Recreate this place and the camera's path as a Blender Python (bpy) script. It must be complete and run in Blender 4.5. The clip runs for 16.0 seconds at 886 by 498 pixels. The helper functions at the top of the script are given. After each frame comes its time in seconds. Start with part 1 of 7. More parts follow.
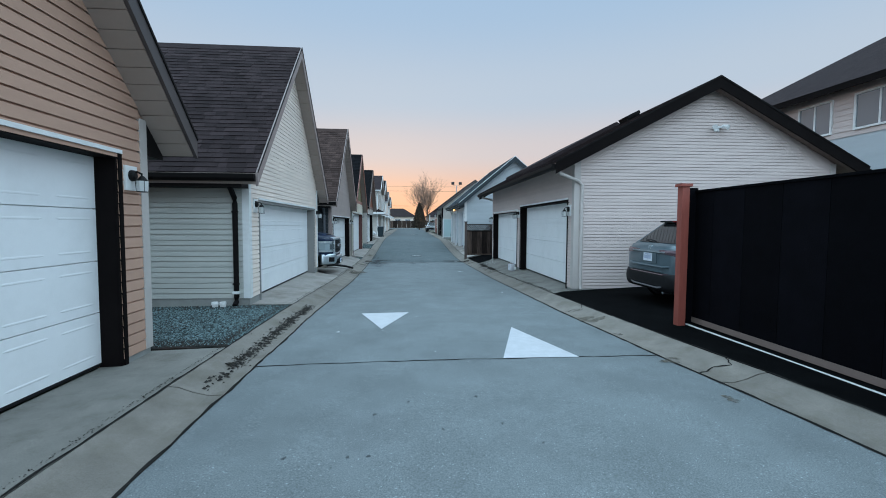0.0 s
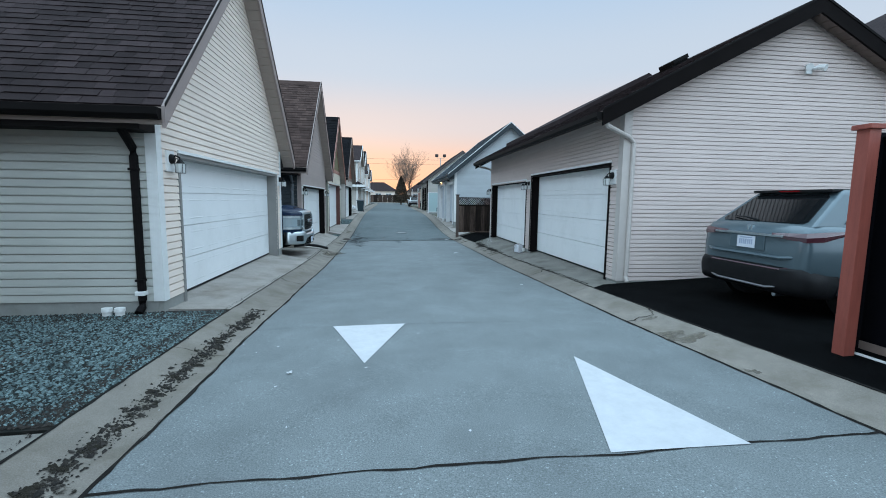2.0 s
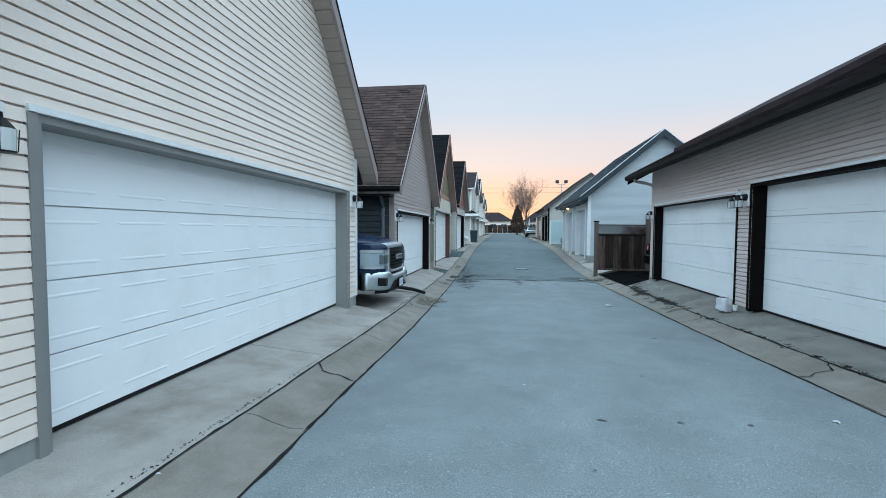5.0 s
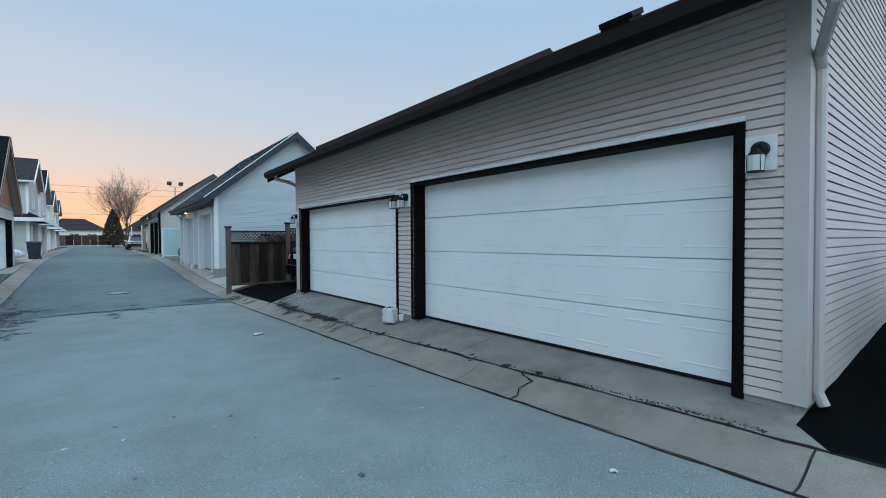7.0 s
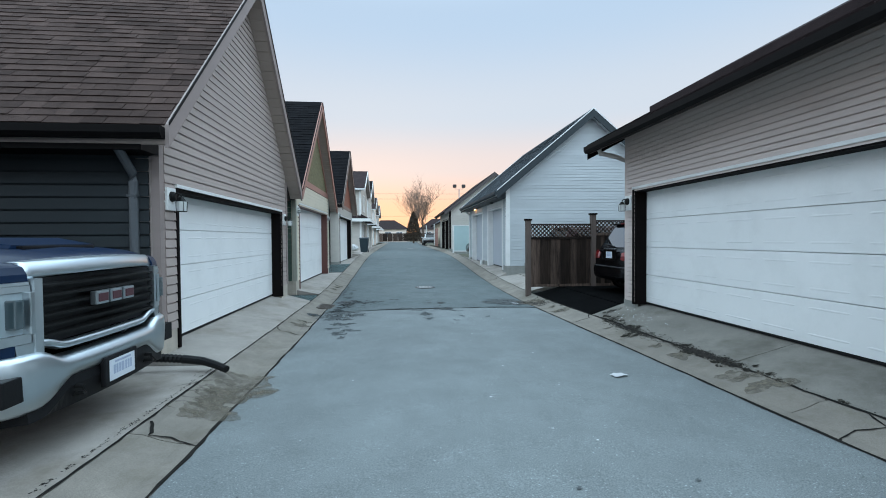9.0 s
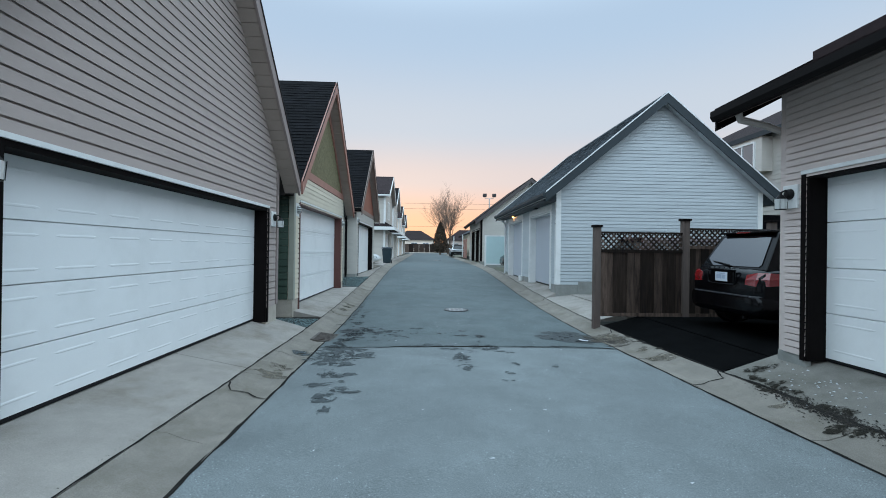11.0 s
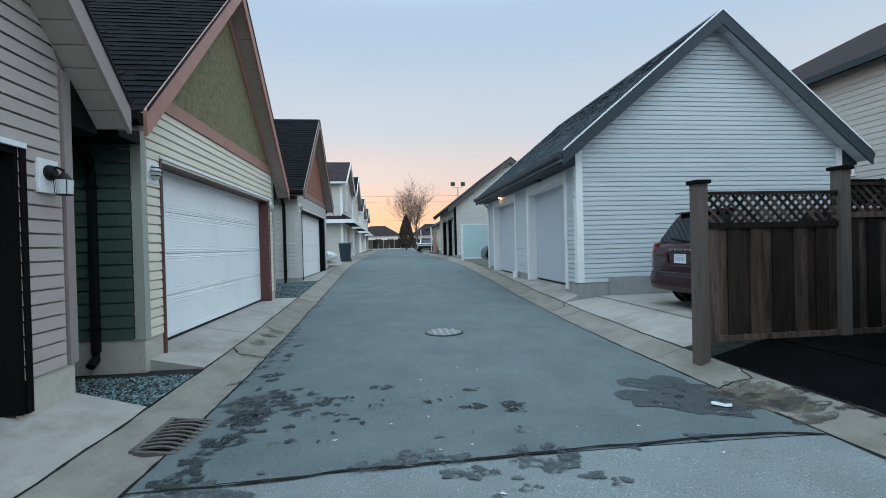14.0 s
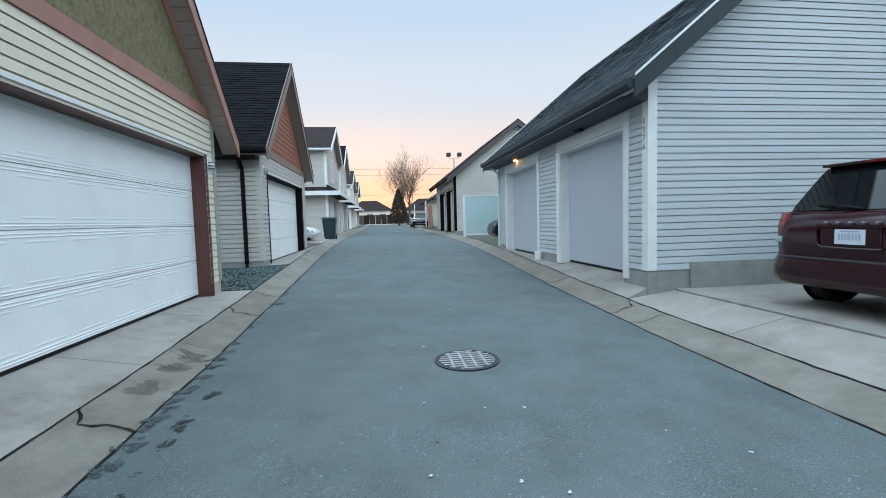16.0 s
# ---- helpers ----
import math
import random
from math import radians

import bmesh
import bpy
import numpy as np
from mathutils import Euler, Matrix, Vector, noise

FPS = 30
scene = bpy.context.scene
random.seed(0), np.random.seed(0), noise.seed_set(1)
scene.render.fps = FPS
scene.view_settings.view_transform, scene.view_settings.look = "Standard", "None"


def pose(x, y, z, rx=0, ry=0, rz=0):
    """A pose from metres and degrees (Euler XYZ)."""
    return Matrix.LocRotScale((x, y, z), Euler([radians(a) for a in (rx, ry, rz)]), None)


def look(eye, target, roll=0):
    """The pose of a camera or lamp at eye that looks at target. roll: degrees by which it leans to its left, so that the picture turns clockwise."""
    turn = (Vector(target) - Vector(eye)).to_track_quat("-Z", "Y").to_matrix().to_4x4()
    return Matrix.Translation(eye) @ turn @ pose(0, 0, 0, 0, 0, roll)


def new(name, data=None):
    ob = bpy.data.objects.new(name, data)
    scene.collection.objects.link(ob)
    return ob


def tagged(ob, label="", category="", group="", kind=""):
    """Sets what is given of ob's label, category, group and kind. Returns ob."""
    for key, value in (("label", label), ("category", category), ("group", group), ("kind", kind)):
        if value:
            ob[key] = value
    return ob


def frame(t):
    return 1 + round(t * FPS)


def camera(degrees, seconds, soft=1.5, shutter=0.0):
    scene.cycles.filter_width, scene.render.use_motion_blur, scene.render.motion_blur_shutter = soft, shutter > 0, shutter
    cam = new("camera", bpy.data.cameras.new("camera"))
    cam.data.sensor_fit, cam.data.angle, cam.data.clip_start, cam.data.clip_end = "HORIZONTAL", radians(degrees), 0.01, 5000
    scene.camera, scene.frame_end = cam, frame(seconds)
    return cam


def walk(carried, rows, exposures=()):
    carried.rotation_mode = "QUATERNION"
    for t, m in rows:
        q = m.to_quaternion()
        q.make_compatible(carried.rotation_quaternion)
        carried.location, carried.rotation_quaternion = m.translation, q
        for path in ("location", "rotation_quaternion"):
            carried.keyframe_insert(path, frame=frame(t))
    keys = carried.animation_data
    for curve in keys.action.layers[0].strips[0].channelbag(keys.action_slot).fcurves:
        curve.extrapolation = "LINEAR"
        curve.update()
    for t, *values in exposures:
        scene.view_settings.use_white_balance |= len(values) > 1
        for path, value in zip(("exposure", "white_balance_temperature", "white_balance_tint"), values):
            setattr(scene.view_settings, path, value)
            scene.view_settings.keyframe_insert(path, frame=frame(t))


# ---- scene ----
cam = camera(90.6, 16.0, soft=0.95)
METRES, EYE, TILT, LEAN, TURN = 23.1, 1.5, 0.0, 0.0, -5.2
ROWS = [
    (5.5, -0.0347, 0.3311, -0.0037, 1.71, -2.32, -1.88),
    (6.0, -0.0333, 0.348, -0.0044, -24.25, 0.45, -1.78),
    (6.5, -0.0331, 0.376, -0.006, -32.04, 0.82, -0.25),
    (7.0, -0.0345, 0.4113, -0.0081, -33.41, -1.25, 0.35),
    (7.5, -0.0393, 0.4484, -0.0089, -25.92, -0.99, -0.06),
    (8.0, -0.0456, 0.4845, -0.0097, -15.54, -0.69, -0.36),
    (8.5, -0.0519, 0.5172, -0.0109, -7.79, -2.14, 0.8),
    (9.0, -0.0573, 0.55, -0.011, -0.57, -1.38, 0.4),
    (11.5, -0.0688, 0.7072, -0.0135, 3.08, -0.16, -0.65),
    (12.0, -0.07, 0.74, -0.015, 1.56, -0.59, -0.43),
    (12.5, -0.0756, 0.7709, -0.0155, 1.64, -0.97, 0.08),
    (13.0, -0.0791, 0.8022, -0.0165, 2.39, -1.44, 0.78),
    (13.5, -0.0818, 0.8315, -0.0166, 1.08, -0.14, 1.56),
    (14.0, -0.0863, 0.8628, -0.0178, -1.7, -0.53, 1.43),
    (14.5, -0.0878, 0.8946, -0.0172, -2.56, -1.51, 1.7),
    (15.0, -0.091, 0.9268, -0.018, -2.73, -2.53, 1.42),
    (15.5, -0.0921, 0.9609, -0.0189, -2.79, -3.26, 1.33),
    (16.0, -0.0952, 0.9928, -0.0198, -2.66, -3.73, 1.56),
]
walk_rows = [(t, pose(0, 0, EYE, TILT, LEAN, TURN) @ pose(METRES * x, METRES * y, METRES * z, 90 + pitch, roll, yaw)) for t, x, y, z, yaw, pitch, roll in ROWS]
walk_rows += [
    (0.0, look((0.179, -0.15, 1.614), (0.336, 1.84, 1.501), 0.3)),
    (0.5, look((0.074, 0.549, 1.602), (0.234, 2.54, 1.495), 0.4)),
    (1.0, look((0.051, 1.262, 1.588), (0.14, 3.259, 1.512), 0.7)),
    (1.5, look((-0.02, 1.959, 1.56), (0.129, 3.948, 1.407), 0.7)),
    (2.0, look((-0.017, 2.689, 1.509), (0.229, 4.661, 1.285), 0.8)),
    (2.5, look((-0.016, 3.406, 1.503), (0.263, 5.373, 1.274), 0.1)),
    (3.0, look((-0.056, 4.164, 1.471), (-0.101, 6.16, 1.354), -1.6)),
    (3.2, look((-0.047, 4.457, 1.474), (-0.314, 6.439, 1.417), -1.5)),
    (5.3, look((-0.144, 7.45, 1.411), (-0.397, 9.431, 1.318), 0.9)),
    (9.2, look((-0.20, 13.06, 1.215), (-0.043, 15.053, 1.18), -0.4)),
    (11.3, look((-0.131, 16.141, 1.199), (-0.054, 18.139, 1.204), 0.7)),
]
walk_rows.sort(key=lambda r: r[0])
walk(cam, walk_rows, [(0.0, 0.04, 6290, 9.5), (1.0, 0.04, 6310, 10), (3.0, 0.44, 6520, 11.5), (5.5, 0.27, 6320, 8), (6.0, 0.13, 6190, 6), (7.0, 0.08, 6260, 7), (7.5, 0.22, 6400, 9), (8.0, 0.22, 6600, 11), (9.0, 0.37, 6740, 12), (11.5, 0.21, 6690, 12), (12.5, 0.26, 6700, 11), (14.0, 0.22, 6670, 11), (15.5, 0.46, 6770, 12), (16.0, 0.44, 6770, 12)])

# ---- sky and light: clear dusk, the sun just gone behind the far end of the lane ----
world = bpy.data.worlds.new("dusk_sky")
scene.world = world
world.use_nodes = True
wt = world.node_tree
sky = wt.nodes.new("ShaderNodeTexSky")
sky.sky_type = "NISHITA"
sky.sun_disc = False
sky.sun_elevation = radians(3.0)
sky.sun_rotation = radians(-4)
sky.dust_density = 1.5
sky.ozone_density = 2.0
coord = wt.nodes.new("ShaderNodeTexCoord")
axes = wt.nodes.new("ShaderNodeSeparateXYZ")
wt.links.new(coord.outputs["Generated"], axes.inputs[0])


def sky_ramp(stops):
    ramp = wt.nodes.new("ShaderNodeValToRGB")
    ramp.color_ramp.interpolation = "EASE"
    while len(ramp.color_ramp.elements) < len(stops):
        ramp.color_ramp.elements.new(0.5)
    for e, (at, c) in zip(ramp.color_ramp.elements, stops):
        e.position, e.color = at, (*c, 1)
    wt.links.new(axes.outputs["Z"], ramp.inputs[0])
    return ramp


# afterglow ahead, paler dusk behind; both deepen to blue and brighten overhead
glow = sky_ramp(((0.0, (0.88, 0.42, 0.24)), (0.06, (0.84, 0.51, 0.36)), (0.16, (0.64, 0.58, 0.58)), (0.27, (0.49, 0.57, 0.66)), (0.45, (0.38, 0.52, 0.68)), (0.75, (1.15, 1.58, 1.92)), (1.0, (1.55, 2.12, 2.55))))
rest = sky_ramp(((0.0, (1.02, 1.24, 1.48)), (0.2, (1.22, 1.54, 1.82)), (0.75, (1.28, 1.76, 2.14)), (1.0, (1.50, 2.10, 2.58))))
facing = wt.nodes.new("ShaderNodeMapRange")
facing.interpolation_type = "SMOOTHSTEP"
facing.inputs["From Min"].default_value = 0.42
facing.inputs["From Max"].default_value = -0.5
wt.links.new(axes.outputs["Y"], facing.inputs["Value"])
both = wt.nodes.new("ShaderNodeMix")
both.data_type = "RGBA"
wt.links.new(facing.outputs[0], both.inputs["Factor"])
wt.links.new(glow.outputs[0], both.inputs[6])
wt.links.new(rest.outputs[0], both.inputs[7])
bg = wt.nodes["Background"]
bg.inputs[1].default_value = 1.0
wt.links.new(both.outputs[2], bg.inputs[0])
haze = wt.nodes.new("ShaderNodeBackground")
haze.inputs[1].default_value = 0.007
wt.links.new(sky.outputs[0], haze.inputs[0])
total = wt.nodes.new("ShaderNodeAddShader")
wt.links.new(bg.outputs[0], total.inputs[0])
wt.links.new(haze.outputs[0], total.inputs[1])
wt.links.new(total.outputs[0], wt.nodes["World Output"].inputs[0])


# ---- materials ----
def material(name, color, rough=0.6, vary=0.12, scale=6.0, bump=0.15, bump_scale=60.0, metal=0.0, per=0.0, island=False, spec=0.5, stain=None, stain_scale=1.2, stain_amount=0.0, coat=0.0, stretch=(1, 1, 1), grain=0.0, grain_scale=140.0, speck=0.0):
    m = bpy.data.materials.new(name)
    m.use_nodes = True
    nt = m.node_tree
    b = nt.nodes["Principled BSDF"]
    b.inputs["Roughness"].default_value = rough
    b.inputs["Metallic"].default_value = metal
    b.inputs["Specular IOR Level"].default_value = spec
    b.inputs["Coat Weight"].default_value = coat
    tc = nt.nodes.new("ShaderNodeTexCoord")
    mp = nt.nodes.new("ShaderNodeMapping")
    mp.inputs["Scale"].default_value = stretch
    geo = nt.nodes.new("ShaderNodeNewGeometry")
    nt.links.new(geo.outputs["Position"], mp.inputs["Vector"])
    n1 = nt.nodes.new("ShaderNodeTexNoise")
    n1.inputs["Scale"].default_value = scale
    n1.inputs["Detail"].default_value = 5
    n1.inputs["Roughness"].default_value = 0.65
    nt.links.new(mp.outputs[0], n1.inputs["Vector"])
    hsv = nt.nodes.new("ShaderNodeHueSaturation")
    hsv.inputs["Color"].default_value = (*color, 1)
    mr = nt.nodes.new("ShaderNodeMapRange")
    mr.inputs["From Min"].default_value = 0.3
    mr.inputs["From Max"].default_value = 0.7
    mr.inputs["To Min"].default_value = 1 - vary
    mr.inputs["To Max"].default_value = 1 + vary
    nt.links.new(n1.outputs["Fac"], mr.inputs["Value"])
    value = mr.outputs[0]
    if per:
        if island:
            src = geo.outputs["Random Per Island"]
        else:
            oi = nt.nodes.new("ShaderNodeObjectInfo")
            src = oi.outputs["Random"]
        mr2 = nt.nodes.new("ShaderNodeMapRange")
        mr2.inputs["To Min"].default_value = 1 - per
        mr2.inputs["To Max"].default_value = 1 + per
        nt.links.new(src, mr2.inputs["Value"])
        mul = nt.nodes.new("ShaderNodeMath")
        mul.operation = "MULTIPLY"
        nt.links.new(value, mul.inputs[0])
        nt.links.new(mr2.outputs[0], mul.inputs[1])
        value = mul.outputs[0]
    if grain:
        n4 = nt.nodes.new("ShaderNodeTexNoise")
        n4.inputs["Scale"].default_value = grain_scale
        n4.inputs["Detail"].default_value = 2
        nt.links.new(geo.outputs["Position"], n4.inputs["Vector"])
        mr4 = nt.nodes.new("ShaderNodeMapRange")
        mr4.inputs["From Min"].default_value = 0.3
        mr4.inputs["From Max"].default_value = 0.7
        mr4.inputs["To Min"].default_value = 1 - grain
        mr4.inputs["To Max"].default_value = 1 + grain
        nt.links.new(n4.outputs["Fac"], mr4.inputs["Value"])
        mul4 = nt.nodes.new("ShaderNodeMath")
        mul4.operation = "MULTIPLY"
        nt.links.new(value, mul4.inputs[0])
        nt.links.new(mr4.outputs[0], mul4.inputs[1])
        value = mul4.outputs[0]
    if speck:
        # scattered pale chips of stone
        n5 = nt.nodes.new("ShaderNodeTexNoise")
        n5.inputs["Scale"].default_value = 55
        n5.inputs["Detail"].default_value = 1
        nt.links.new(geo.outputs["Position"], n5.inputs["Vector"])
        mr5 = nt.nodes.new("ShaderNodeMapRange")
        mr5.inputs["From Min"].default_value = 0.69
        mr5.inputs["From Max"].default_value = 0.75
        mr5.inputs["To Min"].default_value = 1.0
        mr5.inputs["To Max"].default_value = 1.0 + speck
        nt.links.new(n5.outputs["Fac"], mr5.inputs["Value"])
        mul5 = nt.nodes.new("ShaderNodeMath")
        mul5.operation = "MULTIPLY"
        nt.links.new(value, mul5.inputs[0])
        nt.links.new(mr5.outputs[0], mul5.inputs[1])
        value = mul5.outputs[0]
    nt.links.new(value, hsv.inputs["Value"])
    out = hsv.outputs[0]
    if stain is not None:
        n2 = nt.nodes.new("ShaderNodeTexNoise")
        n2.inputs["Scale"].default_value = stain_scale
        n2.inputs["Detail"].default_value = 7
        n2.inputs["Roughness"].default_value = 0.7
        nt.links.new(mp.outputs[0], n2.inputs["Vector"])
        ramp = nt.nodes.new("ShaderNodeMapRange")
        ramp.inputs["From Min"].default_value = 0.48
        ramp.inputs["From Max"].default_value = 0.72
        ramp.inputs["To Max"].default_value = stain_amount
        nt.links.new(n2.outputs["Fac"], ramp.inputs["Value"])
        mix = nt.nodes.new("ShaderNodeMix")
        mix.data_type = "RGBA"
        mix.inputs["B"].default_value = (0, 0, 0, 1)
        nt.links.new(ramp.outputs[0], mix.inputs["Factor"])
        nt.links.new(out, mix.inputs[6])
        mix.inputs[7].default_value = (*stain, 1)
        out = mix.outputs[2]
    nt.links.new(out, b.inputs["Base Color"])
    if bump:
        n3 = nt.nodes.new("ShaderNodeTexNoise")
        n3.inputs["Scale"].default_value = bump_scale
        n3.inputs["Detail"].default_value = 4
        nt.links.new(mp.outputs[0], n3.inputs["Vector"])
        bp = nt.nodes.new("ShaderNodeBump")
        bp.inputs["Strength"].default_value = bump
        bp.inputs["Distance"].default_value = 0.01
        nt.links.new(n3.outputs["Fac"], bp.inputs["Height"])
        nt.links.new(bp.outputs[0], b.inputs["Normal"])
    return m


def glass_material(name, color, rough=0.05, spec=0.9, coat=0.6):
    m = bpy.data.materials.new(name)
    m.use_nodes = True
    b = m.node_tree.nodes["Principled BSDF"]
    b.inputs["Base Color"].default_value = (*color, 1)
    b.inputs["Roughness"].default_value = rough
    b.inputs["Specular IOR Level"].default_value = spec
    b.inputs["Coat Weight"].default_value = coat
    return m


def glow_material(name, color, strength):
    m = bpy.data.materials.new(name)
    m.use_nodes = True
    b = m.node_tree.nodes["Principled BSDF"]
    b.inputs["Emission Color"].default_value = (*color, 1)
    b.inputs["Emission Strength"].default_value = strength
    return m


M = {}
M["asphalt_old"] = material("asphalt_old", (0.166, 0.187, 0.191), 0.9, 0.13, 1.3, 0.35, 160, spec=0.3, stain=(0.11, 0.12, 0.125), stain_scale=1.1, stain_amount=0.4, grain=0.32, grain_scale=110, speck=0.6)
M["asphalt_new"] = material("asphalt_new", (0.096, 0.118, 0.122), 0.9, 0.14, 1.7, 0.35, 170, spec=0.3, stain=(0.15, 0.165, 0.17), stain_scale=0.8, stain_amount=0.45, grain=0.32, grain_scale=110, speck=0.9)
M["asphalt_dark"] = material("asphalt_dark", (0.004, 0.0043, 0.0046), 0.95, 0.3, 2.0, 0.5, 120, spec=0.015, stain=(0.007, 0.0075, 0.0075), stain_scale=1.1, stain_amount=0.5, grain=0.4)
M["concrete"] = material("concrete", (0.31, 0.285, 0.26), 0.88, 0.12, 2.5, 0.3, 90, spec=0.3, stain=(0.15, 0.125, 0.095), stain_scale=1.3, stain_amount=0.7, grain=0.14)
M["concrete_dirty"] = material("dirty_concrete", (0.20, 0.19, 0.17), 0.88, 0.14, 2.5, 0.3, 90, spec=0.3, stain=(0.075, 0.07, 0.055), stain_scale=1.0, stain_amount=0.85, grain=0.16)
M["kerb"] = material("kerb_concrete", (0.205, 0.186, 0.162), 0.9, 0.16, 3.0, 0.35, 80, spec=0.3, per=0.08, stain=(0.12, 0.105, 0.08), stain_scale=1.6, stain_amount=0.75, grain=0.18)
M["footing"] = material("footing_concrete", (0.27, 0.275, 0.26), 0.85, 0.12, 4, 0.25, 60, stain=(0.17, 0.17, 0.15), stain_scale=3, stain_amount=0.5)
M["footing_pale"] = material("pale_footing_concrete", (0.46, 0.41, 0.35), 0.85, 0.12, 4, 0.25, 60, stain=(0.28, 0.24, 0.19), stain_scale=3, stain_amount=0.5)
M["crack"] = material("crack_dirt", (0.016, 0.015, 0.014), 0.95, 0.3, 9, 0.6, 60, spec=0.1)
M["gutter_wet"] = material("gutter_damp", (0.145, 0.128, 0.105), 0.7, 0.2, 5, 0.4, 140, spec=0.3, grain=0.3)
M["wet"] = material("damp_stain", (0.075, 0.085, 0.09), 0.7, 0.2, 5, 0.4, 140, spec=0.3, grain=0.4)
M["gravel"] = material("gravel_stone", (0.098, 0.138, 0.142), 0.9, 0.3, 14, 0.3, 90, per=0.85, island=True, spec=0.2)
M["soil"] = material("soil", (0.022, 0.024, 0.022), 0.95, 0.4, 6, 0.8, 60, spec=0.1, stain=(0.06, 0.035, 0.028), stain_scale=1.5, stain_amount=0.8)
M["grass"] = material("far_ground", (0.10, 0.10, 0.07), 0.95, 0.3, 0.6, 0.6, 8)
M["paint_white"] = material("road_paint", (0.50, 0.51, 0.53), 0.7, 0.07, 8, 0.3, 140, stain=(0.4, 0.42, 0.43), stain_scale=9, stain_amount=0.4)
SIDING = dict(spec=0.25, rough=0.6, vary=0.05, scale=1.1, bump=0.06, bump_scale=40, per=0.035, stretch=(1, 1, 3))
M["brown"] = material("brown_vinyl", (0.48, 0.30, 0.22), **SIDING)
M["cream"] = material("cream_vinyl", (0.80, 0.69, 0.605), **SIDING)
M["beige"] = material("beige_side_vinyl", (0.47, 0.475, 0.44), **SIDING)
M["mauve"] = material("mauve_vinyl", (0.405, 0.335, 0.308), **SIDING)
M["charcoal"] = material("charcoal_vinyl", (0.030, 0.036, 0.040), **SIDING)
M["yellow"] = material("pale_yellow_vinyl", (0.69, 0.62, 0.50), **SIDING)
M["green"] = material("green_vinyl", (0.058, 0.092, 0.072), **SIDING)
M["greywhite"] = material("grey_white_vinyl", (0.50, 0.47, 0.43), **SIDING)
M["greige"] = material("greige_vinyl", (0.59, 0.50, 0.465), **SIDING)
M["paleblue"] = material("pale_blue_grey_vinyl", (0.47, 0.51, 0.53), **SIDING)
M["bluegrey_trim"] = material("blue_grey_trim", (0.032, 0.041, 0.047), 0.55, 0.06, 3, 0.05, 50, spec=0.2)
M["rust_shingle"] = material("rust_shingle_siding", (0.27, 0.10, 0.065), **SIDING)
M["stucco"] = material("green_stucco", (0.185, 0.16, 0.085), 0.95, 0.3, 14, 1.0, 55, stain=(0.05, 0.05, 0.02), stain_scale=9, stain_amount=0.6)
M["door_white"] = material("white_door_steel", (0.83, 0.84, 0.84), 0.42, 0.02, 1.0, 0.03, 60, stain=(0.62, 0.63, 0.62), stain_scale=1.5, stain_amount=0.3)
M["door_grey"] = material("grey_door_steel", (0.44, 0.47, 0.52), 0.45, 0.03, 1.0, 0.03, 60)
M["trim_white"] = material("white_trim", (0.72, 0.73, 0.72), 0.5, 0.04, 3, 0.08, 50, stain=(0.5, 0.5, 0.47), stain_scale=4, stain_amount=0.3)
M["trim_black"] = material("black_brown_trim", (0.006, 0.0045, 0.0045), 0.7, 0.2, 4, 0.1, 50, spec=0.06)
M["trim_grey"] = material("grey_trim", (0.22, 0.215, 0.205), 0.55, 0.06, 3, 0.08, 50)
M["trim_rust"] = material("rust_brown_trim", (0.34, 0.155, 0.12), 0.5, 0.12, 4, 0.1, 50)
M["pipe_charcoal"] = material("charcoal_pipe", (0.085, 0.095, 0.105), 0.45, 0.08, 4, 0.1, 50)
M["trim_maroon"] = material("maroon_trim", (0.095, 0.03, 0.024), 0.5, 0.12, 4, 0.1, 50)
M["trim_sage"] = material("sage_trim", (0.32, 0.325, 0.275), 0.5, 0.06, 4, 0.1, 50)
M["trim_dark"] = material("dark_brown_trim", (0.055, 0.045, 0.045), 0.5, 0.08, 4, 0.1, 50)
M["trim_brown"] = material("brown_trim", (0.19, 0.14, 0.12), 0.55, 0.08, 4, 0.1, 50)
M["trim_greige"] = material("greige_trim", (0.48, 0.44, 0.41), 0.5, 0.05, 3, 0.08, 50)
M["trim_mauve"] = material("mauve_grey_trim", (0.27, 0.215, 0.20), 0.55, 0.06, 3, 0.08, 50)
M["soffit"] = material("soffit_vinyl", (0.33, 0.27, 0.235), 0.6, 0.05, 3, 0.05, 50)
M["gutter_black"] = material("black_gutter", (0.006, 0.005, 0.005), 0.6, 0.2, 4, 0.05, 50, spec=0.1)
M["gutter_white"] = material("white_gutter", (0.66, 0.68, 0.69), 0.4, 0.05, 4, 0.05, 50)
SHINGLE = dict(rough=0.95, vary=0.25, scale=2.2, bump=0.5, bump_scale=130, per=0.3, island=True, spec=0.12, grain=0.3)
M["shingle_brown"] = material("brown_shingle", (0.031, 0.0225, 0.0235), **SHINGLE)
M["shingle_red"] = material("red_brown_shingle", (0.060, 0.040, 0.035), **SHINGLE)
M["shingle_black"] = material("black_shingle", (0.005, 0.0052, 0.0065), **SHINGLE)
M["shingle_grey"] = material("grey_shingle", (0.050, 0.062, 0.072), **SHINGLE)
M["wood_old"] = material("weathered_cedar", (0.066, 0.046, 0.037), 0.9, 0.45, 3.0, 0.4, 60, spec=0.12, per=0.85, stain=(0.010, 0.008, 0.008), stain_scale=2.2, stain_amount=0.95, stretch=(6, 6, 0.6))
M["wood_post"] = material("grey_brown_post", (0.13, 0.10, 0.088), 0.85, 0.25, 3.0, 0.4, 60, spec=0.2, stain=(0.06, 0.05, 0.045), stain_scale=1.5, stain_amount=0.6, stretch=(6, 6, 0.6))
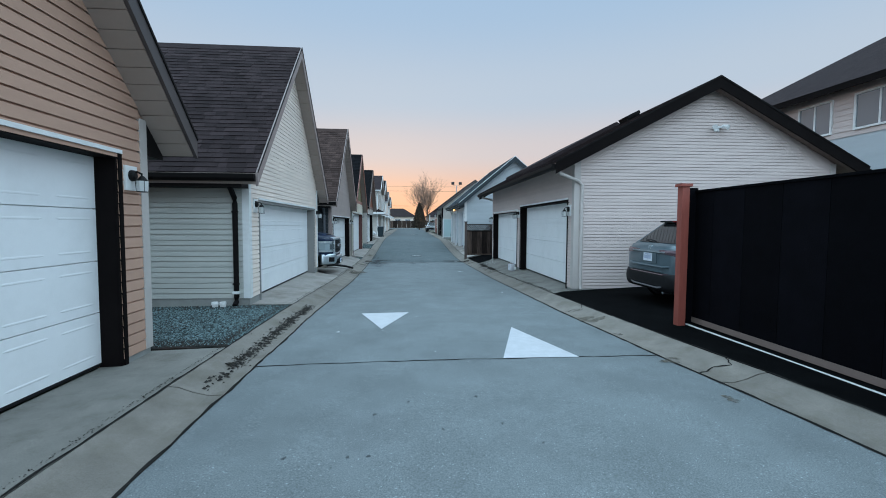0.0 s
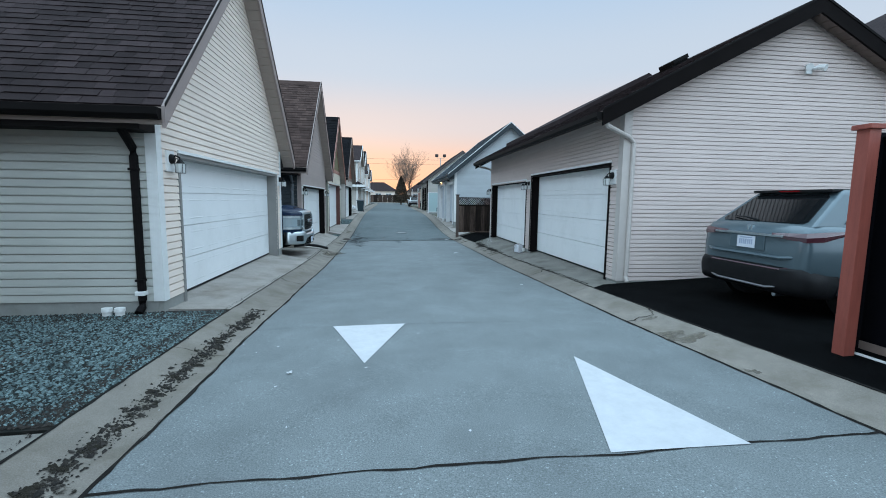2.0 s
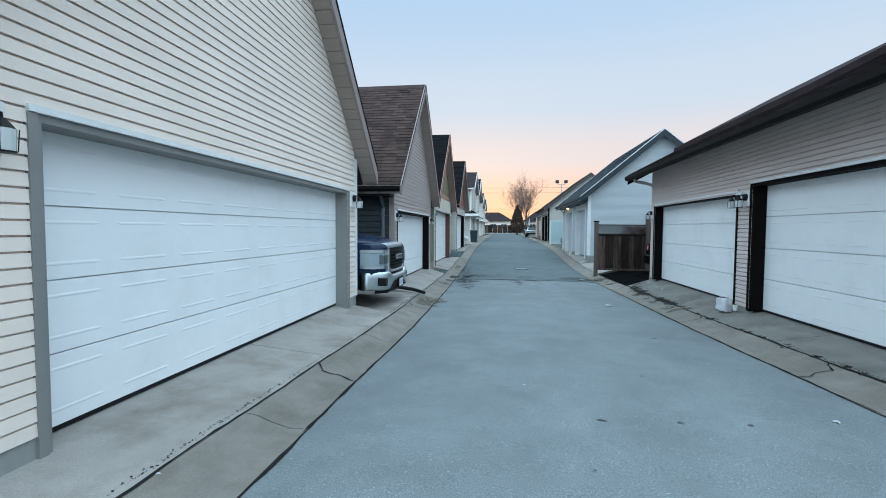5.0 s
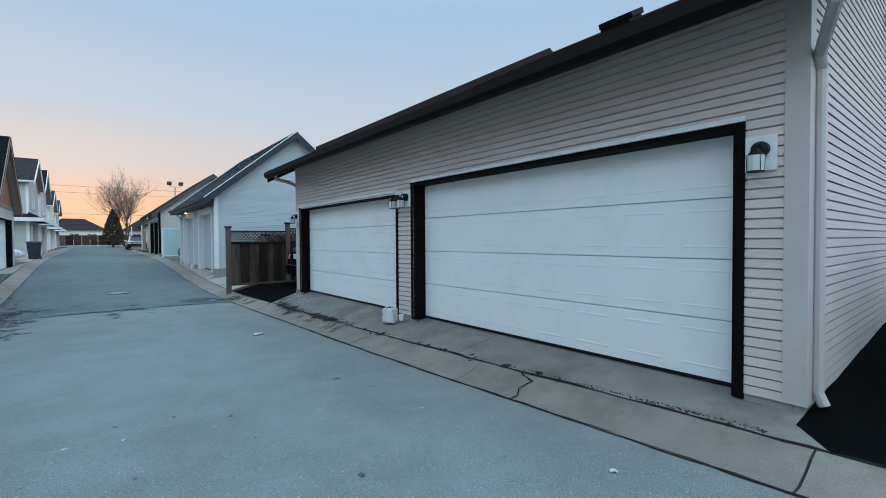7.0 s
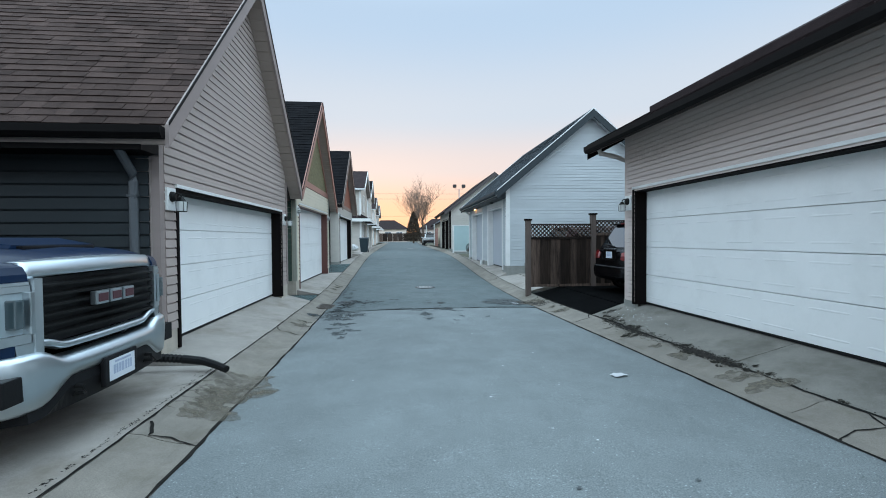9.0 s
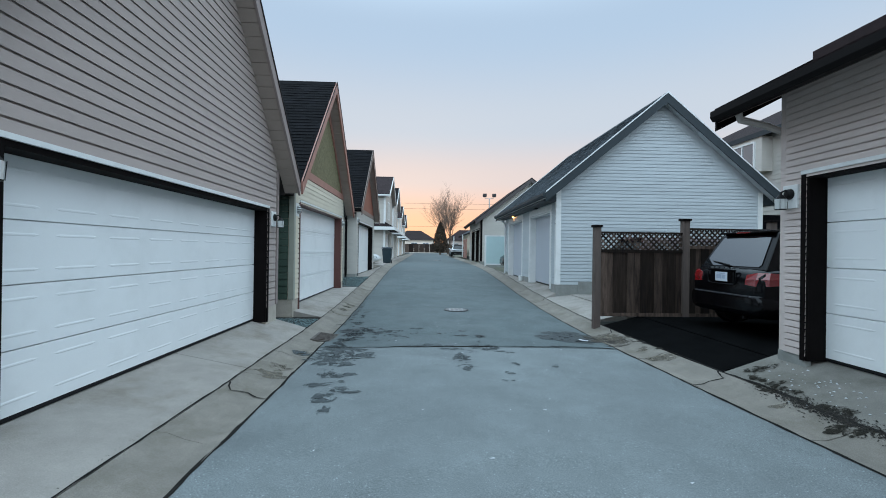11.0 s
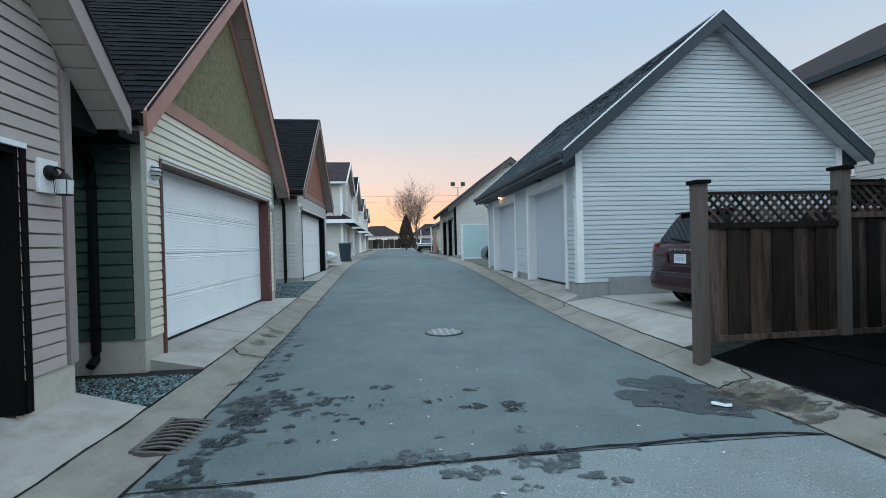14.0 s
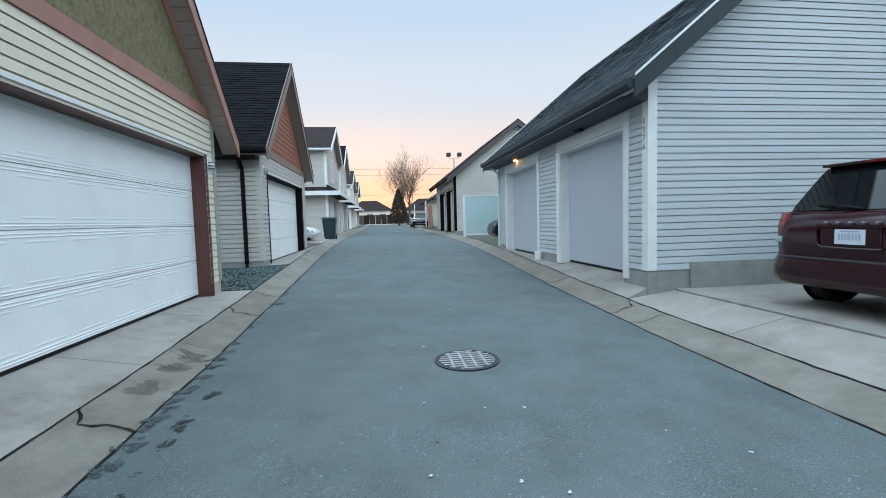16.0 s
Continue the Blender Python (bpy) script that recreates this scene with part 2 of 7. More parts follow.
M["wood_red"] = material("red_brown_post", (0.27, 0.065, 0.045), 0.6, 0.15, 5, 0.2, 60, stretch=(4, 4, 0.6))
M["fence_black"] = material("black_fence_board", (0.0025, 0.0025, 0.004), 0.8, 0.3, 3, 0.2, 60, per=0.4, spec=0.06)
M["black_plastic"] = material("black_plastic", (0.008, 0.008, 0.009), 0.5, 0.2, 8, 0.1, 80, spec=0.2)
M["black_metal"] = material("black_lamp_metal", (0.008, 0.008, 0.008), 0.5, 0.2, 8, 0.1, 80, spec=0.2)
M["lamp_glass"] = glass_material("lamp_glass", (0.55, 0.57, 0.56), 0.2)
M["bulb"] = glow_material("warm_bulb", (1.0, 0.42, 0.12), 30.0)
M["iron"] = material("cast_iron", (0.36, 0.37, 0.38), 0.45, 0.25, 12, 0.4, 90, metal=0.7)
M["iron_dark"] = material("dark_iron", (0.02, 0.02, 0.022), 0.6, 0.25, 12, 0.3, 90)
M["window_glass"] = glass_material("window_glass", (0.10, 0.12, 0.14), 0.04)


def ragged(m, scale, low, high):
    """Lets a thin film break up at its edges, by noise."""
    nt = m.node_tree
    geo = nt.nodes.new("ShaderNodeNewGeometry")
    n = nt.nodes.new("ShaderNodeTexNoise")
    n.inputs["Scale"].default_value = scale
    n.inputs["Detail"].default_value = 8
    n.inputs["Roughness"].default_value = 0.7
    nt.links.new(geo.outputs["Position"], n.inputs["Vector"])
    r = nt.nodes.new("ShaderNodeMapRange")
    r.inputs["From Min"].default_value = low
    r.inputs["From Max"].default_value = high
    nt.links.new(n.outputs["Fac"], r.inputs["Value"])
    nt.links.new(r.outputs[0], nt.nodes["Principled BSDF"].inputs["Alpha"])
    return m


M["wet_film"] = ragged(material("wet_film", (0.062, 0.073, 0.077), 0.75, 0.2, 5, 0.4, 140, spec=0.25, grain=0.4), 9.0, 0.43, 0.54)
M["soak_film"] = ragged(material("soak_film", (0.026, 0.033, 0.036), 0.7, 0.2, 5, 0.4, 140, spec=0.25, grain=0.4), 11.0, 0.43, 0.54)
M["puddle_film"] = ragged(material("puddle_film", (0.042, 0.050, 0.053), 0.6, 0.15, 5, 0.4, 140, spec=0.3, grain=0.4), 7.0, 0.38, 0.47)
M["oil_film"] = ragged(material("oil_film", (0.012, 0.013, 0.014), 0.6, 0.2, 5, 0.4, 140, spec=0.3, grain=0.4), 16.0, 0.42, 0.52)
M["gutter_film"] = ragged(material("gutter_film", (0.145, 0.127, 0.10), 0.75, 0.2, 5, 0.4, 140, spec=0.25, grain=0.3), 4.0, 0.36, 0.66)
M["gutter_soak"] = ragged(material("gutter_soak", (0.055, 0.048, 0.042), 0.7, 0.2, 5, 0.4, 140, spec=0.25, grain=0.3), 5.0, 0.36, 0.6)
M["moss_film"] = ragged(material("moss_film", (0.02, 0.018, 0.014), 0.95, 0.3, 9, 0.5, 90, spec=0.1, grain=0.4), 9.0, 0.44, 0.54)


# ---- building blocks ----
def part(name, bm, mat_, parent=None, label="", place=None, smooth=False):
    """One mesh object out of a bmesh, under a thing or a part."""
    bmesh.ops.recalc_face_normals(bm, faces=bm.faces)
    me = bpy.data.meshes.new(name)
    bm.to_mesh(me)
    bm.free()
    me.materials.append(mat_)
    if smooth:
        me.shade_smooth()
    ob = new(name, me)
    if parent is not None:
        ob.parent = parent
    if place is not None:
        ob.matrix_basis = place
    if label:
        ob["label"] = label
    return ob


def shared(name, me, parent, place):
    ob = new(name, me)
    ob.parent = parent
    ob.matrix_basis = place
    return ob


def thing(name, label, category, group="", kind="", place=None):
    ob = new(name)
    ob.empty_display_size = 0.2
    if place is not None:
        ob.matrix_basis = place
    return tagged(ob, label, category, group, kind)


def box(bm, x0, y0, z0, x1, y1, z1, bevel=0.0):
    vs = [bm.verts.new(p) for p in ((x0, y0, z0), (x1, y0, z0), (x1, y1, z0), (x0, y1, z0), (x0, y0, z1), (x1, y0, z1), (x1, y1, z1), (x0, y1, z1))]
    fs = [bm.faces.new([vs[i] for i in q]) for q in ((0, 3, 2, 1), (4, 5, 6, 7), (0, 1, 5, 4), (1, 2, 6, 5), (2, 3, 7, 6), (3, 0, 4, 7))]
    if bevel:
        es = list({e for f in fs for e in f.edges})
        bmesh.ops.bevel(bm, geom=es, offset=bevel, segments=2, affect="EDGES", profile=0.7)


def box_bm(x0, y0, z0, x1, y1, z1, bevel=0.0):
    bm = bmesh.new()
    box(bm, x0, y0, z0, x1, y1, z1, bevel)
    return bm


def prism(bm, pts, to3, a, b):
    """A closed outline pts, drawn out from a to b; to3(p, q, depth) gives the place."""
    va = [bm.verts.new(to3(p, q, a)) for p, q in pts]
    vb = [bm.verts.new(to3(p, q, b)) for p, q in pts]
    bm.faces.new(va)
    bm.faces.new(vb[::-1])
    n = len(pts)
    for i in range(n):
        bm.faces.new((va[i], vb[i], vb[(i + 1) % n], va[(i + 1) % n]))


def along_y(p, q, d):
    return (p, d, q)


def along_x(p, q, d):
    return (d, p, q)


def along_z(p, q, d):
    return (p, q, d)


def tube(bm, pts, r, seg=8):
    """A round tube through points."""
    rings = []
    for i, p in enumerate(pts):
        a = Vector(pts[max(0, i - 1)])
        b = Vector(pts[min(len(pts) - 1, i + 1)])
        d = (b - a).normalized()
        up = Vector((0, 0, 1)) if abs(d.z) < 0.9 else Vector((1, 0, 0))
        s = d.cross(up).normalized()
        t = s.cross(d)
        rr = r[i] if isinstance(r, (list, tuple)) else r
        rings.append([bm.verts.new(Vector(p) + rr * (math.cos(k * math.tau / seg) * s + math.sin(k * math.tau / seg) * t)) for k in range(seg)])
    for a, b in zip(rings, rings[1:]):
        for k in range(seg):
            bm.faces.new((a[k], a[(k + 1) % seg], b[(k + 1) % seg], b[k]))
    bm.faces.new(rings[0][::-1])
    bm.faces.new(rings[-1])


PROFILE = [(-60, -0.05), (4, -0.05), (8, -0.09), (11.7, -0.19), (15, -0.29), (20, -0.38), (24, -0.45), (26, -0.44), (28, -0.40), (31, -0.29), (34, -0.13), (37, 0.02), (40, 0.13), (44, 0.20), (55, 0.24), (70, 0.30), (100, 0.52), (900, 0.60)]


def road_z(y):
    return float(np.interp(y, [p[0] for p in PROFILE], [p[1] for p in PROFILE]))


def left_edge(y):
    return float(np.interp(y, [0, 10, 15, 20.5, 24, 30, 60], [-1.58, -1.62, -1.66, -1.79, -1.90, -2.0, -2.1]))


BAND = 0.52


def right_edge(y):
    return float(np.interp(y, [0, 2.7, 4.1, 5.2, 8, 10, 25], [3.82, 3.64, 3.49, 3.38, 3.17, 3.14, 3.09]))


def strip(bm, ys, left, right, zl, zr, thick=0.12):
    """A ribbon along the lane with thickness; left, right, zl, zr are functions of y."""
    rows = [[bm.verts.new((left(y), y, zl(y))), bm.verts.new((right(y), y, zr(y))), bm.verts.new((right(y), y, zr(y) - thick)), bm.verts.new((left(y), y, zl(y) - thick))] for y in ys]
    for a, b in zip(rows, rows[1:]):
        for k in range(4):
            bm.faces.new((a[k], a[(k + 1) % 4], b[(k + 1) % 4], b[k]))
    bm.faces.new(rows[0])
    bm.faces.new(rows[-1][::-1])


def steps(a, b, d):
    n = max(1, round((b - a) / d))
    return [a + (b - a) * i / n for i in range(n + 1)]


# ---- ground, road, kerbs ----
bm = bmesh.new()
xs = [-900, -300, -60, -20, -9, -2.7, 4.0, 12, 25, 60, 300, 900]
ys = [-300, -60] + steps(-20, 60, 2) + [70, 85, 100, 160, 400, 1500]
grid = [[bm.verts.new((x, y, road_z(y) - 0.16 + (0.3 if y > 900 else 0))) for x in xs] for y in ys]
for r0, r1 in zip(grid, grid[1:]):
    for i in range(len(xs) - 1):
        bm.faces.new((r0[i], r0[i + 1], r1[i + 1], r1[i]))
ground = tagged(part("ground", bm, M["grass"]), "dull dry earth reaching the horizon", "ground", kind="structure")

SEAM = 23.0
for name, y0, y1, mt, label in (("road_1", -30, SEAM, "asphalt_old", "worn light-grey asphalt lane with fine cracks"), ("road_2", SEAM, 96, "asphalt_new", "newer darker asphalt lane resurfacing")):
    bm = bmesh.new()
    rows = []
    for y in steps(y0, y1, 0.8):
        a, b = left_edge(y), right_edge(y)
        rows.append([bm.verts.new((a + (b - a) * f, y, road_z(y) + 0.03 * (1 - (2 * f - 1) ** 2) + (0.006 if y0 == SEAM else 0))) for f in (0, 0.12, 0.3, 0.5, 0.7, 0.88, 1)])
    for r0, r1 in zip(rows, rows[1:]):
        for i in range(6):
            bm.faces.new((r0[i], r0[i + 1], r1[i + 1], r1[i]))
    road = tagged(part(name, bm, M[mt], smooth=True), label, "road", kind="structure")

kerb_l = thing("kerb_1", "rolled concrete kerb and gutter with dark joints", "kerb", kind="structure")
kerb_r = thing("kerb_2", "flat stained concrete gutter band with cracks", "kerb", kind="structure")
rng = random.Random(4)
KERB_CUTS = steps(-14, 95, 3.05)
for parent, side in ((kerb_l, -1), (kerb_r, 1)):
    for y0, y1 in zip(KERB_CUTS, KERB_CUTS[1:]):
        bm = bmesh.new()
        rows = []
        for y in steps(y0 + 0.008, y1 - 0.008, 0.8):
            z = road_z(y)
            e = left_edge(y) if side < 0 else right_edge(y)
            prof = [(0.006, -0.12), (0.006, 0.004), (0.15, 0.0), (0.29, 0.035), (0.42, 0.085), (BAND, 0.10), (BAND, -0.12)]
            j = rng.uniform(-0.004, 0.004)
            rows.append([bm.verts.new((e + side * p, y, z + q + j)) for p, q in prof])
        for r0, r1 in zip(rows, rows[1:]):
            for i in range(len(r0) - 1):
                bm.faces.new((r0[i], r0[i + 1], r1[i + 1], r1[i]))
        bm.faces.new(rows[0])
        bm.faces.new(rows[-1])
        part("kerb_stone", bm, M["kerb"], parent)


def back_left(y):
    return left_edge(y) - BAND


def slab(name, y0, y1, far, z_far, mt, label, side=-1, gap=0.02, cuts=1, kind="structure"):
    """Paving from the back of the kerb to a building's foot, in slabs."""
    top = thing(name, label, "pavement", kind=kind)
    for a, b in zip(steps(y0, y1, (y1 - y0) / cuts), steps(y0, y1, (y1 - y0) / cuts)[1:]):
        bm = bmesh.new()
        near = (lambda y: back_left(y) - gap) if side < 0 else (lambda y: right_edge(y) + BAND + gap)
        zn = lambda y: road_z(y) + 0.10
        if side < 0:
            strip(bm, steps(a + 0.006, b - 0.006, 1.2), lambda y: far, near, lambda y: z_far, zn, 0.2)
        else:
            strip(bm, steps(a + 0.006, b - 0.006, 1.2), near, lambda y: far, zn, lambda y: z_far, 0.2)
        part("paving_slab", bm, M[mt], top)
    return top


# ---- buildings ----
def siding(parent, u0, u1, z0, course, mt, holes=(), roof=None, z1=None, name="siding_board", lap=0.031):
    """Lap boards, one object each, on a wall in the wall's own axes (x along, y into the wall, z up).
    roof: (u_mid, z_apex, slope) bounds the boards under a gable; z1: a flat top."""
    cache = {}
    z = z0
    top = z1 if z1 is not None else roof[1] - 0.03
    while z < top - 0.02:
        zt = min(z + course, top)

        def bounds(h):
            if roof is None:
                return u0, u1
            half = (roof[1] - h) / roof[2]
            return max(u0, roof[0] - half), min(u1, roof[0] + half)
        a0, b0 = bounds(z)
        a1, b1 = bounds(zt)
        runs = [(a0, b0, a1, b1)]
        for h0, h1, hz in holes:
            if z < hz - 0.5 * course:
                cut = []
                for p0, q0, p1, q1 in runs:
                    if h0 > p0 and h1 < q0:
                        cut += [(p0, h0, p1, h0), (h1, q0, h1, q1)]
                    else:
                        cut.append((p0, q0, p1, q1))
                runs = cut
        for p0, q0, p1, q1 in runs:
            if q0 - p0 < 0.03:
                continue
            key = tuple(round(v - p0, 3) for v in (q0, p1, q1)) + (round(zt - z, 3),)
            if key not in cache:
                bm = bmesh.new()
                h = zt - z
                qe = max(q1, p1 + 0.002)
                g = min(0.12 * course + 0.003, 0.3 * h)
                rows_ = []
                # lip, face, and the recess under the next board's lip
                for y, zz in ((0.0, min(0.012, 0.4 * h)), (-0.3 * lap, min(0.010, 0.35 * h)), (-0.87 * lap, 0.0), (-0.7 * lap, h - g), (-0.002, h - 0.85 * g), (-0.002, h - 0.002), (0.0, h - 0.002)):
                    f = zz / h
                    rows_.append((bm.verts.new(((p1 - p0) * f, y, zz)), bm.verts.new((q0 - p0 + (qe - q0) * f, y, zz))))
                for (a, b), (c, d) in zip(rows_, rows_[1:]):
                    bm.faces.new((a, b, d, c))
                bm.faces.new([r[0] for r in rows_])
                bm.faces.new([r[1] for r in rows_][::-1])
                ob = part(name, bm, mt, parent, place=pose(p0, 0, z))
                cache[key] = ob.data
            else:
                shared(name, cache[key], parent, pose(p0, 0, z))
        z = zt


def wall(name, parent, place, u0, u1, z0, z1, mt, holes=(), roof=None, thick=0.25, label=""):
    """A thick wall with openings through it; the gable on top where roof is given."""
    bm = bmesh.new()
    head = max([h[2] for h in holes], default=z1)
    edges = [u0] + [e for h in sorted(holes) for e in h[:2]] + [u1]
    for i in range(0, len(edges), 2):
        box(bm, edges[i], 0, z0, edges[i + 1], thick, head)
    for h0, h1, hz in holes:
        if hz < head - 0.001:
            box(bm, h0, 0, hz, h1, thick, head)
    pts = [(u0, head), (u1, head)]
    if roof:
        pts += [(u1, roof[1] - roof[2] * (u1 - roof[0])), (roof[0], roof[1]), (u0, roof[1] - roof[2] * (roof[0] - u0))]
    elif z1 > head + 0.001:
        pts += [(u1, z1), (u0, z1)]
    if len(pts) > 2:
        prism(bm, pts, along_y, 0, thick)
    return part(name, bm, mt, parent, label, place)


def shingles(name, parent, place, width, length, mt, course=0.145, tab=0.30, seed=1, singles=None):
    """Roof shingles on a slope: x along the eave, y up the slope, z off the roof. singles: (x0, x1, y0, y1) laid as objects of their own."""
    r = random.Random(seed)
    verts, faces = [], []
    rows = int(length / course)
    shape = None
    count = 0
    for j in range(rows):
        y = j * course
        x = -r.uniform(0, tab)
        while x < width:
            w = tab * r.choice((0.55, 0.8, 1.0, 1.25))
            a, b = max(0, x), min(width, x + w)
            x += w
            if b - a < 0.03:
                continue
            lift = r.uniform(0.011, 0.021)
            top = min(y + course * 1.08, length)
            corners = [(a + 0.003, y + r.uniform(-0.004, 0.004), 0), (b - 0.003, y, 0), (b - 0.003, top, 0), (a + 0.003, top, 0)]
            if singles and count < 300 and singles[0] <= a and b <= singles[1] and singles[2] <= y < singles[3] and w == tab and a == x - w:
                if shape is None:
                    bm = bmesh.new()
                    box(bm, 0.003, 0, 0.0, tab - 0.003, course * 1.08, 0.003)
                    for v in bm.verts:
                        if v.co.y < 0.01 and v.co.z > 0.001:
                            v.co.z = 0.019
                    ob = part("shingle", bm, M[mt], parent, place=place @ pose(a, y, 0))
                    shape = ob.data
                else:
                    shared("shingle", shape, parent, place @ pose(a, y, r.uniform(-0.004, 0.003)))
                count += 1
                continue
            i = len(verts)
            for k, (px, py, _) in enumerate(corners):
                verts.append((px, py, lift if k < 2 else 0.004))
            verts += [(corners[0][0], corners[0][1], 0), (corners[1][0], corners[1][1], 0)]
            faces += [(i, i + 1, i + 2, i + 3), (i + 4, i + 5, i + 1, i), (i + 4, i, i + 3), (i + 5, i + 2, i + 1)]
    me = bpy.data.meshes.new(name)
    me.from_pydata(verts, [], faces)
    me.materials.append(M[mt])
    ob = new(name, me)
    ob.parent = parent
    ob.matrix_basis = place
    ob["kind"] = "stuff"
    return ob


def gable_roof(parent, place, u0, u1, d0, d1, z_eave, pitch, roof_mat, fascia_mat, soffit_mat, gutter_mat, barge_mat, thick=0.14, barge=0.24, seed=1, singles=(None, None), tip=0.0, detail=True):
    """A gable roof: outline u0..u1 at the eaves, ridge along the depth from d0 to d1. z_eave: top edge at the eaves."""
    um = (u0 + u1) / 2
    s = math.tan(pitch)
    apex = z_eave + s * (um - u0)
    tv = thick / math.cos(pitch)
    bm = bmesh.new()
    prism(bm, [(u0, z_eave), (um, apex), (u1, z_eave), (u1, z_eave - tv), (um, apex - tv), (u0, z_eave - tv)], along_y, d0, d1)
    roof = part("roof", bm, soffit_mat, parent, "pitched roof with shingles", place)
    length = (um - u0) / math.cos(pitch)
    deg = math.degrees(pitch)
    if detail:
        bm = bmesh.new()
        prism(bm, [(u0, z_eave + 0.001), (um, apex + 0.001), (u1, z_eave + 0.001), (u1, z_eave + 0.004), (um, apex + 0.004), (u0, z_eave + 0.004)], along_y, d0, d1)
        part("roof_underlay", bm, M[roof_mat], roof)
        left = pose(u0, d1, z_eave + 0.006) @ pose(0, 0, 0, 0, 0, -90) @ pose(0, 0, 0, deg, 0, 0)
        right = pose(u1, d0, z_eave + 0.006) @ pose(0, 0, 0, 0, 0, 90) @ pose(0, 0, 0, deg, 0, 0)
        shingles("roof_shingles", roof, left, d1 - d0, length, roof_mat, seed=seed, singles=singles[0])
        shingles("roof_shingles", roof, right, d1 - d0, length, roof_mat, seed=seed + 9, singles=singles[1])
    else:
        bm = bmesh.new()
        prism(bm, [(u0, z_eave), (um, apex), (u1, z_eave), (u1, z_eave + 0.02), (um, apex + 0.02), (u0, z_eave + 0.02)], along_y, d0, d1)
        part("roof_covering", bm, M[roof_mat], roof)
    bm = bmesh.new()
    prism(bm, [(um - 0.14, apex - 0.14 * s + 0.02), (um, apex + 0.022), (um + 0.14, apex - 0.14 * s + 0.02), (um + 0.14, apex - 0.14 * s + 0.032), (um, apex + 0.042), (um - 0.14, apex - 0.14 * s + 0.032)], along_y, d0, d1)
    part("ridge_cap", bm, M[roof_mat], roof)
    # barge boards on both gables, plumb cut at the foot
    bv = barge / math.cos(pitch)
    for d, e in ((d0 - 0.035, d0 + 0.005), (d1 - 0.005, d1 + 0.035)):
        for sign in (-1, 1):
            ue = u0 - 0.01 if sign < 0 else u1 + 0.01
            bm = bmesh.new()
            zt = z_eave + 0.012
            prism(bm, [(ue, zt), (um, apex + 0.012 + 0.01 * s), (um, apex + 0.012 - bv), (ue, zt - bv - tip)], along_y, d, e)
            part("barge_board", bm, barge_mat, roof)
            bm = bmesh.new()
            prism(bm, [(ue, zt + 0.03), (um, apex + 0.042 + 0.01 * s), (um, apex + 0.002), (ue, zt - 0.01)], along_y, d - 0.012 if d < d1 - 1 else e, d if d < d1 - 1 else e + 0.012)
            part("drip_edge", bm, fascia_mat, roof)
    for sign in (-1, 1):
        ue = u0 if sign < 0 else u1
        bm = bmesh.new()
        out = 0.11 * sign
        prism(bm, [(ue, z_eave - 0.02), (ue + out, z_eave - 0.02), (ue + out, z_eave - 0.10), (ue + 0.7 * out, z_eave - 0.15), (ue, z_eave - 0.15)], along_y, d0 + 0.01, d1 - 0.01)
        part("gutter", bm, gutter_mat, roof)
    return roof, um, apex, s


def garage_door(parent, place, width, height, mt, panels=8, rows=4, name="garage_door", ribs=False):
    """A sectional door in its own axes: x along, y into the wall, z up, the face at y=0."""
    top = part(name, box_bm(0, 0.035, 0.02, width, 0.05, height), mt, parent, place=place)
    h = (height - 0.02) / rows
    pw = width / max(1, panels)
    plate = None
    section = None
    for k in range(rows):
        z = 0.02 + k * h
        if section is None:
            section = part("door_section", box_bm(0, 0, 0.0045, width, 0.034, h - 0.0045, 0.003), mt, top, place=pose(0, 0, z)).data
        else:
            shared("door_section", section, top, pose(0, 0, z))
        for zr in (0.035, 0.065, h - 0.065, h - 0.035) if ribs else ():
            bm = bmesh.new()
            prism(bm, [(-0.005, zr - 0.003), (-0.005, zr + 0.003), (0.002, zr + 0.010), (0.002, zr - 0.010)], along_x, 0.01, width - 0.01)
            part("pressed_rib", bm, mt, top, place=pose(0, 0, z))
        for i in range(panels):
            if plate is None:
                # a shallow long pressing: a ridge along its top and one along its foot
                bm = bmesh.new()
                a, b, c, d = 0.07, pw - 0.07, 0.11, h - 0.11
                rims = []
                for x, q, e in ((a, 0.0, 0.003), (a + 0.05, 0.0027, 0.016), (b - 0.05, 0.0027, 0.016), (b, 0.0, 0.003)):
                    rims.append([bm.verts.new(v) for zr in (c, d) for v in ((x, 0.001, zr - e), (x, -q, zr - 0.3 * e), (x, -q, zr + 0.3 * e), (x, 0.001, zr + e))])
                for r0, r1 in zip(rims, rims[1:]):
                    for q in range(7):
                        bm.faces.new((r0[q], r1[q], r1[q + 1], r0[q + 1]))
                plate = part("pressed_panel", bm, mt, top, place=pose(i * pw, 0, z)).data
            else:
                shared("pressed_panel", plate, top, pose(i * pw, 0, z))
    part("bottom_seal", box_bm(0, 0.005, -0.01, width, 0.04, 0.022), M["black_plastic"], top)
    return top


def opening_trim(parent, place, u0, u1, z0, z1, mt, cap_mt, depth=0.22, face=0.06):
    """Linings of a door opening and the strip over its head."""
    for a, b in ((u0, u0 + 0.03), (u1 - 0.03, u1)):
        part("door_jamb", box_bm(a, -0.02, z0, b, depth, z1), mt, parent, place=place)
    part("door_head", box_bm(u0 + 0.03, -0.02, z1 - 0.05, u1 - 0.03, depth, z1), mt, parent, place=place)
    part("head_flashing", box_bm(u0 - face, -0.045, z1 + 0.002, u1 + face, 0.0, z1 + 0.045), cap_mt, parent, place=place)
    part("side_casing", box_bm(u0 - face, -0.037, z0, u0 - 0.002, -0.001, z1), mt, parent, place=place)
    part("side_casing", box_bm(u1 + 0.002, -0.037, z0, u1 + face, -0.001, z1), mt, parent, place=place)


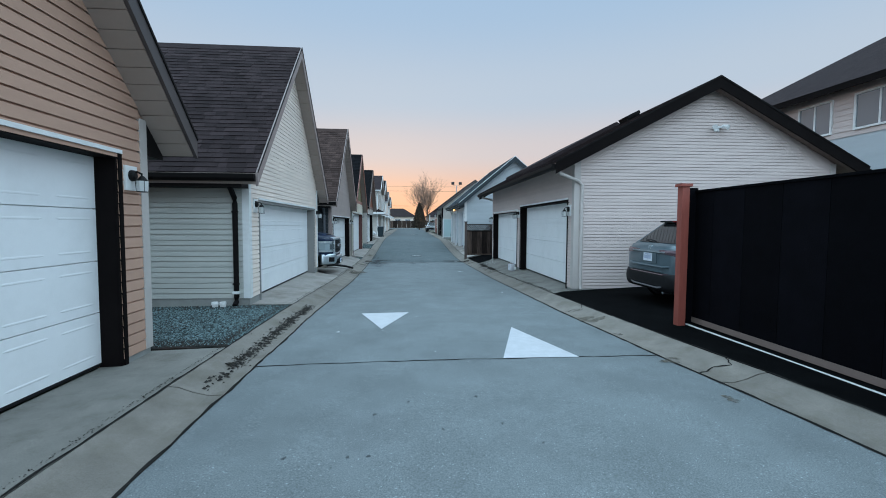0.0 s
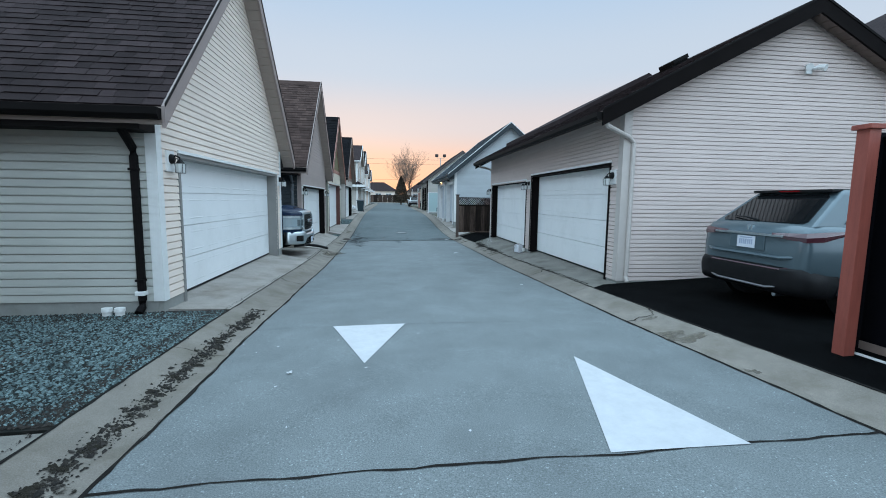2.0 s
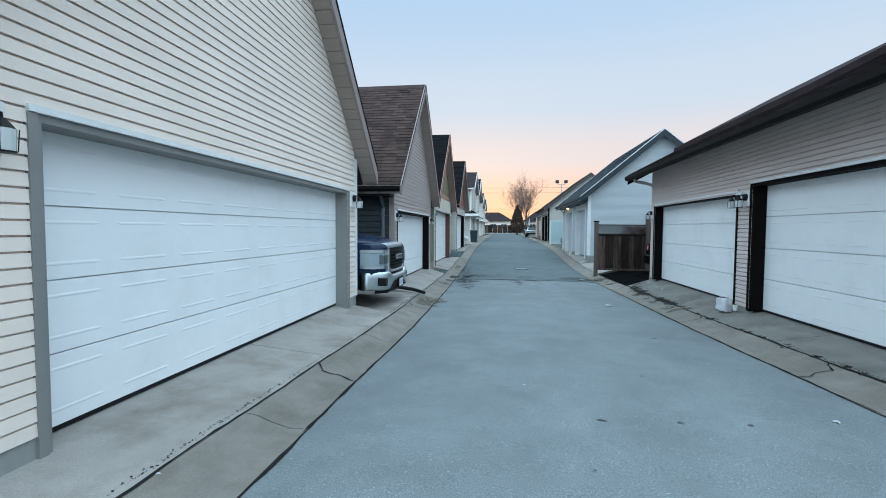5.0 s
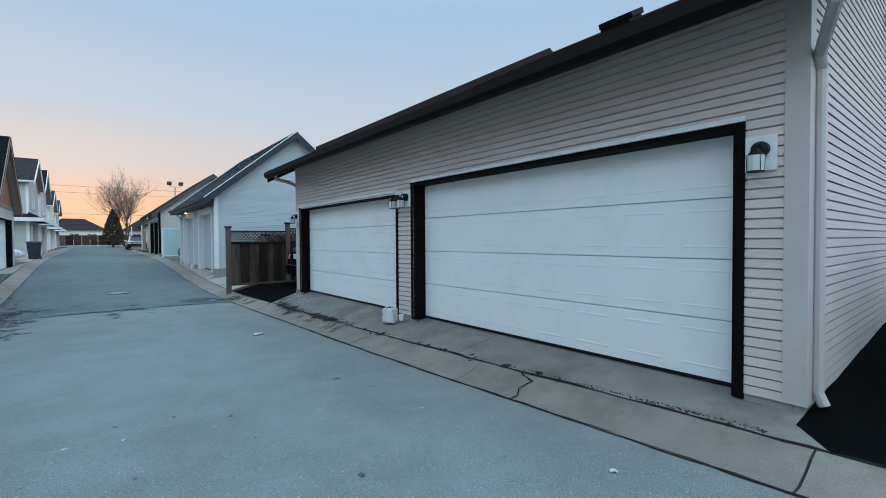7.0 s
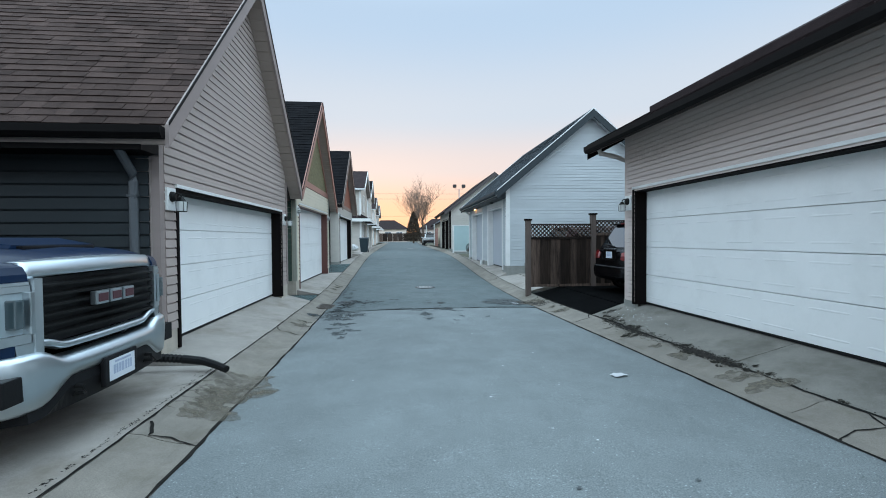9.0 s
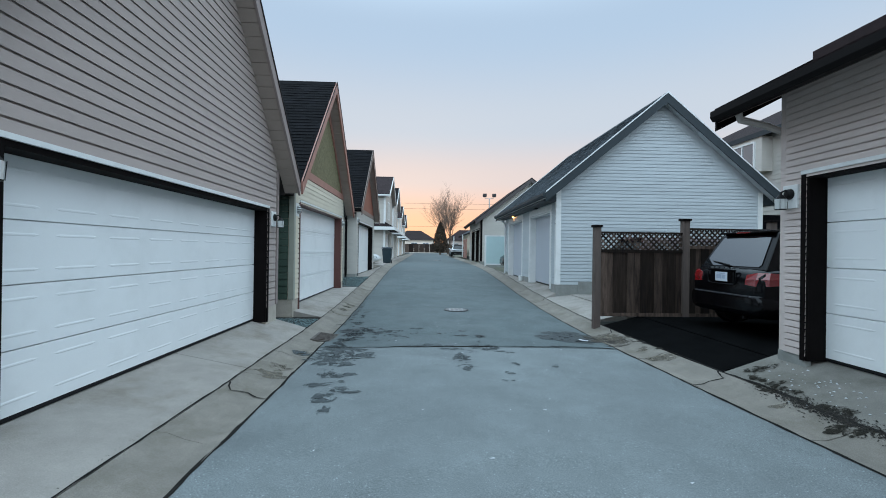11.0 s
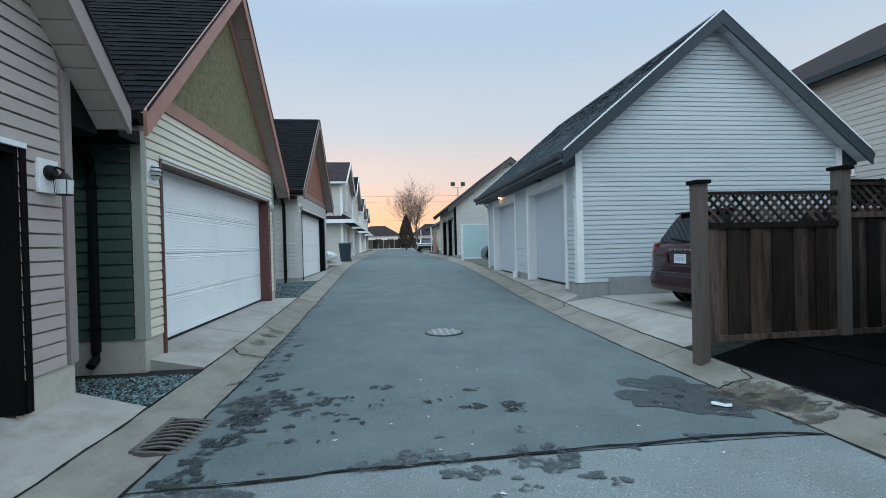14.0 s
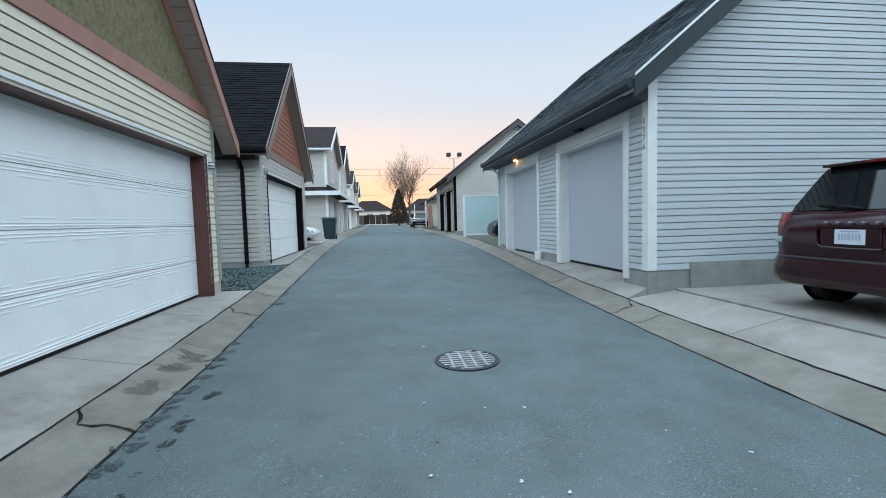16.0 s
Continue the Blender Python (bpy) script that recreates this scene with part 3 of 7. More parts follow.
def downspout(parent, place, mt, z_top, z_bot, kick=0.25):
    """A bent pipe; place: on the wall, y into the wall, the gutter outlet kick metres out."""
    bm = bmesh.new()
    tube(bm, [(0, -kick, z_top), (0, -kick, z_top - 0.08), (0, -0.06, z_top - 0.32), (0, -0.05, z_top - 0.42), (0, -0.05, z_bot + 0.15), (0, -0.07, z_bot + 0.06), (0, -0.16, z_bot)], 0.05, 10)
    pipe = part("downspout", bm, mt, parent, place=place, smooth=False)
    for z in (z_top - 0.6, z_bot + 0.4):
        part("pipe_strap", box_bm(-0.055, -0.1, z, 0.055, -0.002, z + 0.03), mt, pipe)
    return pipe


def lantern(name, place, label, plate_mt="trim_white"):
    """A wall lantern: white block, arm and glass cage. Axes as a wall's."""
    t = thing(name, label, "wall lamp", "wall lanterns", place=place)
    part("back_plate", box_bm(-0.105, -0.050, -0.14, 0.105, -0.008, 0.14, 0.006), M[plate_mt], t)
    bm = bmesh.new()
    tube(bm, [(0, -0.045, 0.03), (0, -0.085, 0.03), (0, -0.10, 0.03)], [0.066, 0.06, 0.03], 14)
    tube(bm, [(0, -0.05, 0.03), (0, -0.11, 0.075), (0, -0.16, 0.05), (0, -0.165, 0.01)], 0.012, 8)
    part("arm", bm, M["black_metal"], t, smooth=False)
    bm = bmesh.new()
    tube(bm, [(0, -0.165, 0.025), (0, -0.165, -0.03)], [0.02, 0.060], 10)
    part("cap", bm, M["black_metal"], t)
    bm = bmesh.new()
    tube(bm, [(0, -0.165, -0.032), (0, -0.165, -0.15)], [0.062, 0.056], 12)
    part("glass", bm, M["lamp_glass"], t, "clear ribbed glass")
    for k in range(4):
        a = (k + 0.5) * math.tau / 4
        bm = bmesh.new()
        tube(bm, [(0.07 * math.cos(a), -0.165 + 0.07 * math.sin(a), -0.03), (0.062 * math.cos(a), -0.165 + 0.062 * math.sin(a), -0.152)], 0.0032, 5)
        part("cage_bar", bm, M["black_metal"], t)
    bm = bmesh.new()
    tube(bm, [(0, -0.165, -0.15), (0, -0.165, -0.158)], [0.062, 0.058], 12)
    part("cage_foot", bm, M["black_metal"], t)
    return t


def side_place(place, u, sign, depth):
    """The frame of a side wall of a building: sign -1 faces -u, +1 faces +u; and the sign of depth along it."""
    return place @ (pose(u, 0, 0, 0, 0, -90) if sign < 0 else pose(u, 0, 0, 0, 0, 90))


def gable_garage(name, label, place, u0, u1, depth, zb, z_eave, pitch, over_u, over_d, spec):
    """A garage with its gable at depth 0. Front, side and back walls, boards, roof, trims."""
    g = thing(name, label, "garage", "lane garages", place=place)
    foot = spec.get("foot", 0.18)
    um = (u0 + u1) / 2
    s = math.tan(pitch)
    thick_v = 0.14 / math.cos(pitch)
    apex_roof = z_eave + s * (um - (u0 - over_u))
    under = (um, apex_roof - thick_v - 0.01, s)
    z_wall = under[1] - s * (um - u0)
    fr, side = M[spec["front"]], M[spec["side"]]
    course = spec.get("course", 0.115)
    holes = spec.get("holes", ())
    front = wall("front_wall", g, pose(0, 0, 0), u0, u1, zb, z_wall, fr, holes, under)
    split = spec.get("gable_from")
    if split:
        siding(front, u0 + 0.1, u1 - 0.1, zb + foot, course, fr, holes, None, split[0])
    else:
        siding(front, u0 + 0.1, u1 - 0.1, zb + foot, course, fr, holes, under)
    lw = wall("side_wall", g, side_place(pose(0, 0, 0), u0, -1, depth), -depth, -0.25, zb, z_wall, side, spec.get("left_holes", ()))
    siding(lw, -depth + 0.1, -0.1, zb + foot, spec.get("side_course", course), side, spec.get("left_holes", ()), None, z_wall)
    rw = wall("side_wall", g, side_place(pose(0, 0, 0), u1, 1, depth), 0.25, depth, zb, z_wall, side)
    siding(rw, 0.1, depth - 0.1, zb + foot, spec.get("side_course", course), M[spec.get("right_side", spec["side"])], (), None, z_wall)
    back = wall("back_wall", g, pose(0, depth, 0, 0, 0, 180), -u1 + 0.25, -u0 - 0.25, zb, z_wall, side, (), (-um, under[1], s))
    # footing, a piece to each wall
    cuts = [u0 - 0.012] + [e for h in sorted(holes) for e in h[:2]] + [u1 + 0.012]
    for i in range(0, len(cuts), 2):
        part("footing", box_bm(cuts[i], -0.012, zb - 0.35, cuts[i + 1], 0.05, zb + foot - 0.004), M[spec.get("foot_mat", "footing")], g, "bare concrete footing")
    lcuts = sorted([-h[1] for h in spec.get("left_holes", ())] + [-h[0] for h in spec.get("left_holes", ())])
    lcuts = [0.052] + lcuts + [depth]
    for i in range(0, len(lcuts), 2):
        part("footing", box_bm(u0 - 0.012, lcuts[i], zb - 0.35, u0 + 0.05, lcuts[i + 1], zb + foot - 0.004), M[spec.get("foot_mat", "footing")], g, "bare concrete footing")
    part("footing", box_bm(u1 - 0.05, 0.052, zb - 0.35, u1 + 0.012, depth, zb + foot - 0.004), M[spec.get("foot_mat", "footing")], g, "bare concrete footing")
    # corner boards
    ct = M[spec["corner"]]
    zt = z_wall - 0.02
    for u, sg in ((u0, -1), (u1, 1)):
        bm = bmesh.new()
        cw = spec.get("corner_w", 0.1)
        pts = [(u + sg * 0.034, -0.034), (u - sg * cw, -0.034), (u - sg * cw, 0.0), (u, 0.0), (u, cw), (u + sg * 0.034, cw)]
        prism(bm, pts, along_z, zb + foot, zt)
        part("corner_board", bm, ct, g)
    roof, *_ = gable_roof(g, None, u0 - over_u, u1 + over_u, -over_d, depth + over_d, z_eave, pitch, spec["roof"], M[spec.get("drip", "gutter_black")], M[spec["soffit"]], M[spec["gutter"]], M[spec["barge"]], barge=spec.get("barge_w", 0.24), seed=spec.get("seed", 1), singles=spec.get("singles", (None, None)), tip=spec.get("tip", 0.0), detail=spec.get("detail", True))
    # soffit panels under the gable's overhang, one by one
    if spec.get("detail", True):
        deg = math.degrees(pitch)
        pieces = {}
        for sg in (-1, 1):
            k = 0
            while (k + 1) * 0.2 * math.cos(pitch) < um - u0 + over_u - 0.1:
                off = k * 0.2 * math.cos(pitch)
                u = u0 - over_u + off if sg < 0 else u1 + over_u - off
                at = pose(u, -over_d + 0.012, z_eave - thick_v + s * off - 0.001, 0, sg * deg, 0)
                if sg in pieces:
                    shared("soffit_panel", pieces[sg], roof, at)
                else:
                    xa, xb = (0.006, 0.196) if sg < 0 else (-0.196, -0.006)
                    pieces[sg] = part("soffit_panel", box_bm(xa, 0, -0.014, xb, over_d - 0.035, -0.001), M[spec["soffit"]], roof, place=at).data
                k += 1
    # boxed eaves at the sides
    if spec.get("boxed", True):
        zb0 = z_eave - thick_v
        for u, sg in ((u0, -1), (u1, 1)):
            bm = bmesh.new()
            ue = u + sg * (over_u - 0.01)
            prism(bm, [(u, zb0 - 0.06), (ue, zb0 - 0.06), (ue, zb0 - 0.001), (u, zb0 + s * over_u - 0.03)], along_y, -0.03, depth + over_d - 0.02)
            part("boxed_eave", bm, M[spec.get("eave", "gutter_black")], roof)
    return g, front, lw, roof, under

# left-hand garages: gables face the lane; local x runs along the lane, depth runs away from it
def left_garage(name, label, fx, y0, y1, zb, z_eave, apex_z, spec, over=0.40, over_d=0.30, depth=6.6, door=None, lamps=()):
    """door: (y0, y1, head z, floor z)."""
    place = pose(fx, 0, 0, 0, 0, 90)
    half = (y1 - y0) / 2 + over
    pitch = math.atan2(apex_z - z_eave, half)
    spec = dict(spec)
    spec["holes"] = ((door[0], door[1], door[2]),)
    g, front, lw, roof, under = gable_garage(name, label, place, y0, y1, depth, zb, z_eave, pitch, over, over_d, spec)
    opening_trim(front, None, door[0], door[1], zb, door[2], M[spec["jamb"]], M[spec.get("cap", "trim_white")])
    garage_door(g, pose(door[0] + 0.03, 0.20, door[3]), door[1] - door[0] - 0.06, door[2] - door[3] - 0.04, M[spec.get("door", "door_white")], spec.get("panels", 8), ribs=spec.get("ribs", False))
    return g, front, lw, roof, under


COMMON = dict(roof="shingle_brown", soffit="soffit", gutter="gutter_black", barge="trim_grey", jamb="trim_black", corner="trim_brown", seed=3)
left_garage("garage", "brown lap-sided lane garage with a white sectional door", -3.03, -0.9, 5.48, -0.10, 2.68, 6.2, {**COMMON, "barge": "trim_dark", "barge_w": 0.17, "front": "brown", "side": "brown", "course": 0.125, "seed": 5, "corner": "trim_greige"}, over_d=0.42, door=(-0.1, 4.97, 2.37, 0.03))
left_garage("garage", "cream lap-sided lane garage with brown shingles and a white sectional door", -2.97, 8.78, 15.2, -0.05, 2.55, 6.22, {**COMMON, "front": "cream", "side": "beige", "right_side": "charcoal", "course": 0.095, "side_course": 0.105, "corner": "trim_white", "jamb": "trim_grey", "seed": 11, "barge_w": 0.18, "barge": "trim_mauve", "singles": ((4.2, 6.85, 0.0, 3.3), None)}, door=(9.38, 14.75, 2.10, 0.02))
left_garage("garage", "mauve lap-sided garage with charcoal side and white sectional door", -3.03, 18.36, 24.32, -0.14, 2.52, 6.08, {**COMMON, "front": "mauve", "side": "charcoal", "course": 0.115, "side_course": 0.15, "corner": "trim_mauve", "corner_w": 0.06, "barge": "trim_mauve", "barge_w": 0.18, "roof": "shingle_red", "seed": 17, "foot": 0.26, "foot_mat": "footing_pale", "singles": ((4.2, 6.85, 0.0, 3.3), None)}, door=(18.78, 23.78, 1.92, -0.10))
g4, front4, _, roof4, under4 = left_garage("garage", "pale-yellow lane garage with a green stucco gable and rust trims", -3.10, 25.62, 31.5, -0.26, 2.62, 6.0, {**COMMON, "front": "yellow", "side": "green", "course": 0.115, "side_course": 0.15, "roof": "shingle_black", "corner": "trim_sage", "corner_w": 0.08, "barge": "trim_rust", "jamb": "trim_maroon", "seed": 23, "gable_from": (2.93,), "ribs": True, "barge_w": 0.2, "foot": 0.32, "foot_mat": "footing_pale"}, over=0.45, door=(26.08, 31.08, 2.28, -0.14))
g5, front5, _, roof5, under5 = left_garage("garage", "grey-white lane garage with a rust shingled gable", -3.15, 34.75, 41.1, -0.05, 2.95, 6.15, {**COMMON, "front": "greywhite", "side": "greywhite", "course": 0.12, "roof": "shingle_black", "corner": "greywhite", "barge": "trim_brown", "seed": 29, "gable_from": (2.9,)}, door=(35.4, 40.45, 2.42, 0.0))

# right-hand garages: ridge along the lane, gable faces back towards the start
PR1 = pose(0, 10.42, 0)
r1_spec = {**COMMON, "front": "greige", "side": "greige", "course": 0.08, "roof": "shingle_brown", "corner": "trim_greige", "corner_w": 0.12, "soffit": "trim_brown", "barge": "trim_black", "drip": "gutter_black", "seed": 31, "foot": 0.05, "boxed": False,
           "left_holes": ((-(20.62 - 10.42), -(16.08 - 10.42), 2.14), (-(15.56 - 10.42), -(10.86 - 10.42), 2.26))}
r1, r1_front, r1_lane, r1_roof, r1_under = gable_garage("garage", "long greige lap-sided double garage with two white sectional doors", PR1, 4.27, 11.1, 10.6, -0.02, 3.08, math.atan2(5.2 - 3.08, 4.03), 0.6, 0.32, r1_spec)
for a, b, h, n in ((20.62, 16.08, 2.14, 7), (15.56, 10.86, 2.26, 8)):
    u0, u1 = -(a - 10.42), -(b - 10.42)
    opening_trim(r1_lane, None, u0, u1, -0.02, h, M["trim_black"], M["trim_white"])
    garage_door(r1, side_place(pose(0, 0, 0), 4.27, -1, 0) @ pose(u0 + 0.03, 0.20, 0.0), u1 - u0 - 0.06, h - 0.04, M["door_white"], n)

PR2 = pose(0, 29.36, 0)
r2_spec = {**COMMON, "front": "paleblue", "side": "paleblue", "course": 0.107, "roof": "shingle_grey", "corner": "trim_white", "corner_w": 0.12, "soffit": "paleblue", "barge": "bluegrey_trim", "drip": "gutter_white", "gutter": "bluegrey_trim", "seed": 37, "foot": 0.25, "boxed": True, "eave": "bluegrey_trim",
           "left_holes": ((-(37.05 - 29.36), -(34.22 - 29.36), 2.54), (-(32.75 - 29.36), -(30.03 - 29.36), 2.54))}
r2, r2_front, r2_lane, r2_roof, r2_under = gable_garage("garage", "pale blue-grey gabled garage with two grey doors in white casings", PR2, 3.98, 10.6, 8.8, -0.08, 3.02, math.atan2(6.16 - 3.02, 3.76), 0.45, 0.35, r2_spec)
for a, b, h in ((37.05, 34.22, 2.54), (32.75, 30.03, 2.54)):
    u0, u1 = -(a - 29.36), -(b - 29.36)
    opening_trim(r2_lane, None, u0, u1, -0.02, h, M["trim_white"], M["trim_white"], face=0.16)
    part("head_casing", box_bm(u0 - 0.16, -0.035, h + 0.05, u1 + 0.16, -0.001, h + 0.2), M["trim_white"], r2_lane)
    garage_door(r2, side_place(pose(0, 0, 0), 3.98, -1, 0) @ pose(u0 + 0.03, 0.20, 0.03), u1 - u0 - 0.06, h - 0.07, M["door_grey"], 0, 1)

part("footing_step", box_bm(4.67, -0.06, -0.45, 10.58, -0.013, 0.27, 0.006), M["footing"], r2, "higher concrete footing")

# paving at the garages' feet
slab("pavement_1", -6, 5.55, -3.24, 0.0, "concrete_dirty", "stained concrete garage apron", cuts=3)
slab("pavement_2", 8.85, 15.1, -3.2, 0.0, "concrete", "stained concrete garage apron", cuts=2)
slab("pavement_3", 15.12, 18.2, -9.6, -0.06, "concrete", "concrete parking pad", cuts=1)
slab("pavement_4", 18.22, 24.4, -3.25, -0.12, "concrete", "stained concrete garage apron", cuts=2)
slab("pavement_5", 25.7, 31.6, -3.32, -0.16, "concrete", "stained concrete garage apron", cuts=3)
slab("pavement_6", 34.9, 41.4, -3.4, -0.02, "concrete", "concrete garage apron", cuts=2)
slab("pavement_7", 41.42, 92.0, -3.5, 0.30, "concrete", "far concrete verge", cuts=8)
slab("pavement_8", 10.15, 21.15, 4.5, -0.02, "concrete_dirty", "stained narrow concrete apron", 1, cuts=3)
slab("gravel_bed_4", 24.92, 25.36, 11.6, -0.17, "soil", "dark mossy soil strip behind the fence", 1)
slab("pavement_9", 25.38, 29.34, 4.4, -0.15, "concrete", "pale concrete driveway mouth with score joints", 1, cuts=2)
tagged(part("pavement_11", box_bm(4.42, 25.38, -0.5, 11.6, 29.34, -0.13), M["concrete"]), "pale concrete parking slab", "driveway", kind="structure")
slab("pavement_10", 29.36, 46.0, 4.2, 0.0, "concrete", "concrete garage apron", 1, cuts=5)
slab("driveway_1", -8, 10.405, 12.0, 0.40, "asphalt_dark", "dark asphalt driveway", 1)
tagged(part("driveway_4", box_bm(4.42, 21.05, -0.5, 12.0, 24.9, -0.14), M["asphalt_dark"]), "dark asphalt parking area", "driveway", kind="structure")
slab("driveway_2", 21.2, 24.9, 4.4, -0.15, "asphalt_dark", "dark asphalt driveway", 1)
slab("gravel_bed_1", 5.58, 8.82, -9.5, -0.10, "soil", "dark soil under gravel")
slab("gravel_bed_2", 24.42, 25.68, -9.5, -0.30, "soil", "dark soil under gravel")
slab("gravel_bed_3", 31.62, 34.88, -9.5, -0.15, "soil", "dark soil under gravel")

# gables of the two coloured garages
def gable_panel(parent, under, z_from, mt, band_mt, boards=False):
    um, za, s = under
    half = (za - z_from) / s
    bm = bmesh.new()
    prism(bm, [(um - half, z_from), (um + half, z_from), (um, za - 0.01)], along_y, -0.014, 0.0)
    panel = part("gable_panel", bm, mt, parent)
    if boards:
        siding(panel, um - half, um + half, z_from + 0.12, 0.16, mt, (), (um, za - 0.02, s), name="shingle_course", lap=0.035)
    bm = bmesh.new()
    prism(bm, [(um - half - 0.05, z_from - 0.03), (um + half + 0.05, z_from - 0.03), (um + half - 0.12, z_from + 0.16), (um - half + 0.12, z_from + 0.16)], along_y, -0.045, -0.015)
    part("belly_band", bm, band_mt, parent)
    for sg in (-1, 1):
        bm = bmesh.new()
        w = 0.22
        prism(bm, [(um + sg * half, z_from + 0.16), (um + sg * (half - w * 1.3), z_from + 0.16), (um, za - w * 1.5), (um, za)], along_y, -0.04, -0.016)
        part("rake_trim", bm, band_mt, parent)


gable_panel(front4, under4, 2.95, M["stucco"], M["trim_rust"])
gable_panel(front5, under5, 2.92, M["rust_shingle"], M["trim_brown"], True)

# lanterns by the doors
PL = lambda x, y, z: pose(x, y, z, 0, 0, 90)
PRT = lambda x, y, z: pose(x, y, z, 0, 0, -90)
lantern("wall_lantern", PL(-3.03, 5.17, 2.12), "black cage lantern on a white block, brown garage")
lantern("wall_lantern", PL(-2.97, 9.08, 1.97), "black cage lantern on a white block, cream garage")
lantern("wall_lantern", PL(-2.97, 14.98, 1.95), "black cage lantern on a white block beside the pickup")
lantern("wall_lantern", PL(-3.03, 18.57, 1.76), "black cage lantern on a white block, mauve garage")
lantern("wall_lantern", PL(-3.03, 24.05, 1.74), "black cage lantern on a white block, mauve garage")
lantern("wall_lantern", PRT(4.27, 10.69, 1.98), "black cage lantern on a white block, greige garage")
lantern("wall_lantern", PRT(4.27, 15.72, 2.0), "black cage lantern between two garage doors")
lantern("wall_lantern", PRT(4.27, 15.98, 2.0), "black cage lantern between two garage doors")
lantern("wall_lantern", PRT(4.27, 20.82, 1.9), "black cage lantern at the garage end")


def bulkhead(place, label):
    t = thing("bulkhead_light", label, "wall lamp", "round bulkhead lights", place=place)
    part("back_block", box_bm(-0.13, -0.03, -0.15, 0.13, -0.014, 0.15, 0.006), M["trim_white"], t)
    bm = bmesh.new()
    bmesh.ops.create_uvsphere(bm, u_segments=16, v_segments=8, radius=0.095)
    for v in bm.verts:
        v.co.y = v.co.y * 0.75 - 0.05
    part("globe", bm, M["lamp_glass"], t, "ribbed glass globe", smooth=True)
    for k in (-0.05, 0.0, 0.05):
        bm = bmesh.new()
        r = math.sqrt(0.1 ** 2 - k * k)
        tube(bm, [(r * math.cos(a), -0.05 - 0.78 * r * math.sin(a), k) for a in [i * math.pi / 8 for i in range(9)]], 0.007, 5)
        part("guard_bar", bm, M["black_metal"], t)


bulkhead(PL(-3.10, 25.86, 2.08), "round caged bulkhead light on pale-yellow siding")
bulkhead(PL(-3.10, 31.25, 2.1), "round caged bulkhead light on pale-yellow siding")
bulkhead(PL(-3.15, 35.1, 2.45), "round caged bulkhead light on grey-white siding")

# downspouts on the south walls and at the lane corner of the greige garage
for x, y, zt, zb, mt, o in ((-3.2, 8.78, 2.42, 0.0, "gutter_black", 0.32), (-3.28, 18.36, 2.36, -0.05, "pipe_charcoal", 0.32), (-3.6, 25.62, 2.45, -0.2, "gutter_black", 0.32), (-3.55, 34.75, 2.8, -0.05, "gutter_black", 0.32)):
    t = thing("rain_pipe", "bent metal downspout on a garage side wall", "downspout", place=pose(x, y, 0))
    downspout(t, None, M[mt], zt, zb, o)
    if y == 8.78:
        part("pipe_collar", box_bm(-0.06, -0.112, 0.22, 0.06, -0.006, 0.275, 0.008), M["trim_white"], t, "white plastic collar")
t = thing("rain_pipe", "greige downspout at the garage corner", "downspout", place=pose(4.42, 10.42, 0))
bm = bmesh.new()
tube(bm, [(-0.65, -0.25, 2.98), (-0.62, -0.25, 2.84), (-0.1, -0.07, 2.68), (0.0, -0.06, 2.58), (0.0, -0.06, 0.12), (0.0, -0.1, 0.02)], 0.042, 10)
part("pipe", bm, M["trim_greige"], t)
t = thing("rain_pipe", "greige downspout at the garage end", "downspout", place=pose(4.2, 21.0, 0))
bm = bmesh.new()
tube(bm, [(-0.42, 0.10, 2.98), (-0.40, 0.10, 2.90), (-0.05, 0.10, 2.83), (0.18, 0.09, 2.74), (0.23, 0.08, 2.55), (0.23, 0.08, -0.1)], 0.045, 10)
part("pipe", bm, M["trim_greige"], t)
t = thing("rain_pipe", "white corner downspout on the pale garage", "downspout", place=pose(3.93, 37.95, 0))
bm = bmesh.new()
tube(bm, [(-0.3, 0.0, 2.85), (-0.02, 0.0, 2.6), (0, 0, 2.4), (0, 0, 0.1), (-0.1, 0, 0.02)], 0.045, 10)
part("pipe", bm, M["gutter_white"], t)
for x, y in ((-3.42, 8.62), (-3.57, 8.62)):
    t = thing("drain_pipe", "white capped plastic drain pipe by the wall", "pipe", "white drain pipes", place=pose(x, y, -0.04))
    bm = bmesh.new()
    tube(bm, [(0, 0, -0.15), (0, 0, 0.07), (0, 0, 0.075), (0, 0, 0.12)], [0.055, 0.055, 0.065, 0.06], 14)
    part("pipe_end", bm, M["trim_white"], t)
for x, y in ((3.84, 33.80), (3.84, 33.97)):
    t = thing("drain_pipe", "white capped plastic drain pipe by the wall", "pipe", "white drain pipes", place=pose(x, y, 0.0))
    bm = bmesh.new()
    tube(bm, [(0, 0, -0.1), (0, 0, 0.1), (0, 0, 0.105), (0, 0, 0.18)], [0.055, 0.055, 0.065, 0.06], 14)
    part("pipe_end", bm, M["trim_white"], t)

# security camera light on the greige gable, floodlights on the pale garage
t = thing("security_light", "white twin-head security light on the gable", "security light", place=pose(7.85, 10.42, 4.03))
part("base", box_bm(-0.07, -0.05, -0.07, 0.07, -0.012, 0.07, 0.01), M["trim_white"], t)
for sx in (-0.12, 0.12):
    bm = bmesh.new()
    tube(bm, [(sx * 0.3, -0.05, 0.02), (sx, -0.12, 0.04), (sx * 1.4, -0.22, 0.0)], [0.02, 0.045, 0.065], 10)
    part("lamp_head", bm, M["trim_white"], t)
t = thing("flood_light", "small black floodlight under the eave", "flood light", place=pose(3.98, 31.48, 2.80, 0, 0, -90))
part("bracket", box_bm(-0.04, -0.1, -0.02, 0.04, -0.014, 0.06), M["black_metal"], t)
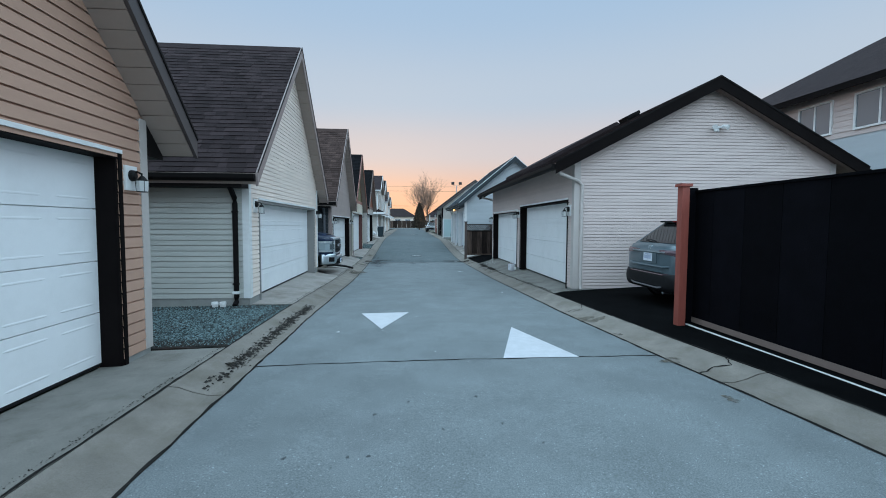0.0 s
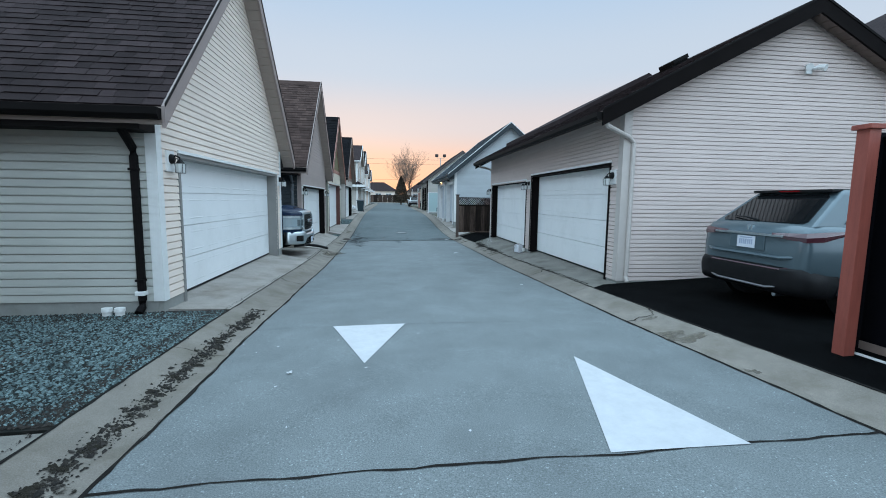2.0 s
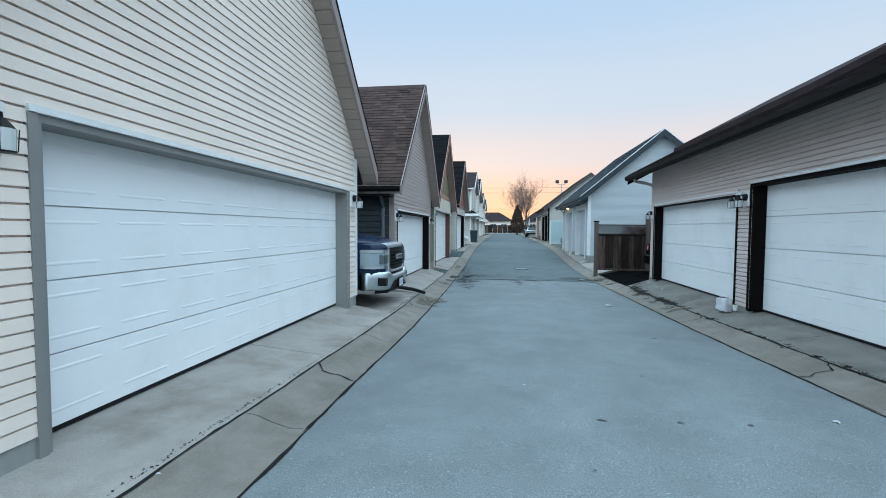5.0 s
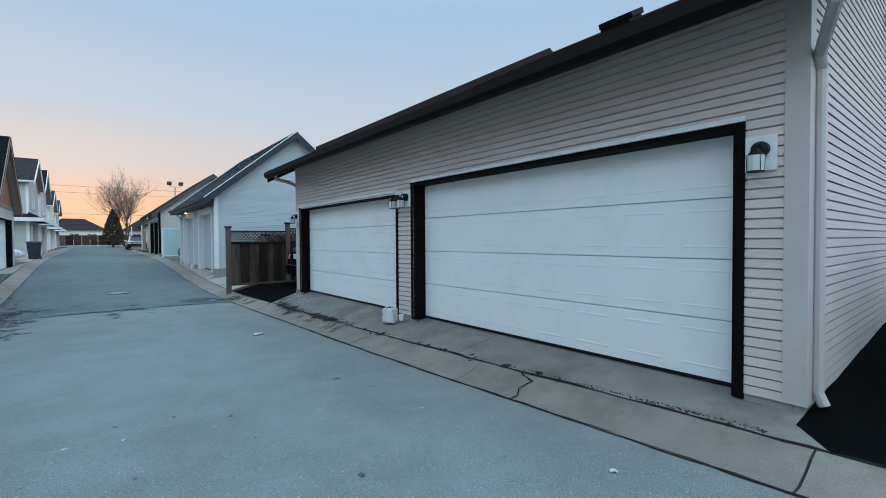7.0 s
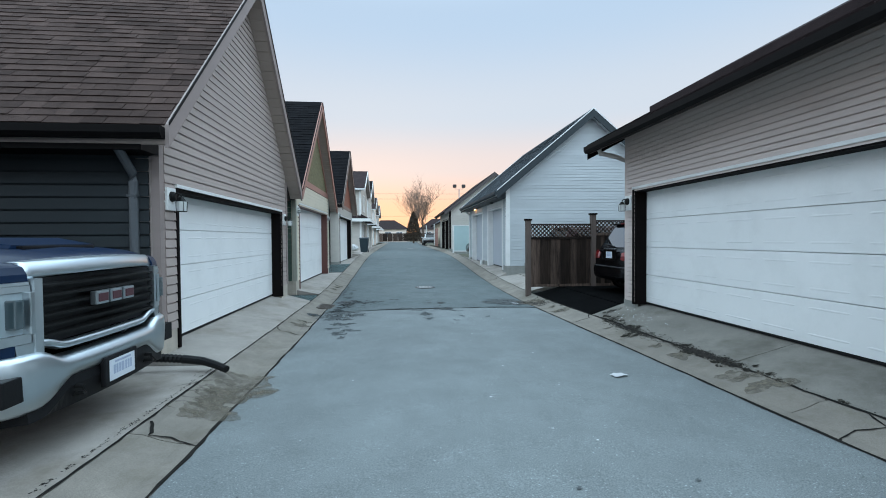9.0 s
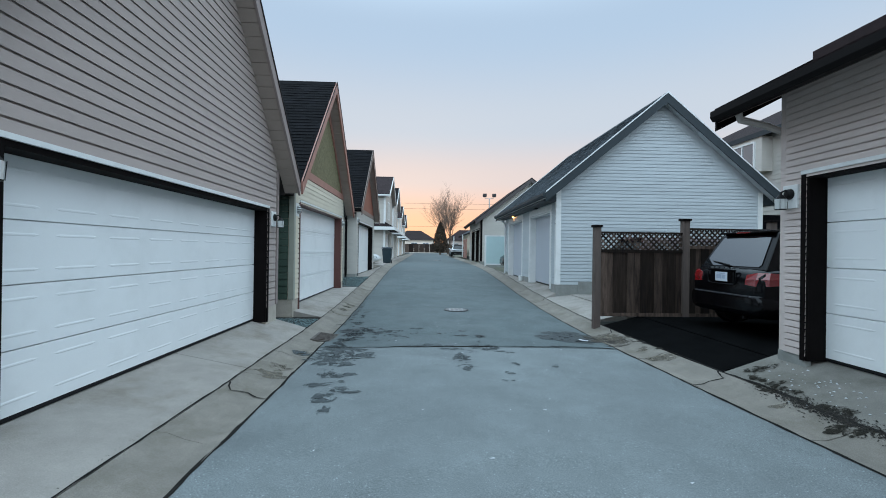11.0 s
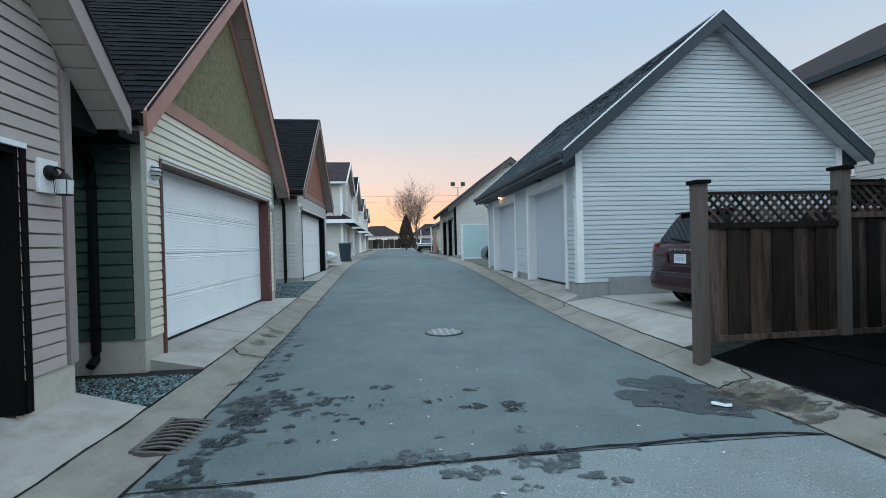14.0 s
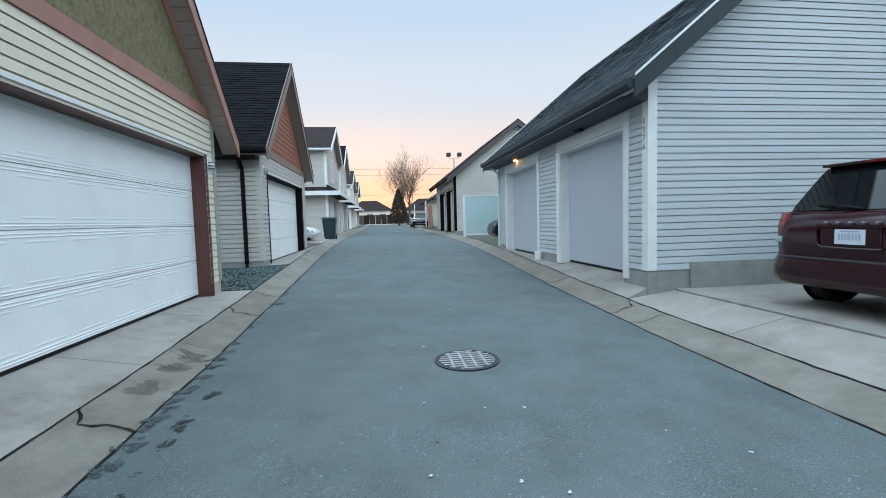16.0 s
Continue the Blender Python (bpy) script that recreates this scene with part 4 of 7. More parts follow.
part("head", box_bm(-0.11, -0.2, -0.07, 0.11, -0.08, 0.04, 0.02), M["black_metal"], t)
t = thing("porch_light", "small lit warm lamp over a garage door", "wall lamp", place=pose(3.98, 35.9, 2.80, 0, 0, -90))
part("holder", box_bm(-0.05, -0.08, 0.04, 0.05, -0.014, 0.09, 0.01), M["trim_white"], t)
bm = bmesh.new()
bmesh.ops.create_uvsphere(bm, u_segments=12, v_segments=8, radius=0.055)
for v in bm.verts:
    v.co.y -= 0.09
part("bulb", bm, M["bulb"], t, "glowing orange bulb", smooth=True)

# raised upper layer and a box vent on the greige roof
um, za = 7.685, 3.08 + 4.015 * (5.2 - 3.08) / 4.03
sl = (5.2 - 3.08) / 4.03
bm = bmesh.new()
prism(bm, [(um - 2.7, za - 2.7 * sl + 0.02), (um, za + 0.02), (um + 2.7, za - 2.7 * sl + 0.02), (um + 2.7, za - 2.7 * sl + 0.15), (um, za + 0.16), (um - 2.7, za - 2.7 * sl + 0.15)], along_y, 5.0, 10.95)
part("upper_roof_layer", bm, M["shingle_brown"], r1_roof)
t = thing("roof_vent", "low black box vent near the ridge", "roof vent", place=pose(7.25, 13.55, 3.08 + sl * (7.25 - 3.67) + 0.01) @ pose(0, 0, 0, 0, -27.7, 0))
part("hood", box_bm(-0.22, -0.3, 0.06, 0.22, 0.3, 0.16, 0.02), M["gutter_black"], t)
part("flange", box_bm(-0.26, -0.26, 0.0, 0.2, 0.26, 0.06), M["gutter_black"], t)


# ---- vehicles ----
M["paint_navy"] = material("navy_car_paint", (0.004, 0.016, 0.045), 0.35, 0.05, 3, 0.0, spec=0.2, coat=0.12)
M["paint_grey"] = material("grey_car_paint", (0.085, 0.125, 0.145), 0.28, 0.05, 3, 0.0, metal=0.3, coat=0.4)
M["paint_black"] = material("black_car_paint", (0.002, 0.002, 0.0028), 0.2, 0.05, 3, 0.0, spec=0.2, coat=0.1)
M["paint_red"] = material("dark_red_car_paint", (0.026, 0.002, 0.005), 0.22, 0.08, 3, 0.0, spec=0.4, coat=0.35)
M["paint_silver"] = material("white_car_paint", (0.6, 0.62, 0.63), 0.35, 0.05, 3, 0.0, spec=0.35, coat=0.3)
M["sky_glass"] = glass_material("mirror_tinted_glass", (0.010, 0.012, 0.014), 0.05, 1.0, 1.0)
M["sky_glass"].node_tree.nodes["Principled BSDF"].inputs["Coat IOR"].default_value = 1.7
M["car_glass"] = glass_material("car_glass", (0.008, 0.009, 0.010), 0.03, 0.5, 0.15)
M["tyre"] = material("tyre_rubber", (0.014, 0.014, 0.015), 0.85, 0.15, 10, 0.2, 90)
M["rim"] = material("alloy_rim", (0.35, 0.36, 0.37), 0.3, 0.05, 5, 0, metal=0.9)
M["chrome"] = material("chrome", (0.56, 0.62, 0.65), 0.32, 0.03, 5, 0, metal=1.0)
M["smoked_lens"] = glass_material("smoked_lens", (0.075, 0.022, 0.03), 0.12)
M["red_lens"] = glass_material("red_lens", (0.23, 0.007, 0.009), 0.1)
M["step_grey"] = material("bumper_step", (0.045, 0.045, 0.05), 0.5, 0.1, 6, 0.1, 80)
M["lamp_inner"] = glass_material("lamp_inner", (0.05, 0.075, 0.085), 0.15)
M["clear_lens"] = glass_material("clear_lens", (0.30, 0.37, 0.40), 0.1)
M["plate"] = material("licence_plate", (0.62, 0.66, 0.72), 0.5, 0.05, 10, 0)
M["plate_ink"] = material("plate_ink", (0.36, 0.42, 0.54), 0.6, 0.05, 10, 0)
M["emblem_red"] = material("emblem_red", (0.12, 0.05, 0.06), 0.3, 0.05, 5, 0, metal=0.4)


def loft(bm, rings):
    vs = [[bm.verts.new(p) for p in r] for r in rings]
    n = len(rings[0])
    for a, b in zip(vs, vs[1:]):
        for k in range(n):
            bm.faces.new((a[k], a[(k + 1) % n], b[(k + 1) % n], b[k]))
    bm.faces.new(vs[0][::-1])
    bm.faces.new(vs[-1])


def ring(y, w, z0, z1, crown=0.03, tuck=0.06):
    """A closed body section at y: half width w, from z0 to z1, sides bellied."""
    h = z1 - z0
    half = [(0.0, z0), (0.72 * w, z0), (0.90 * w, z0 + 0.03 * h), (0.965 * w, z0 + 0.14 * h), (0.99 * w, z0 + 0.35 * h), (w, z0 + 0.6 * h), (0.985 * w, z0 + 0.8 * h), (0.95 * w, z0 + 0.93 * h), ((0.95 - tuck) * w, z1 - 0.005), (0.5 * w, z1 + 0.6 * crown), (0.0, z1 + crown)]
    return [(x, y, z) for x, z in half] + [(-x, y, z) for x, z in half[-2:0:-1]]


def wheel(parent, x, y, r, w, sign):
    t = part("wheel", wheel_bm(r, w), M["tyre"], parent, "black tyre", pose(x, y, r), smooth=False)
    bm = bmesh.new()
    sx = sign * (w / 2 + 0.004)
    bmesh.ops.create_circle(bm, cap_ends=True, segments=24, radius=r * 0.62, matrix=pose(sx * 0.7, 0, 0, 0, 90, 0))
    part("wheel_well_disc", bm, M["black_plastic"], t)
    for k in range(5):
        a = k * math.tau / 5
        bm = bmesh.new()
        box(bm, sx * 0.72, -0.04, 0.03, sx * 1.0, 0.04, r * 0.62, 0.008)
        part("spoke", bm, M["rim"], t, place=pose(0, 0, 0, math.degrees(a), 0, 0))
    bm = bmesh.new()
    n = 24
    for k in range(n):
        a, b = k * math.tau / n, (k + 1) * math.tau / n
        q = []
        for rr in (r * 0.60, r * 0.68):
            for an in (a, b):
                q.append(bm.verts.new((sx * 0.98, rr * math.cos(an), rr * math.sin(an))))
        bm.faces.new((q[0], q[1], q[3], q[2]))
    bmesh.ops.remove_doubles(bm, verts=bm.verts, dist=0.0005)
    part("rim", bm, M["rim"], t)
    return t


def wheel_bm(r, w):
    bm = bmesh.new()
    n = 28
    prof = [(-w / 2, r * 0.64), (-w / 2, r * 0.93), (-w / 2 + 0.03, r), (w / 2 - 0.03, r), (w / 2, r * 0.93), (w / 2, r * 0.64)]
    rows = [[bm.verts.new((x, rr * math.cos(k * math.tau / n), rr * math.sin(k * math.tau / n))) for x, rr in prof] for k in range(n)]
    for k in range(n):
        a, b = rows[k], rows[(k + 1) % n]
        for i in range(len(prof) - 1):
            bm.faces.new((a[i], a[i + 1], b[i + 1], b[i]))
    return bm


def quad_panel(bm, corners, normal, off=0.004, thick=0.012):
    """A thin panel on four or more corners."""
    n = Vector(normal).normalized()
    a = [bm.verts.new(Vector(c) + off * n) for c in corners]
    b = [bm.verts.new(Vector(c) - thick * n) for c in corners]
    bm.faces.new(a)
    bm.faces.new(b[::-1])
    for i in range(len(a)):
        bm.faces.new((a[i], b[i], b[(i + 1) % len(a)], a[(i + 1) % len(a)]))


def licence_plate(parent, place, rows=1):
    p = part("licence_plate", box_bm(-0.155, -0.006, -0.08, 0.155, 0.0, 0.08, 0.004), M["plate"], parent, "white plate with blue marks", place)
    x = -0.115
    for w in (0.03, 0.03, 0.028, 0.045, 0.03, 0.03, 0.028):
        part("plate_mark", box_bm(x, -0.008, -0.035, x + w * 0.75, -0.0055, 0.035), M["plate_ink"], p)
        x += w + 0.002
    part("plate_strip", box_bm(-0.10, -0.008, 0.05, 0.10, -0.0055, 0.065), M["plate_ink"], p)
    return p


def wagon(name, label, place, paint, L=4.55, W=1.86, H=1.64, belt=1.02, rake=0.42, clear=0.26, tail="wide", rails=False, wiper=True, plate_z=0.80, lower="black_plastic"):
    """A parked estate-like car with its tail at y=0 and its nose at y=L; detailed at the tail."""
    c = thing(name, label, "car", "parked cars", place=place)
    w = W / 2
    p = M[paint]
    bm = bmesh.new()
    st = [(0.0, 0.80, 0.56, belt - 0.22), (0.03, 0.90, 0.46, belt - 0.10), (0.10, 0.955, 0.40, belt - 0.02), (0.30, 0.985, 0.33, belt), (1.0, 1.0, clear + 0.02, belt), (2.6, 1.0, clear, belt - 0.02), (L - 1.15, 0.99, clear, belt - 0.06), (L - 0.75, 0.97, clear + 0.02, belt - 0.12), (L - 0.25, 0.90, 0.34, belt - 0.22), (L - 0.06, 0.80, 0.42, belt - 0.34), (L, 0.7, 0.48, belt - 0.44)]
    loft(bm, [ring(y, w * f, z0, z1) for y, f, z0, z1 in st])
    part("body", bm, p, c, smooth=True)
    # lower bumper, rear
    bm = bmesh.new()
    bst = [(-0.055, 0.66, 0.40, 0.60), (-0.045, 0.84, 0.33, 0.63), (0.02, 0.95, 0.29, 0.65), (0.15, 0.99, 0.27, 0.65), (0.45, 1.005, 0.26, 0.62)]
    loft(bm, [ring(y, w * f, z0, z1, 0.0, 0.02) for y, f, z0, z1 in bst])
    part("rear_bumper", bm, M[lower] if lower in M else p, c, smooth=True)
    bm = bmesh.new()
    if tail == "wide":
        tube(bm, [(-0.80 * w, 0.0, 0.42), (-0.45 * w, -0.062, 0.36), (0.45 * w, -0.062, 0.36), (0.80 * w, 0.0, 0.42)], 0.018, 8)
    else:
        box(bm, -0.72 * w, -0.062, 0.615, 0.72 * w, 0.02, 0.635, 0.006)
    part("bumper_trim", bm, M["rim"] if tail == "wide" else M["step_grey"], c)
    if tail == "wide":
        for z0, z1, mt, nm in ((0.60, 0.625, "smoked_lens", "bumper_lamp_strip"), (0.74, 0.775, "paint_grey", "bumper_ledge")):
            bm = bmesh.new()
            tube(bm, [(-0.86 * w, 0.06, (z0 + z1) / 2 + 0.03), (-0.62 * w, -0.035, (z0 + z1) / 2), (0.62 * w, -0.035, (z0 + z1) / 2), (0.86 * w, 0.06, (z0 + z1) / 2 + 0.03)], (z1 - z0) * 0.75, 8)
            part(nm, bm, M[mt], c)
    # greenhouse
    yr0, yr1 = 0.12, 0.12 + rake
    yf0, yf1 = L - 1.25, L - 1.95
    wb, wt = 0.885 * w, 0.70 * w
    bm = bmesh.new()
    gs = [(yr0, belt - 0.03, wb), (yr1, H - 0.035, wt)]
    low = [(-wb, yr0, belt - 0.03), (wb, yr0, belt - 0.03), (wb, yf0, belt - 0.05), (-wb, yf0, belt - 0.05)]
    mid = [(-wt, yr1, H - 0.06), (wt, yr1, H - 0.06), (wt, yf1, H - 0.06), (-wt, yf1, H - 0.06)]
    top = [(-wt * 0.9, yr1 + 0.06, H - 0.015), (wt * 0.9, yr1 + 0.06, H - 0.015), (wt * 0.9, yf1 - 0.12, H - 0.01), (-wt * 0.9, yf1 - 0.12, H - 0.01)]
    loft(bm, [low, mid, top])
    bmesh.ops.bevel(bm, geom=[e for e in bm.edges], offset=0.035, segments=3, affect="EDGES", profile=0.5)
    part("cabin", bm, p, c, smooth=False)
    # rear window
    nr = Vector((0, -(H - belt), rake)).normalized()

    def rear(fx, h):
        x = fx * (wb + (wt - wb) * h)
        return (x, yr0 + rake * h, belt - 0.03 + (H - 0.03 - belt) * h)
    bm = bmesh.new()
    gw = 0.97 if tail == "tall" else 0.86
    quad_panel(bm, [rear(-gw, 0.16), rear(-gw + 0.06, 0.10), rear(gw - 0.06, 0.10), rear(gw, 0.16), rear(gw - 0.02, 0.86), rear(gw - 0.08, 0.92), rear(-gw + 0.08, 0.92), rear(-gw + 0.02, 0.86)], nr, 0.012)
    part("rear_window", bm, M["sky_glass" if tail == "square" else "car_glass"], c, "dark tinted glass")
    bm = bmesh.new()
    box(bm, -wt * 0.93, yr1 - 0.10, H - 0.055, wt * 0.93, yr1 + 0.16, H - 0.02, 0.012)
    part("spoiler", bm, M["black_plastic"] if tail == "wide" else p, c)
    part("brake_lamp", box_bm(-0.16, yr1 - 0.106, H - 0.05, 0.16, yr1 - 0.098, H - 0.032), M["red_lens"], c)
    if wiper:
        bm = bmesh.new()
        a, b = Vector(rear(0.0, 0.1)) + 0.03 * nr, Vector(rear(-0.62, 0.2)) + 0.03 * nr
        tube(bm, [a, (a + b) / 2 + 0.02 * nr, b], [0.016, 0.011, 0.008], 6)
        part("rear_wiper", bm, M["black_plastic"], c)
    # side windows
    for sx in (-1, 1):
        ns = Vector((sx * (H - belt), 0, wb - wt)).normalized()

        def side(y, h):
            return (sx * (wb + (wt - wb) * h), y, belt - 0.03 + (H - 0.03 - belt) * h)
        for a0, a1, b0, b1 in ((yr0 + 0.45, yr1 + 0.28, yr0 + 1.0, yr1 + 0.68), (yr0 + 1.08, yr1 + 0.76, 2.25, 2.25), (2.33, 2.33, yf0 - 0.25, yf1 - 0.02)):
            bm = bmesh.new()
            quad_panel(bm, [side(a0, 0.12), side(b0, 0.12), side(b1, 0.86), side(a1, 0.86)], ns, 0.008)
            part("side_window", bm, M["car_glass"], c, "dark tinted glass")
        bm = bmesh.new()
        box(bm, sx * 0.93 * w, L - 1.62, belt - 0.02, sx * 1.13 * w, L - 1.50, belt + 0.12, 0.02)
        part("wing_mirror", bm, p, c)
        for y in (0.86, L - 0.92):
            wheel(c, sx * (w - 0.12), y, 0.345, 0.225, sx)
            bm = bmesh.new()
            n = 14
            outer = [(y + 0.44 * math.cos(k * math.pi / n), 0.345 + 0.44 * math.sin(k * math.pi / n)) for k in range(n + 1)]
            inner = [(y + 0.37 * math.cos(k * math.pi / n), 0.345 + 0.37 * math.sin(k * math.pi / n)) for k in range(n + 1)]
            for k in range(n):
                quad_panel(bm, [(sx * w * 0.995, *outer[k]), (sx * w * 0.995, *outer[k + 1]), (sx * w * 0.995, *inner[k + 1]), (sx * w * 0.995, *inner[k])], (sx, 0, 0), 0.008, 0.05)
            part("arch_trim", bm, M["black_plastic"], c)
            bm = bmesh.new()
            bmesh.ops.create_circle(bm, cap_ends=True, segments=24, radius=0.385, matrix=pose(sx * (w * 1.0 + 0.001), y, 0.345, 0, 90, 0))
            part("wheel_arch", bm, M["black_plastic"], c)
        # lamps at the tail corners
        if tail == "wide":
            bm = bmesh.new()
            lowp = [(sx * 0.44 * w, -0.012, belt - 0.16), (sx * 0.66 * w, 0.0, belt - 0.18), (sx * 0.90 * w, 0.045, belt - 0.205), (sx * 0.985 * w, 0.20, belt - 0.19), (sx * 1.0 * w, 0.52, belt - 0.10)]
            upp = [(sx * 0.42 * w, 0.0, belt - 0.11), (sx * 0.66 * w, 0.015, belt - 0.10), (sx * 0.88 * w, 0.06, belt - 0.09), (sx * 0.965 * w, 0.24, belt - 0.07), (sx * 0.985 * w, 0.54, belt - 0.06)]
            lens_strip(bm, lowp, upp, sx)
            part("tail_lamp", bm, M["smoked_lens"], c, "smoked dark red lens")
        elif tail == "tall":
            bm = bmesh.new()
            lowp = [(sx * 0.80 * w, 0.025, belt - 0.26), (sx * 0.92 * w, 0.06, belt - 0.27), (sx * 0.985 * w, 0.20, belt - 0.25), (sx * 0.995 * w, 0.34, belt - 0.16)]
            upp = [(sx * 0.80 * w, 0.06, belt + 0.0), (sx * 0.90 * w, 0.10, belt + 0.02), (sx * 0.95 * w, 0.22, belt + 0.02), (sx * 0.96 * w, 0.32, belt + 0.0)]
            lens_strip(bm, lowp, upp, sx)
            part("tail_lamp", bm, M["red_lens"], c, "red lens")
            bm = bmesh.new()
            lens_strip(bm, [(sx * 0.83 * w, 0.0, belt - 0.345), (sx * 0.93 * w, 0.045, belt - 0.35), (sx * 0.985 * w, 0.17, belt - 0.33)], [(sx * 0.81 * w, 0.02, belt - 0.27), (sx * 0.925 * w, 0.055, belt - 0.28), (sx * 0.985 * w, 0.19, belt - 0.26)], sx)
            part("reverse_lamp", bm, M["clear_lens"], c, "clear lens")
        else:
            bm = bmesh.new()
            lowp = [(sx * 0.60 * w, -0.012, belt - 0.25), (sx * 0.80 * w, 0.005, belt - 0.265), (sx * 0.97 * w, 0.12, belt - 0.26), (sx * 1.005 * w, 0.48, belt - 0.22)]
            upp = [(sx * 0.62 * w, 0.01, belt - 0.09), (sx * 0.82 * w, 0.05, belt - 0.05), (sx * 0.95 * w, 0.16, belt - 0.05), (sx * 0.985 * w, 0.48, belt - 0.08)]
            lens_strip(bm, lowp, upp, sx)
            part("tail_lamp", bm, M["red_lens"], c, "red lens")
        bm = bmesh.new()
        box(bm, sx * 0.72 * w, -0.03, 0.44, sx * 0.86 * w, 0.02, 0.50, 0.008)
        part("reflector", bm, M["red_lens"], c)
        # headlamps
        bm = bmesh.new()
        lens_strip(bm, [(sx * 0.45 * w, L - 0.0, belt - 0.48), (sx * 0.82 * w, L - 0.12, belt - 0.42), (sx * 0.96 * w, L - 0.45, belt - 0.36)], [(sx * 0.5 * w, L - 0.05, belt - 0.36), (sx * 0.82 * w, L - 0.2, belt - 0.27), (sx * 0.93 * w, L - 0.5, belt - 0.22)], sx)
        part("head_lamp", bm, M["clear_lens"], c, "clear lens")
        if rails:
            bm = bmesh.new()
            tube(bm, [(sx * wt * 0.92, yr1 + 0.12, H - 0.02), (sx * wt * 0.93, yr1 + 0.22, H + 0.04), (sx * wt * 0.93, yf1 - 0.3, H + 0.04), (sx * wt * 0.92, yf1 - 0.15, H - 0.02)], 0.016, 7)
            part("roof_rail", bm, M["black_plastic"], c)
    # plate recess, plate, badges
    part("plate_recess", box_bm(-0.30, -0.012, plate_z - 0.10, 0.30, 0.03, plate_z + 0.10, 0.012), p, c)
    hw = {"wide": 0.62 * w, "tall": 0.36, "square": 0.34}[tail]
    part("tailgate_handle", box_bm(-hw, -0.03, plate_z + 0.10, hw, 0.01, plate_z + 0.13, 0.008), M["chrome"] if tail == "wide" else p, c)
    if tail != "wide":
        for sx in (-1, 1):
            bm = bmesh.new()
            tube(bm, [(sx * 0.36, -0.012, plate_z + 0.08), (sx * 0.345, -0.014, plate_z - 0.09), (sx * 0.30, -0.014, plate_z - 0.12), (0.0, -0.014, plate_z - 0.125)], 0.012, 6)
            part("recess_edge", bm, p, c)
    licence_plate(c, pose(0, -0.014, plate_z))
    if tail == "wide":
        for x in (-0.03, 0.03):
            part("badge", box_bm(x - 0.012, 0.02, belt - 0.1, x + 0.012, 0.06, belt - 0.03, 0.004), M["chrome"], c)
    else:
        for k in range(5):
            part("badge", box_bm(-0.28 + 0.13 * k, -0.02, plate_z + 0.145, -0.24 + 0.13 * k, 0.02, plate_z + 0.165, 0.003), M["chrome"], c)
    bm = bmesh.new()
    tube(bm, [(0.5 * w, 0.03, 0.27), (0.5 * w, 0.3, 0.27)], 0.028, 10)
    part("exhaust_pipe", bm, M["chrome"] if tail == "wide" else M["black_plastic"], c)
    return c


def lens_strip(bm, low, up, sx):
    """A lens that wraps a corner: a strip between two edges, swelled outwards."""
    n = len(low)
    cols = []
    for a, b in zip(low, up):
        a, b = Vector(a), Vector(b)
        m = (a + b) / 2
        o = Vector((sx * 0.55, -0.75 if m.y < 2 else 0.75, 0)).normalized()
        cols.append([bm.verts.new(a + 0.012 * o), bm.verts.new(m + 0.03 * o), bm.verts.new(b + 0.012 * o), bm.verts.new(b - 0.03 * o), bm.verts.new(a - 0.03 * o)])
    for a, b in zip(cols, cols[1:]):
        for k in range(5):
            bm.faces.new((a[k], a[(k + 1) % 5], b[(k + 1) % 5], b[k]))
    bm.faces.new(cols[0])
    bm.faces.new(cols[-1][::-1])


# tails towards the lane on the right: local y runs away from the lane
wagon("car", "grey hatchback SUV parked nose-in beside the garage", pose(4.95, 8.22, 0.07, 0, 0, -90), "paint_grey", H=1.66, belt=1.18, rake=0.56, tail="wide", plate_z=0.92)
wagon("car", "black SUV with roof rails and red tail lamps", pose(5.05, 23.2, -0.10, 0, 0, -90), "paint_black", L=4.7, W=1.88, H=1.72, belt=1.06, rake=0.36, tail="square", rails=True, plate_z=0.91, lower="paint_black")
wagon("car", "dark red minivan parked on the concrete driveway", pose(4.80, 27.05, -0.13, 0, 0, -90), "paint_red", L=5.1, W=1.98, H=1.73, belt=1.14, rake=0.34, tail="tall", plate_z=0.88, lower="paint_red")
wagon("car", "black car facing out beside the pale garage", pose(9.0, 39.6, -0.02, 0, 0, 90), "paint_black", L=4.5, W=1.82, H=1.6, belt=1.0)
wagon("car", "white car parked beyond the garages", pose(-7.55, 43.3, 0.12, 0, 0, -90), "paint_silver", L=4.6, W=1.82, H=1.5, belt=0.95)
wagon("car", "white car parked far along the lane", pose(3.9, 68.5, 0.4, 0, 0, 0), "paint_silver", L=4.6, W=1.82, H=1.5, belt=0.95)
wagon("car", "silver car parked far along the lane", pose(4.4, 75.5, 0.42, 0, 0, 0), "paint_grey", L=4.6, W=1.82, H=1.5, belt=0.95)


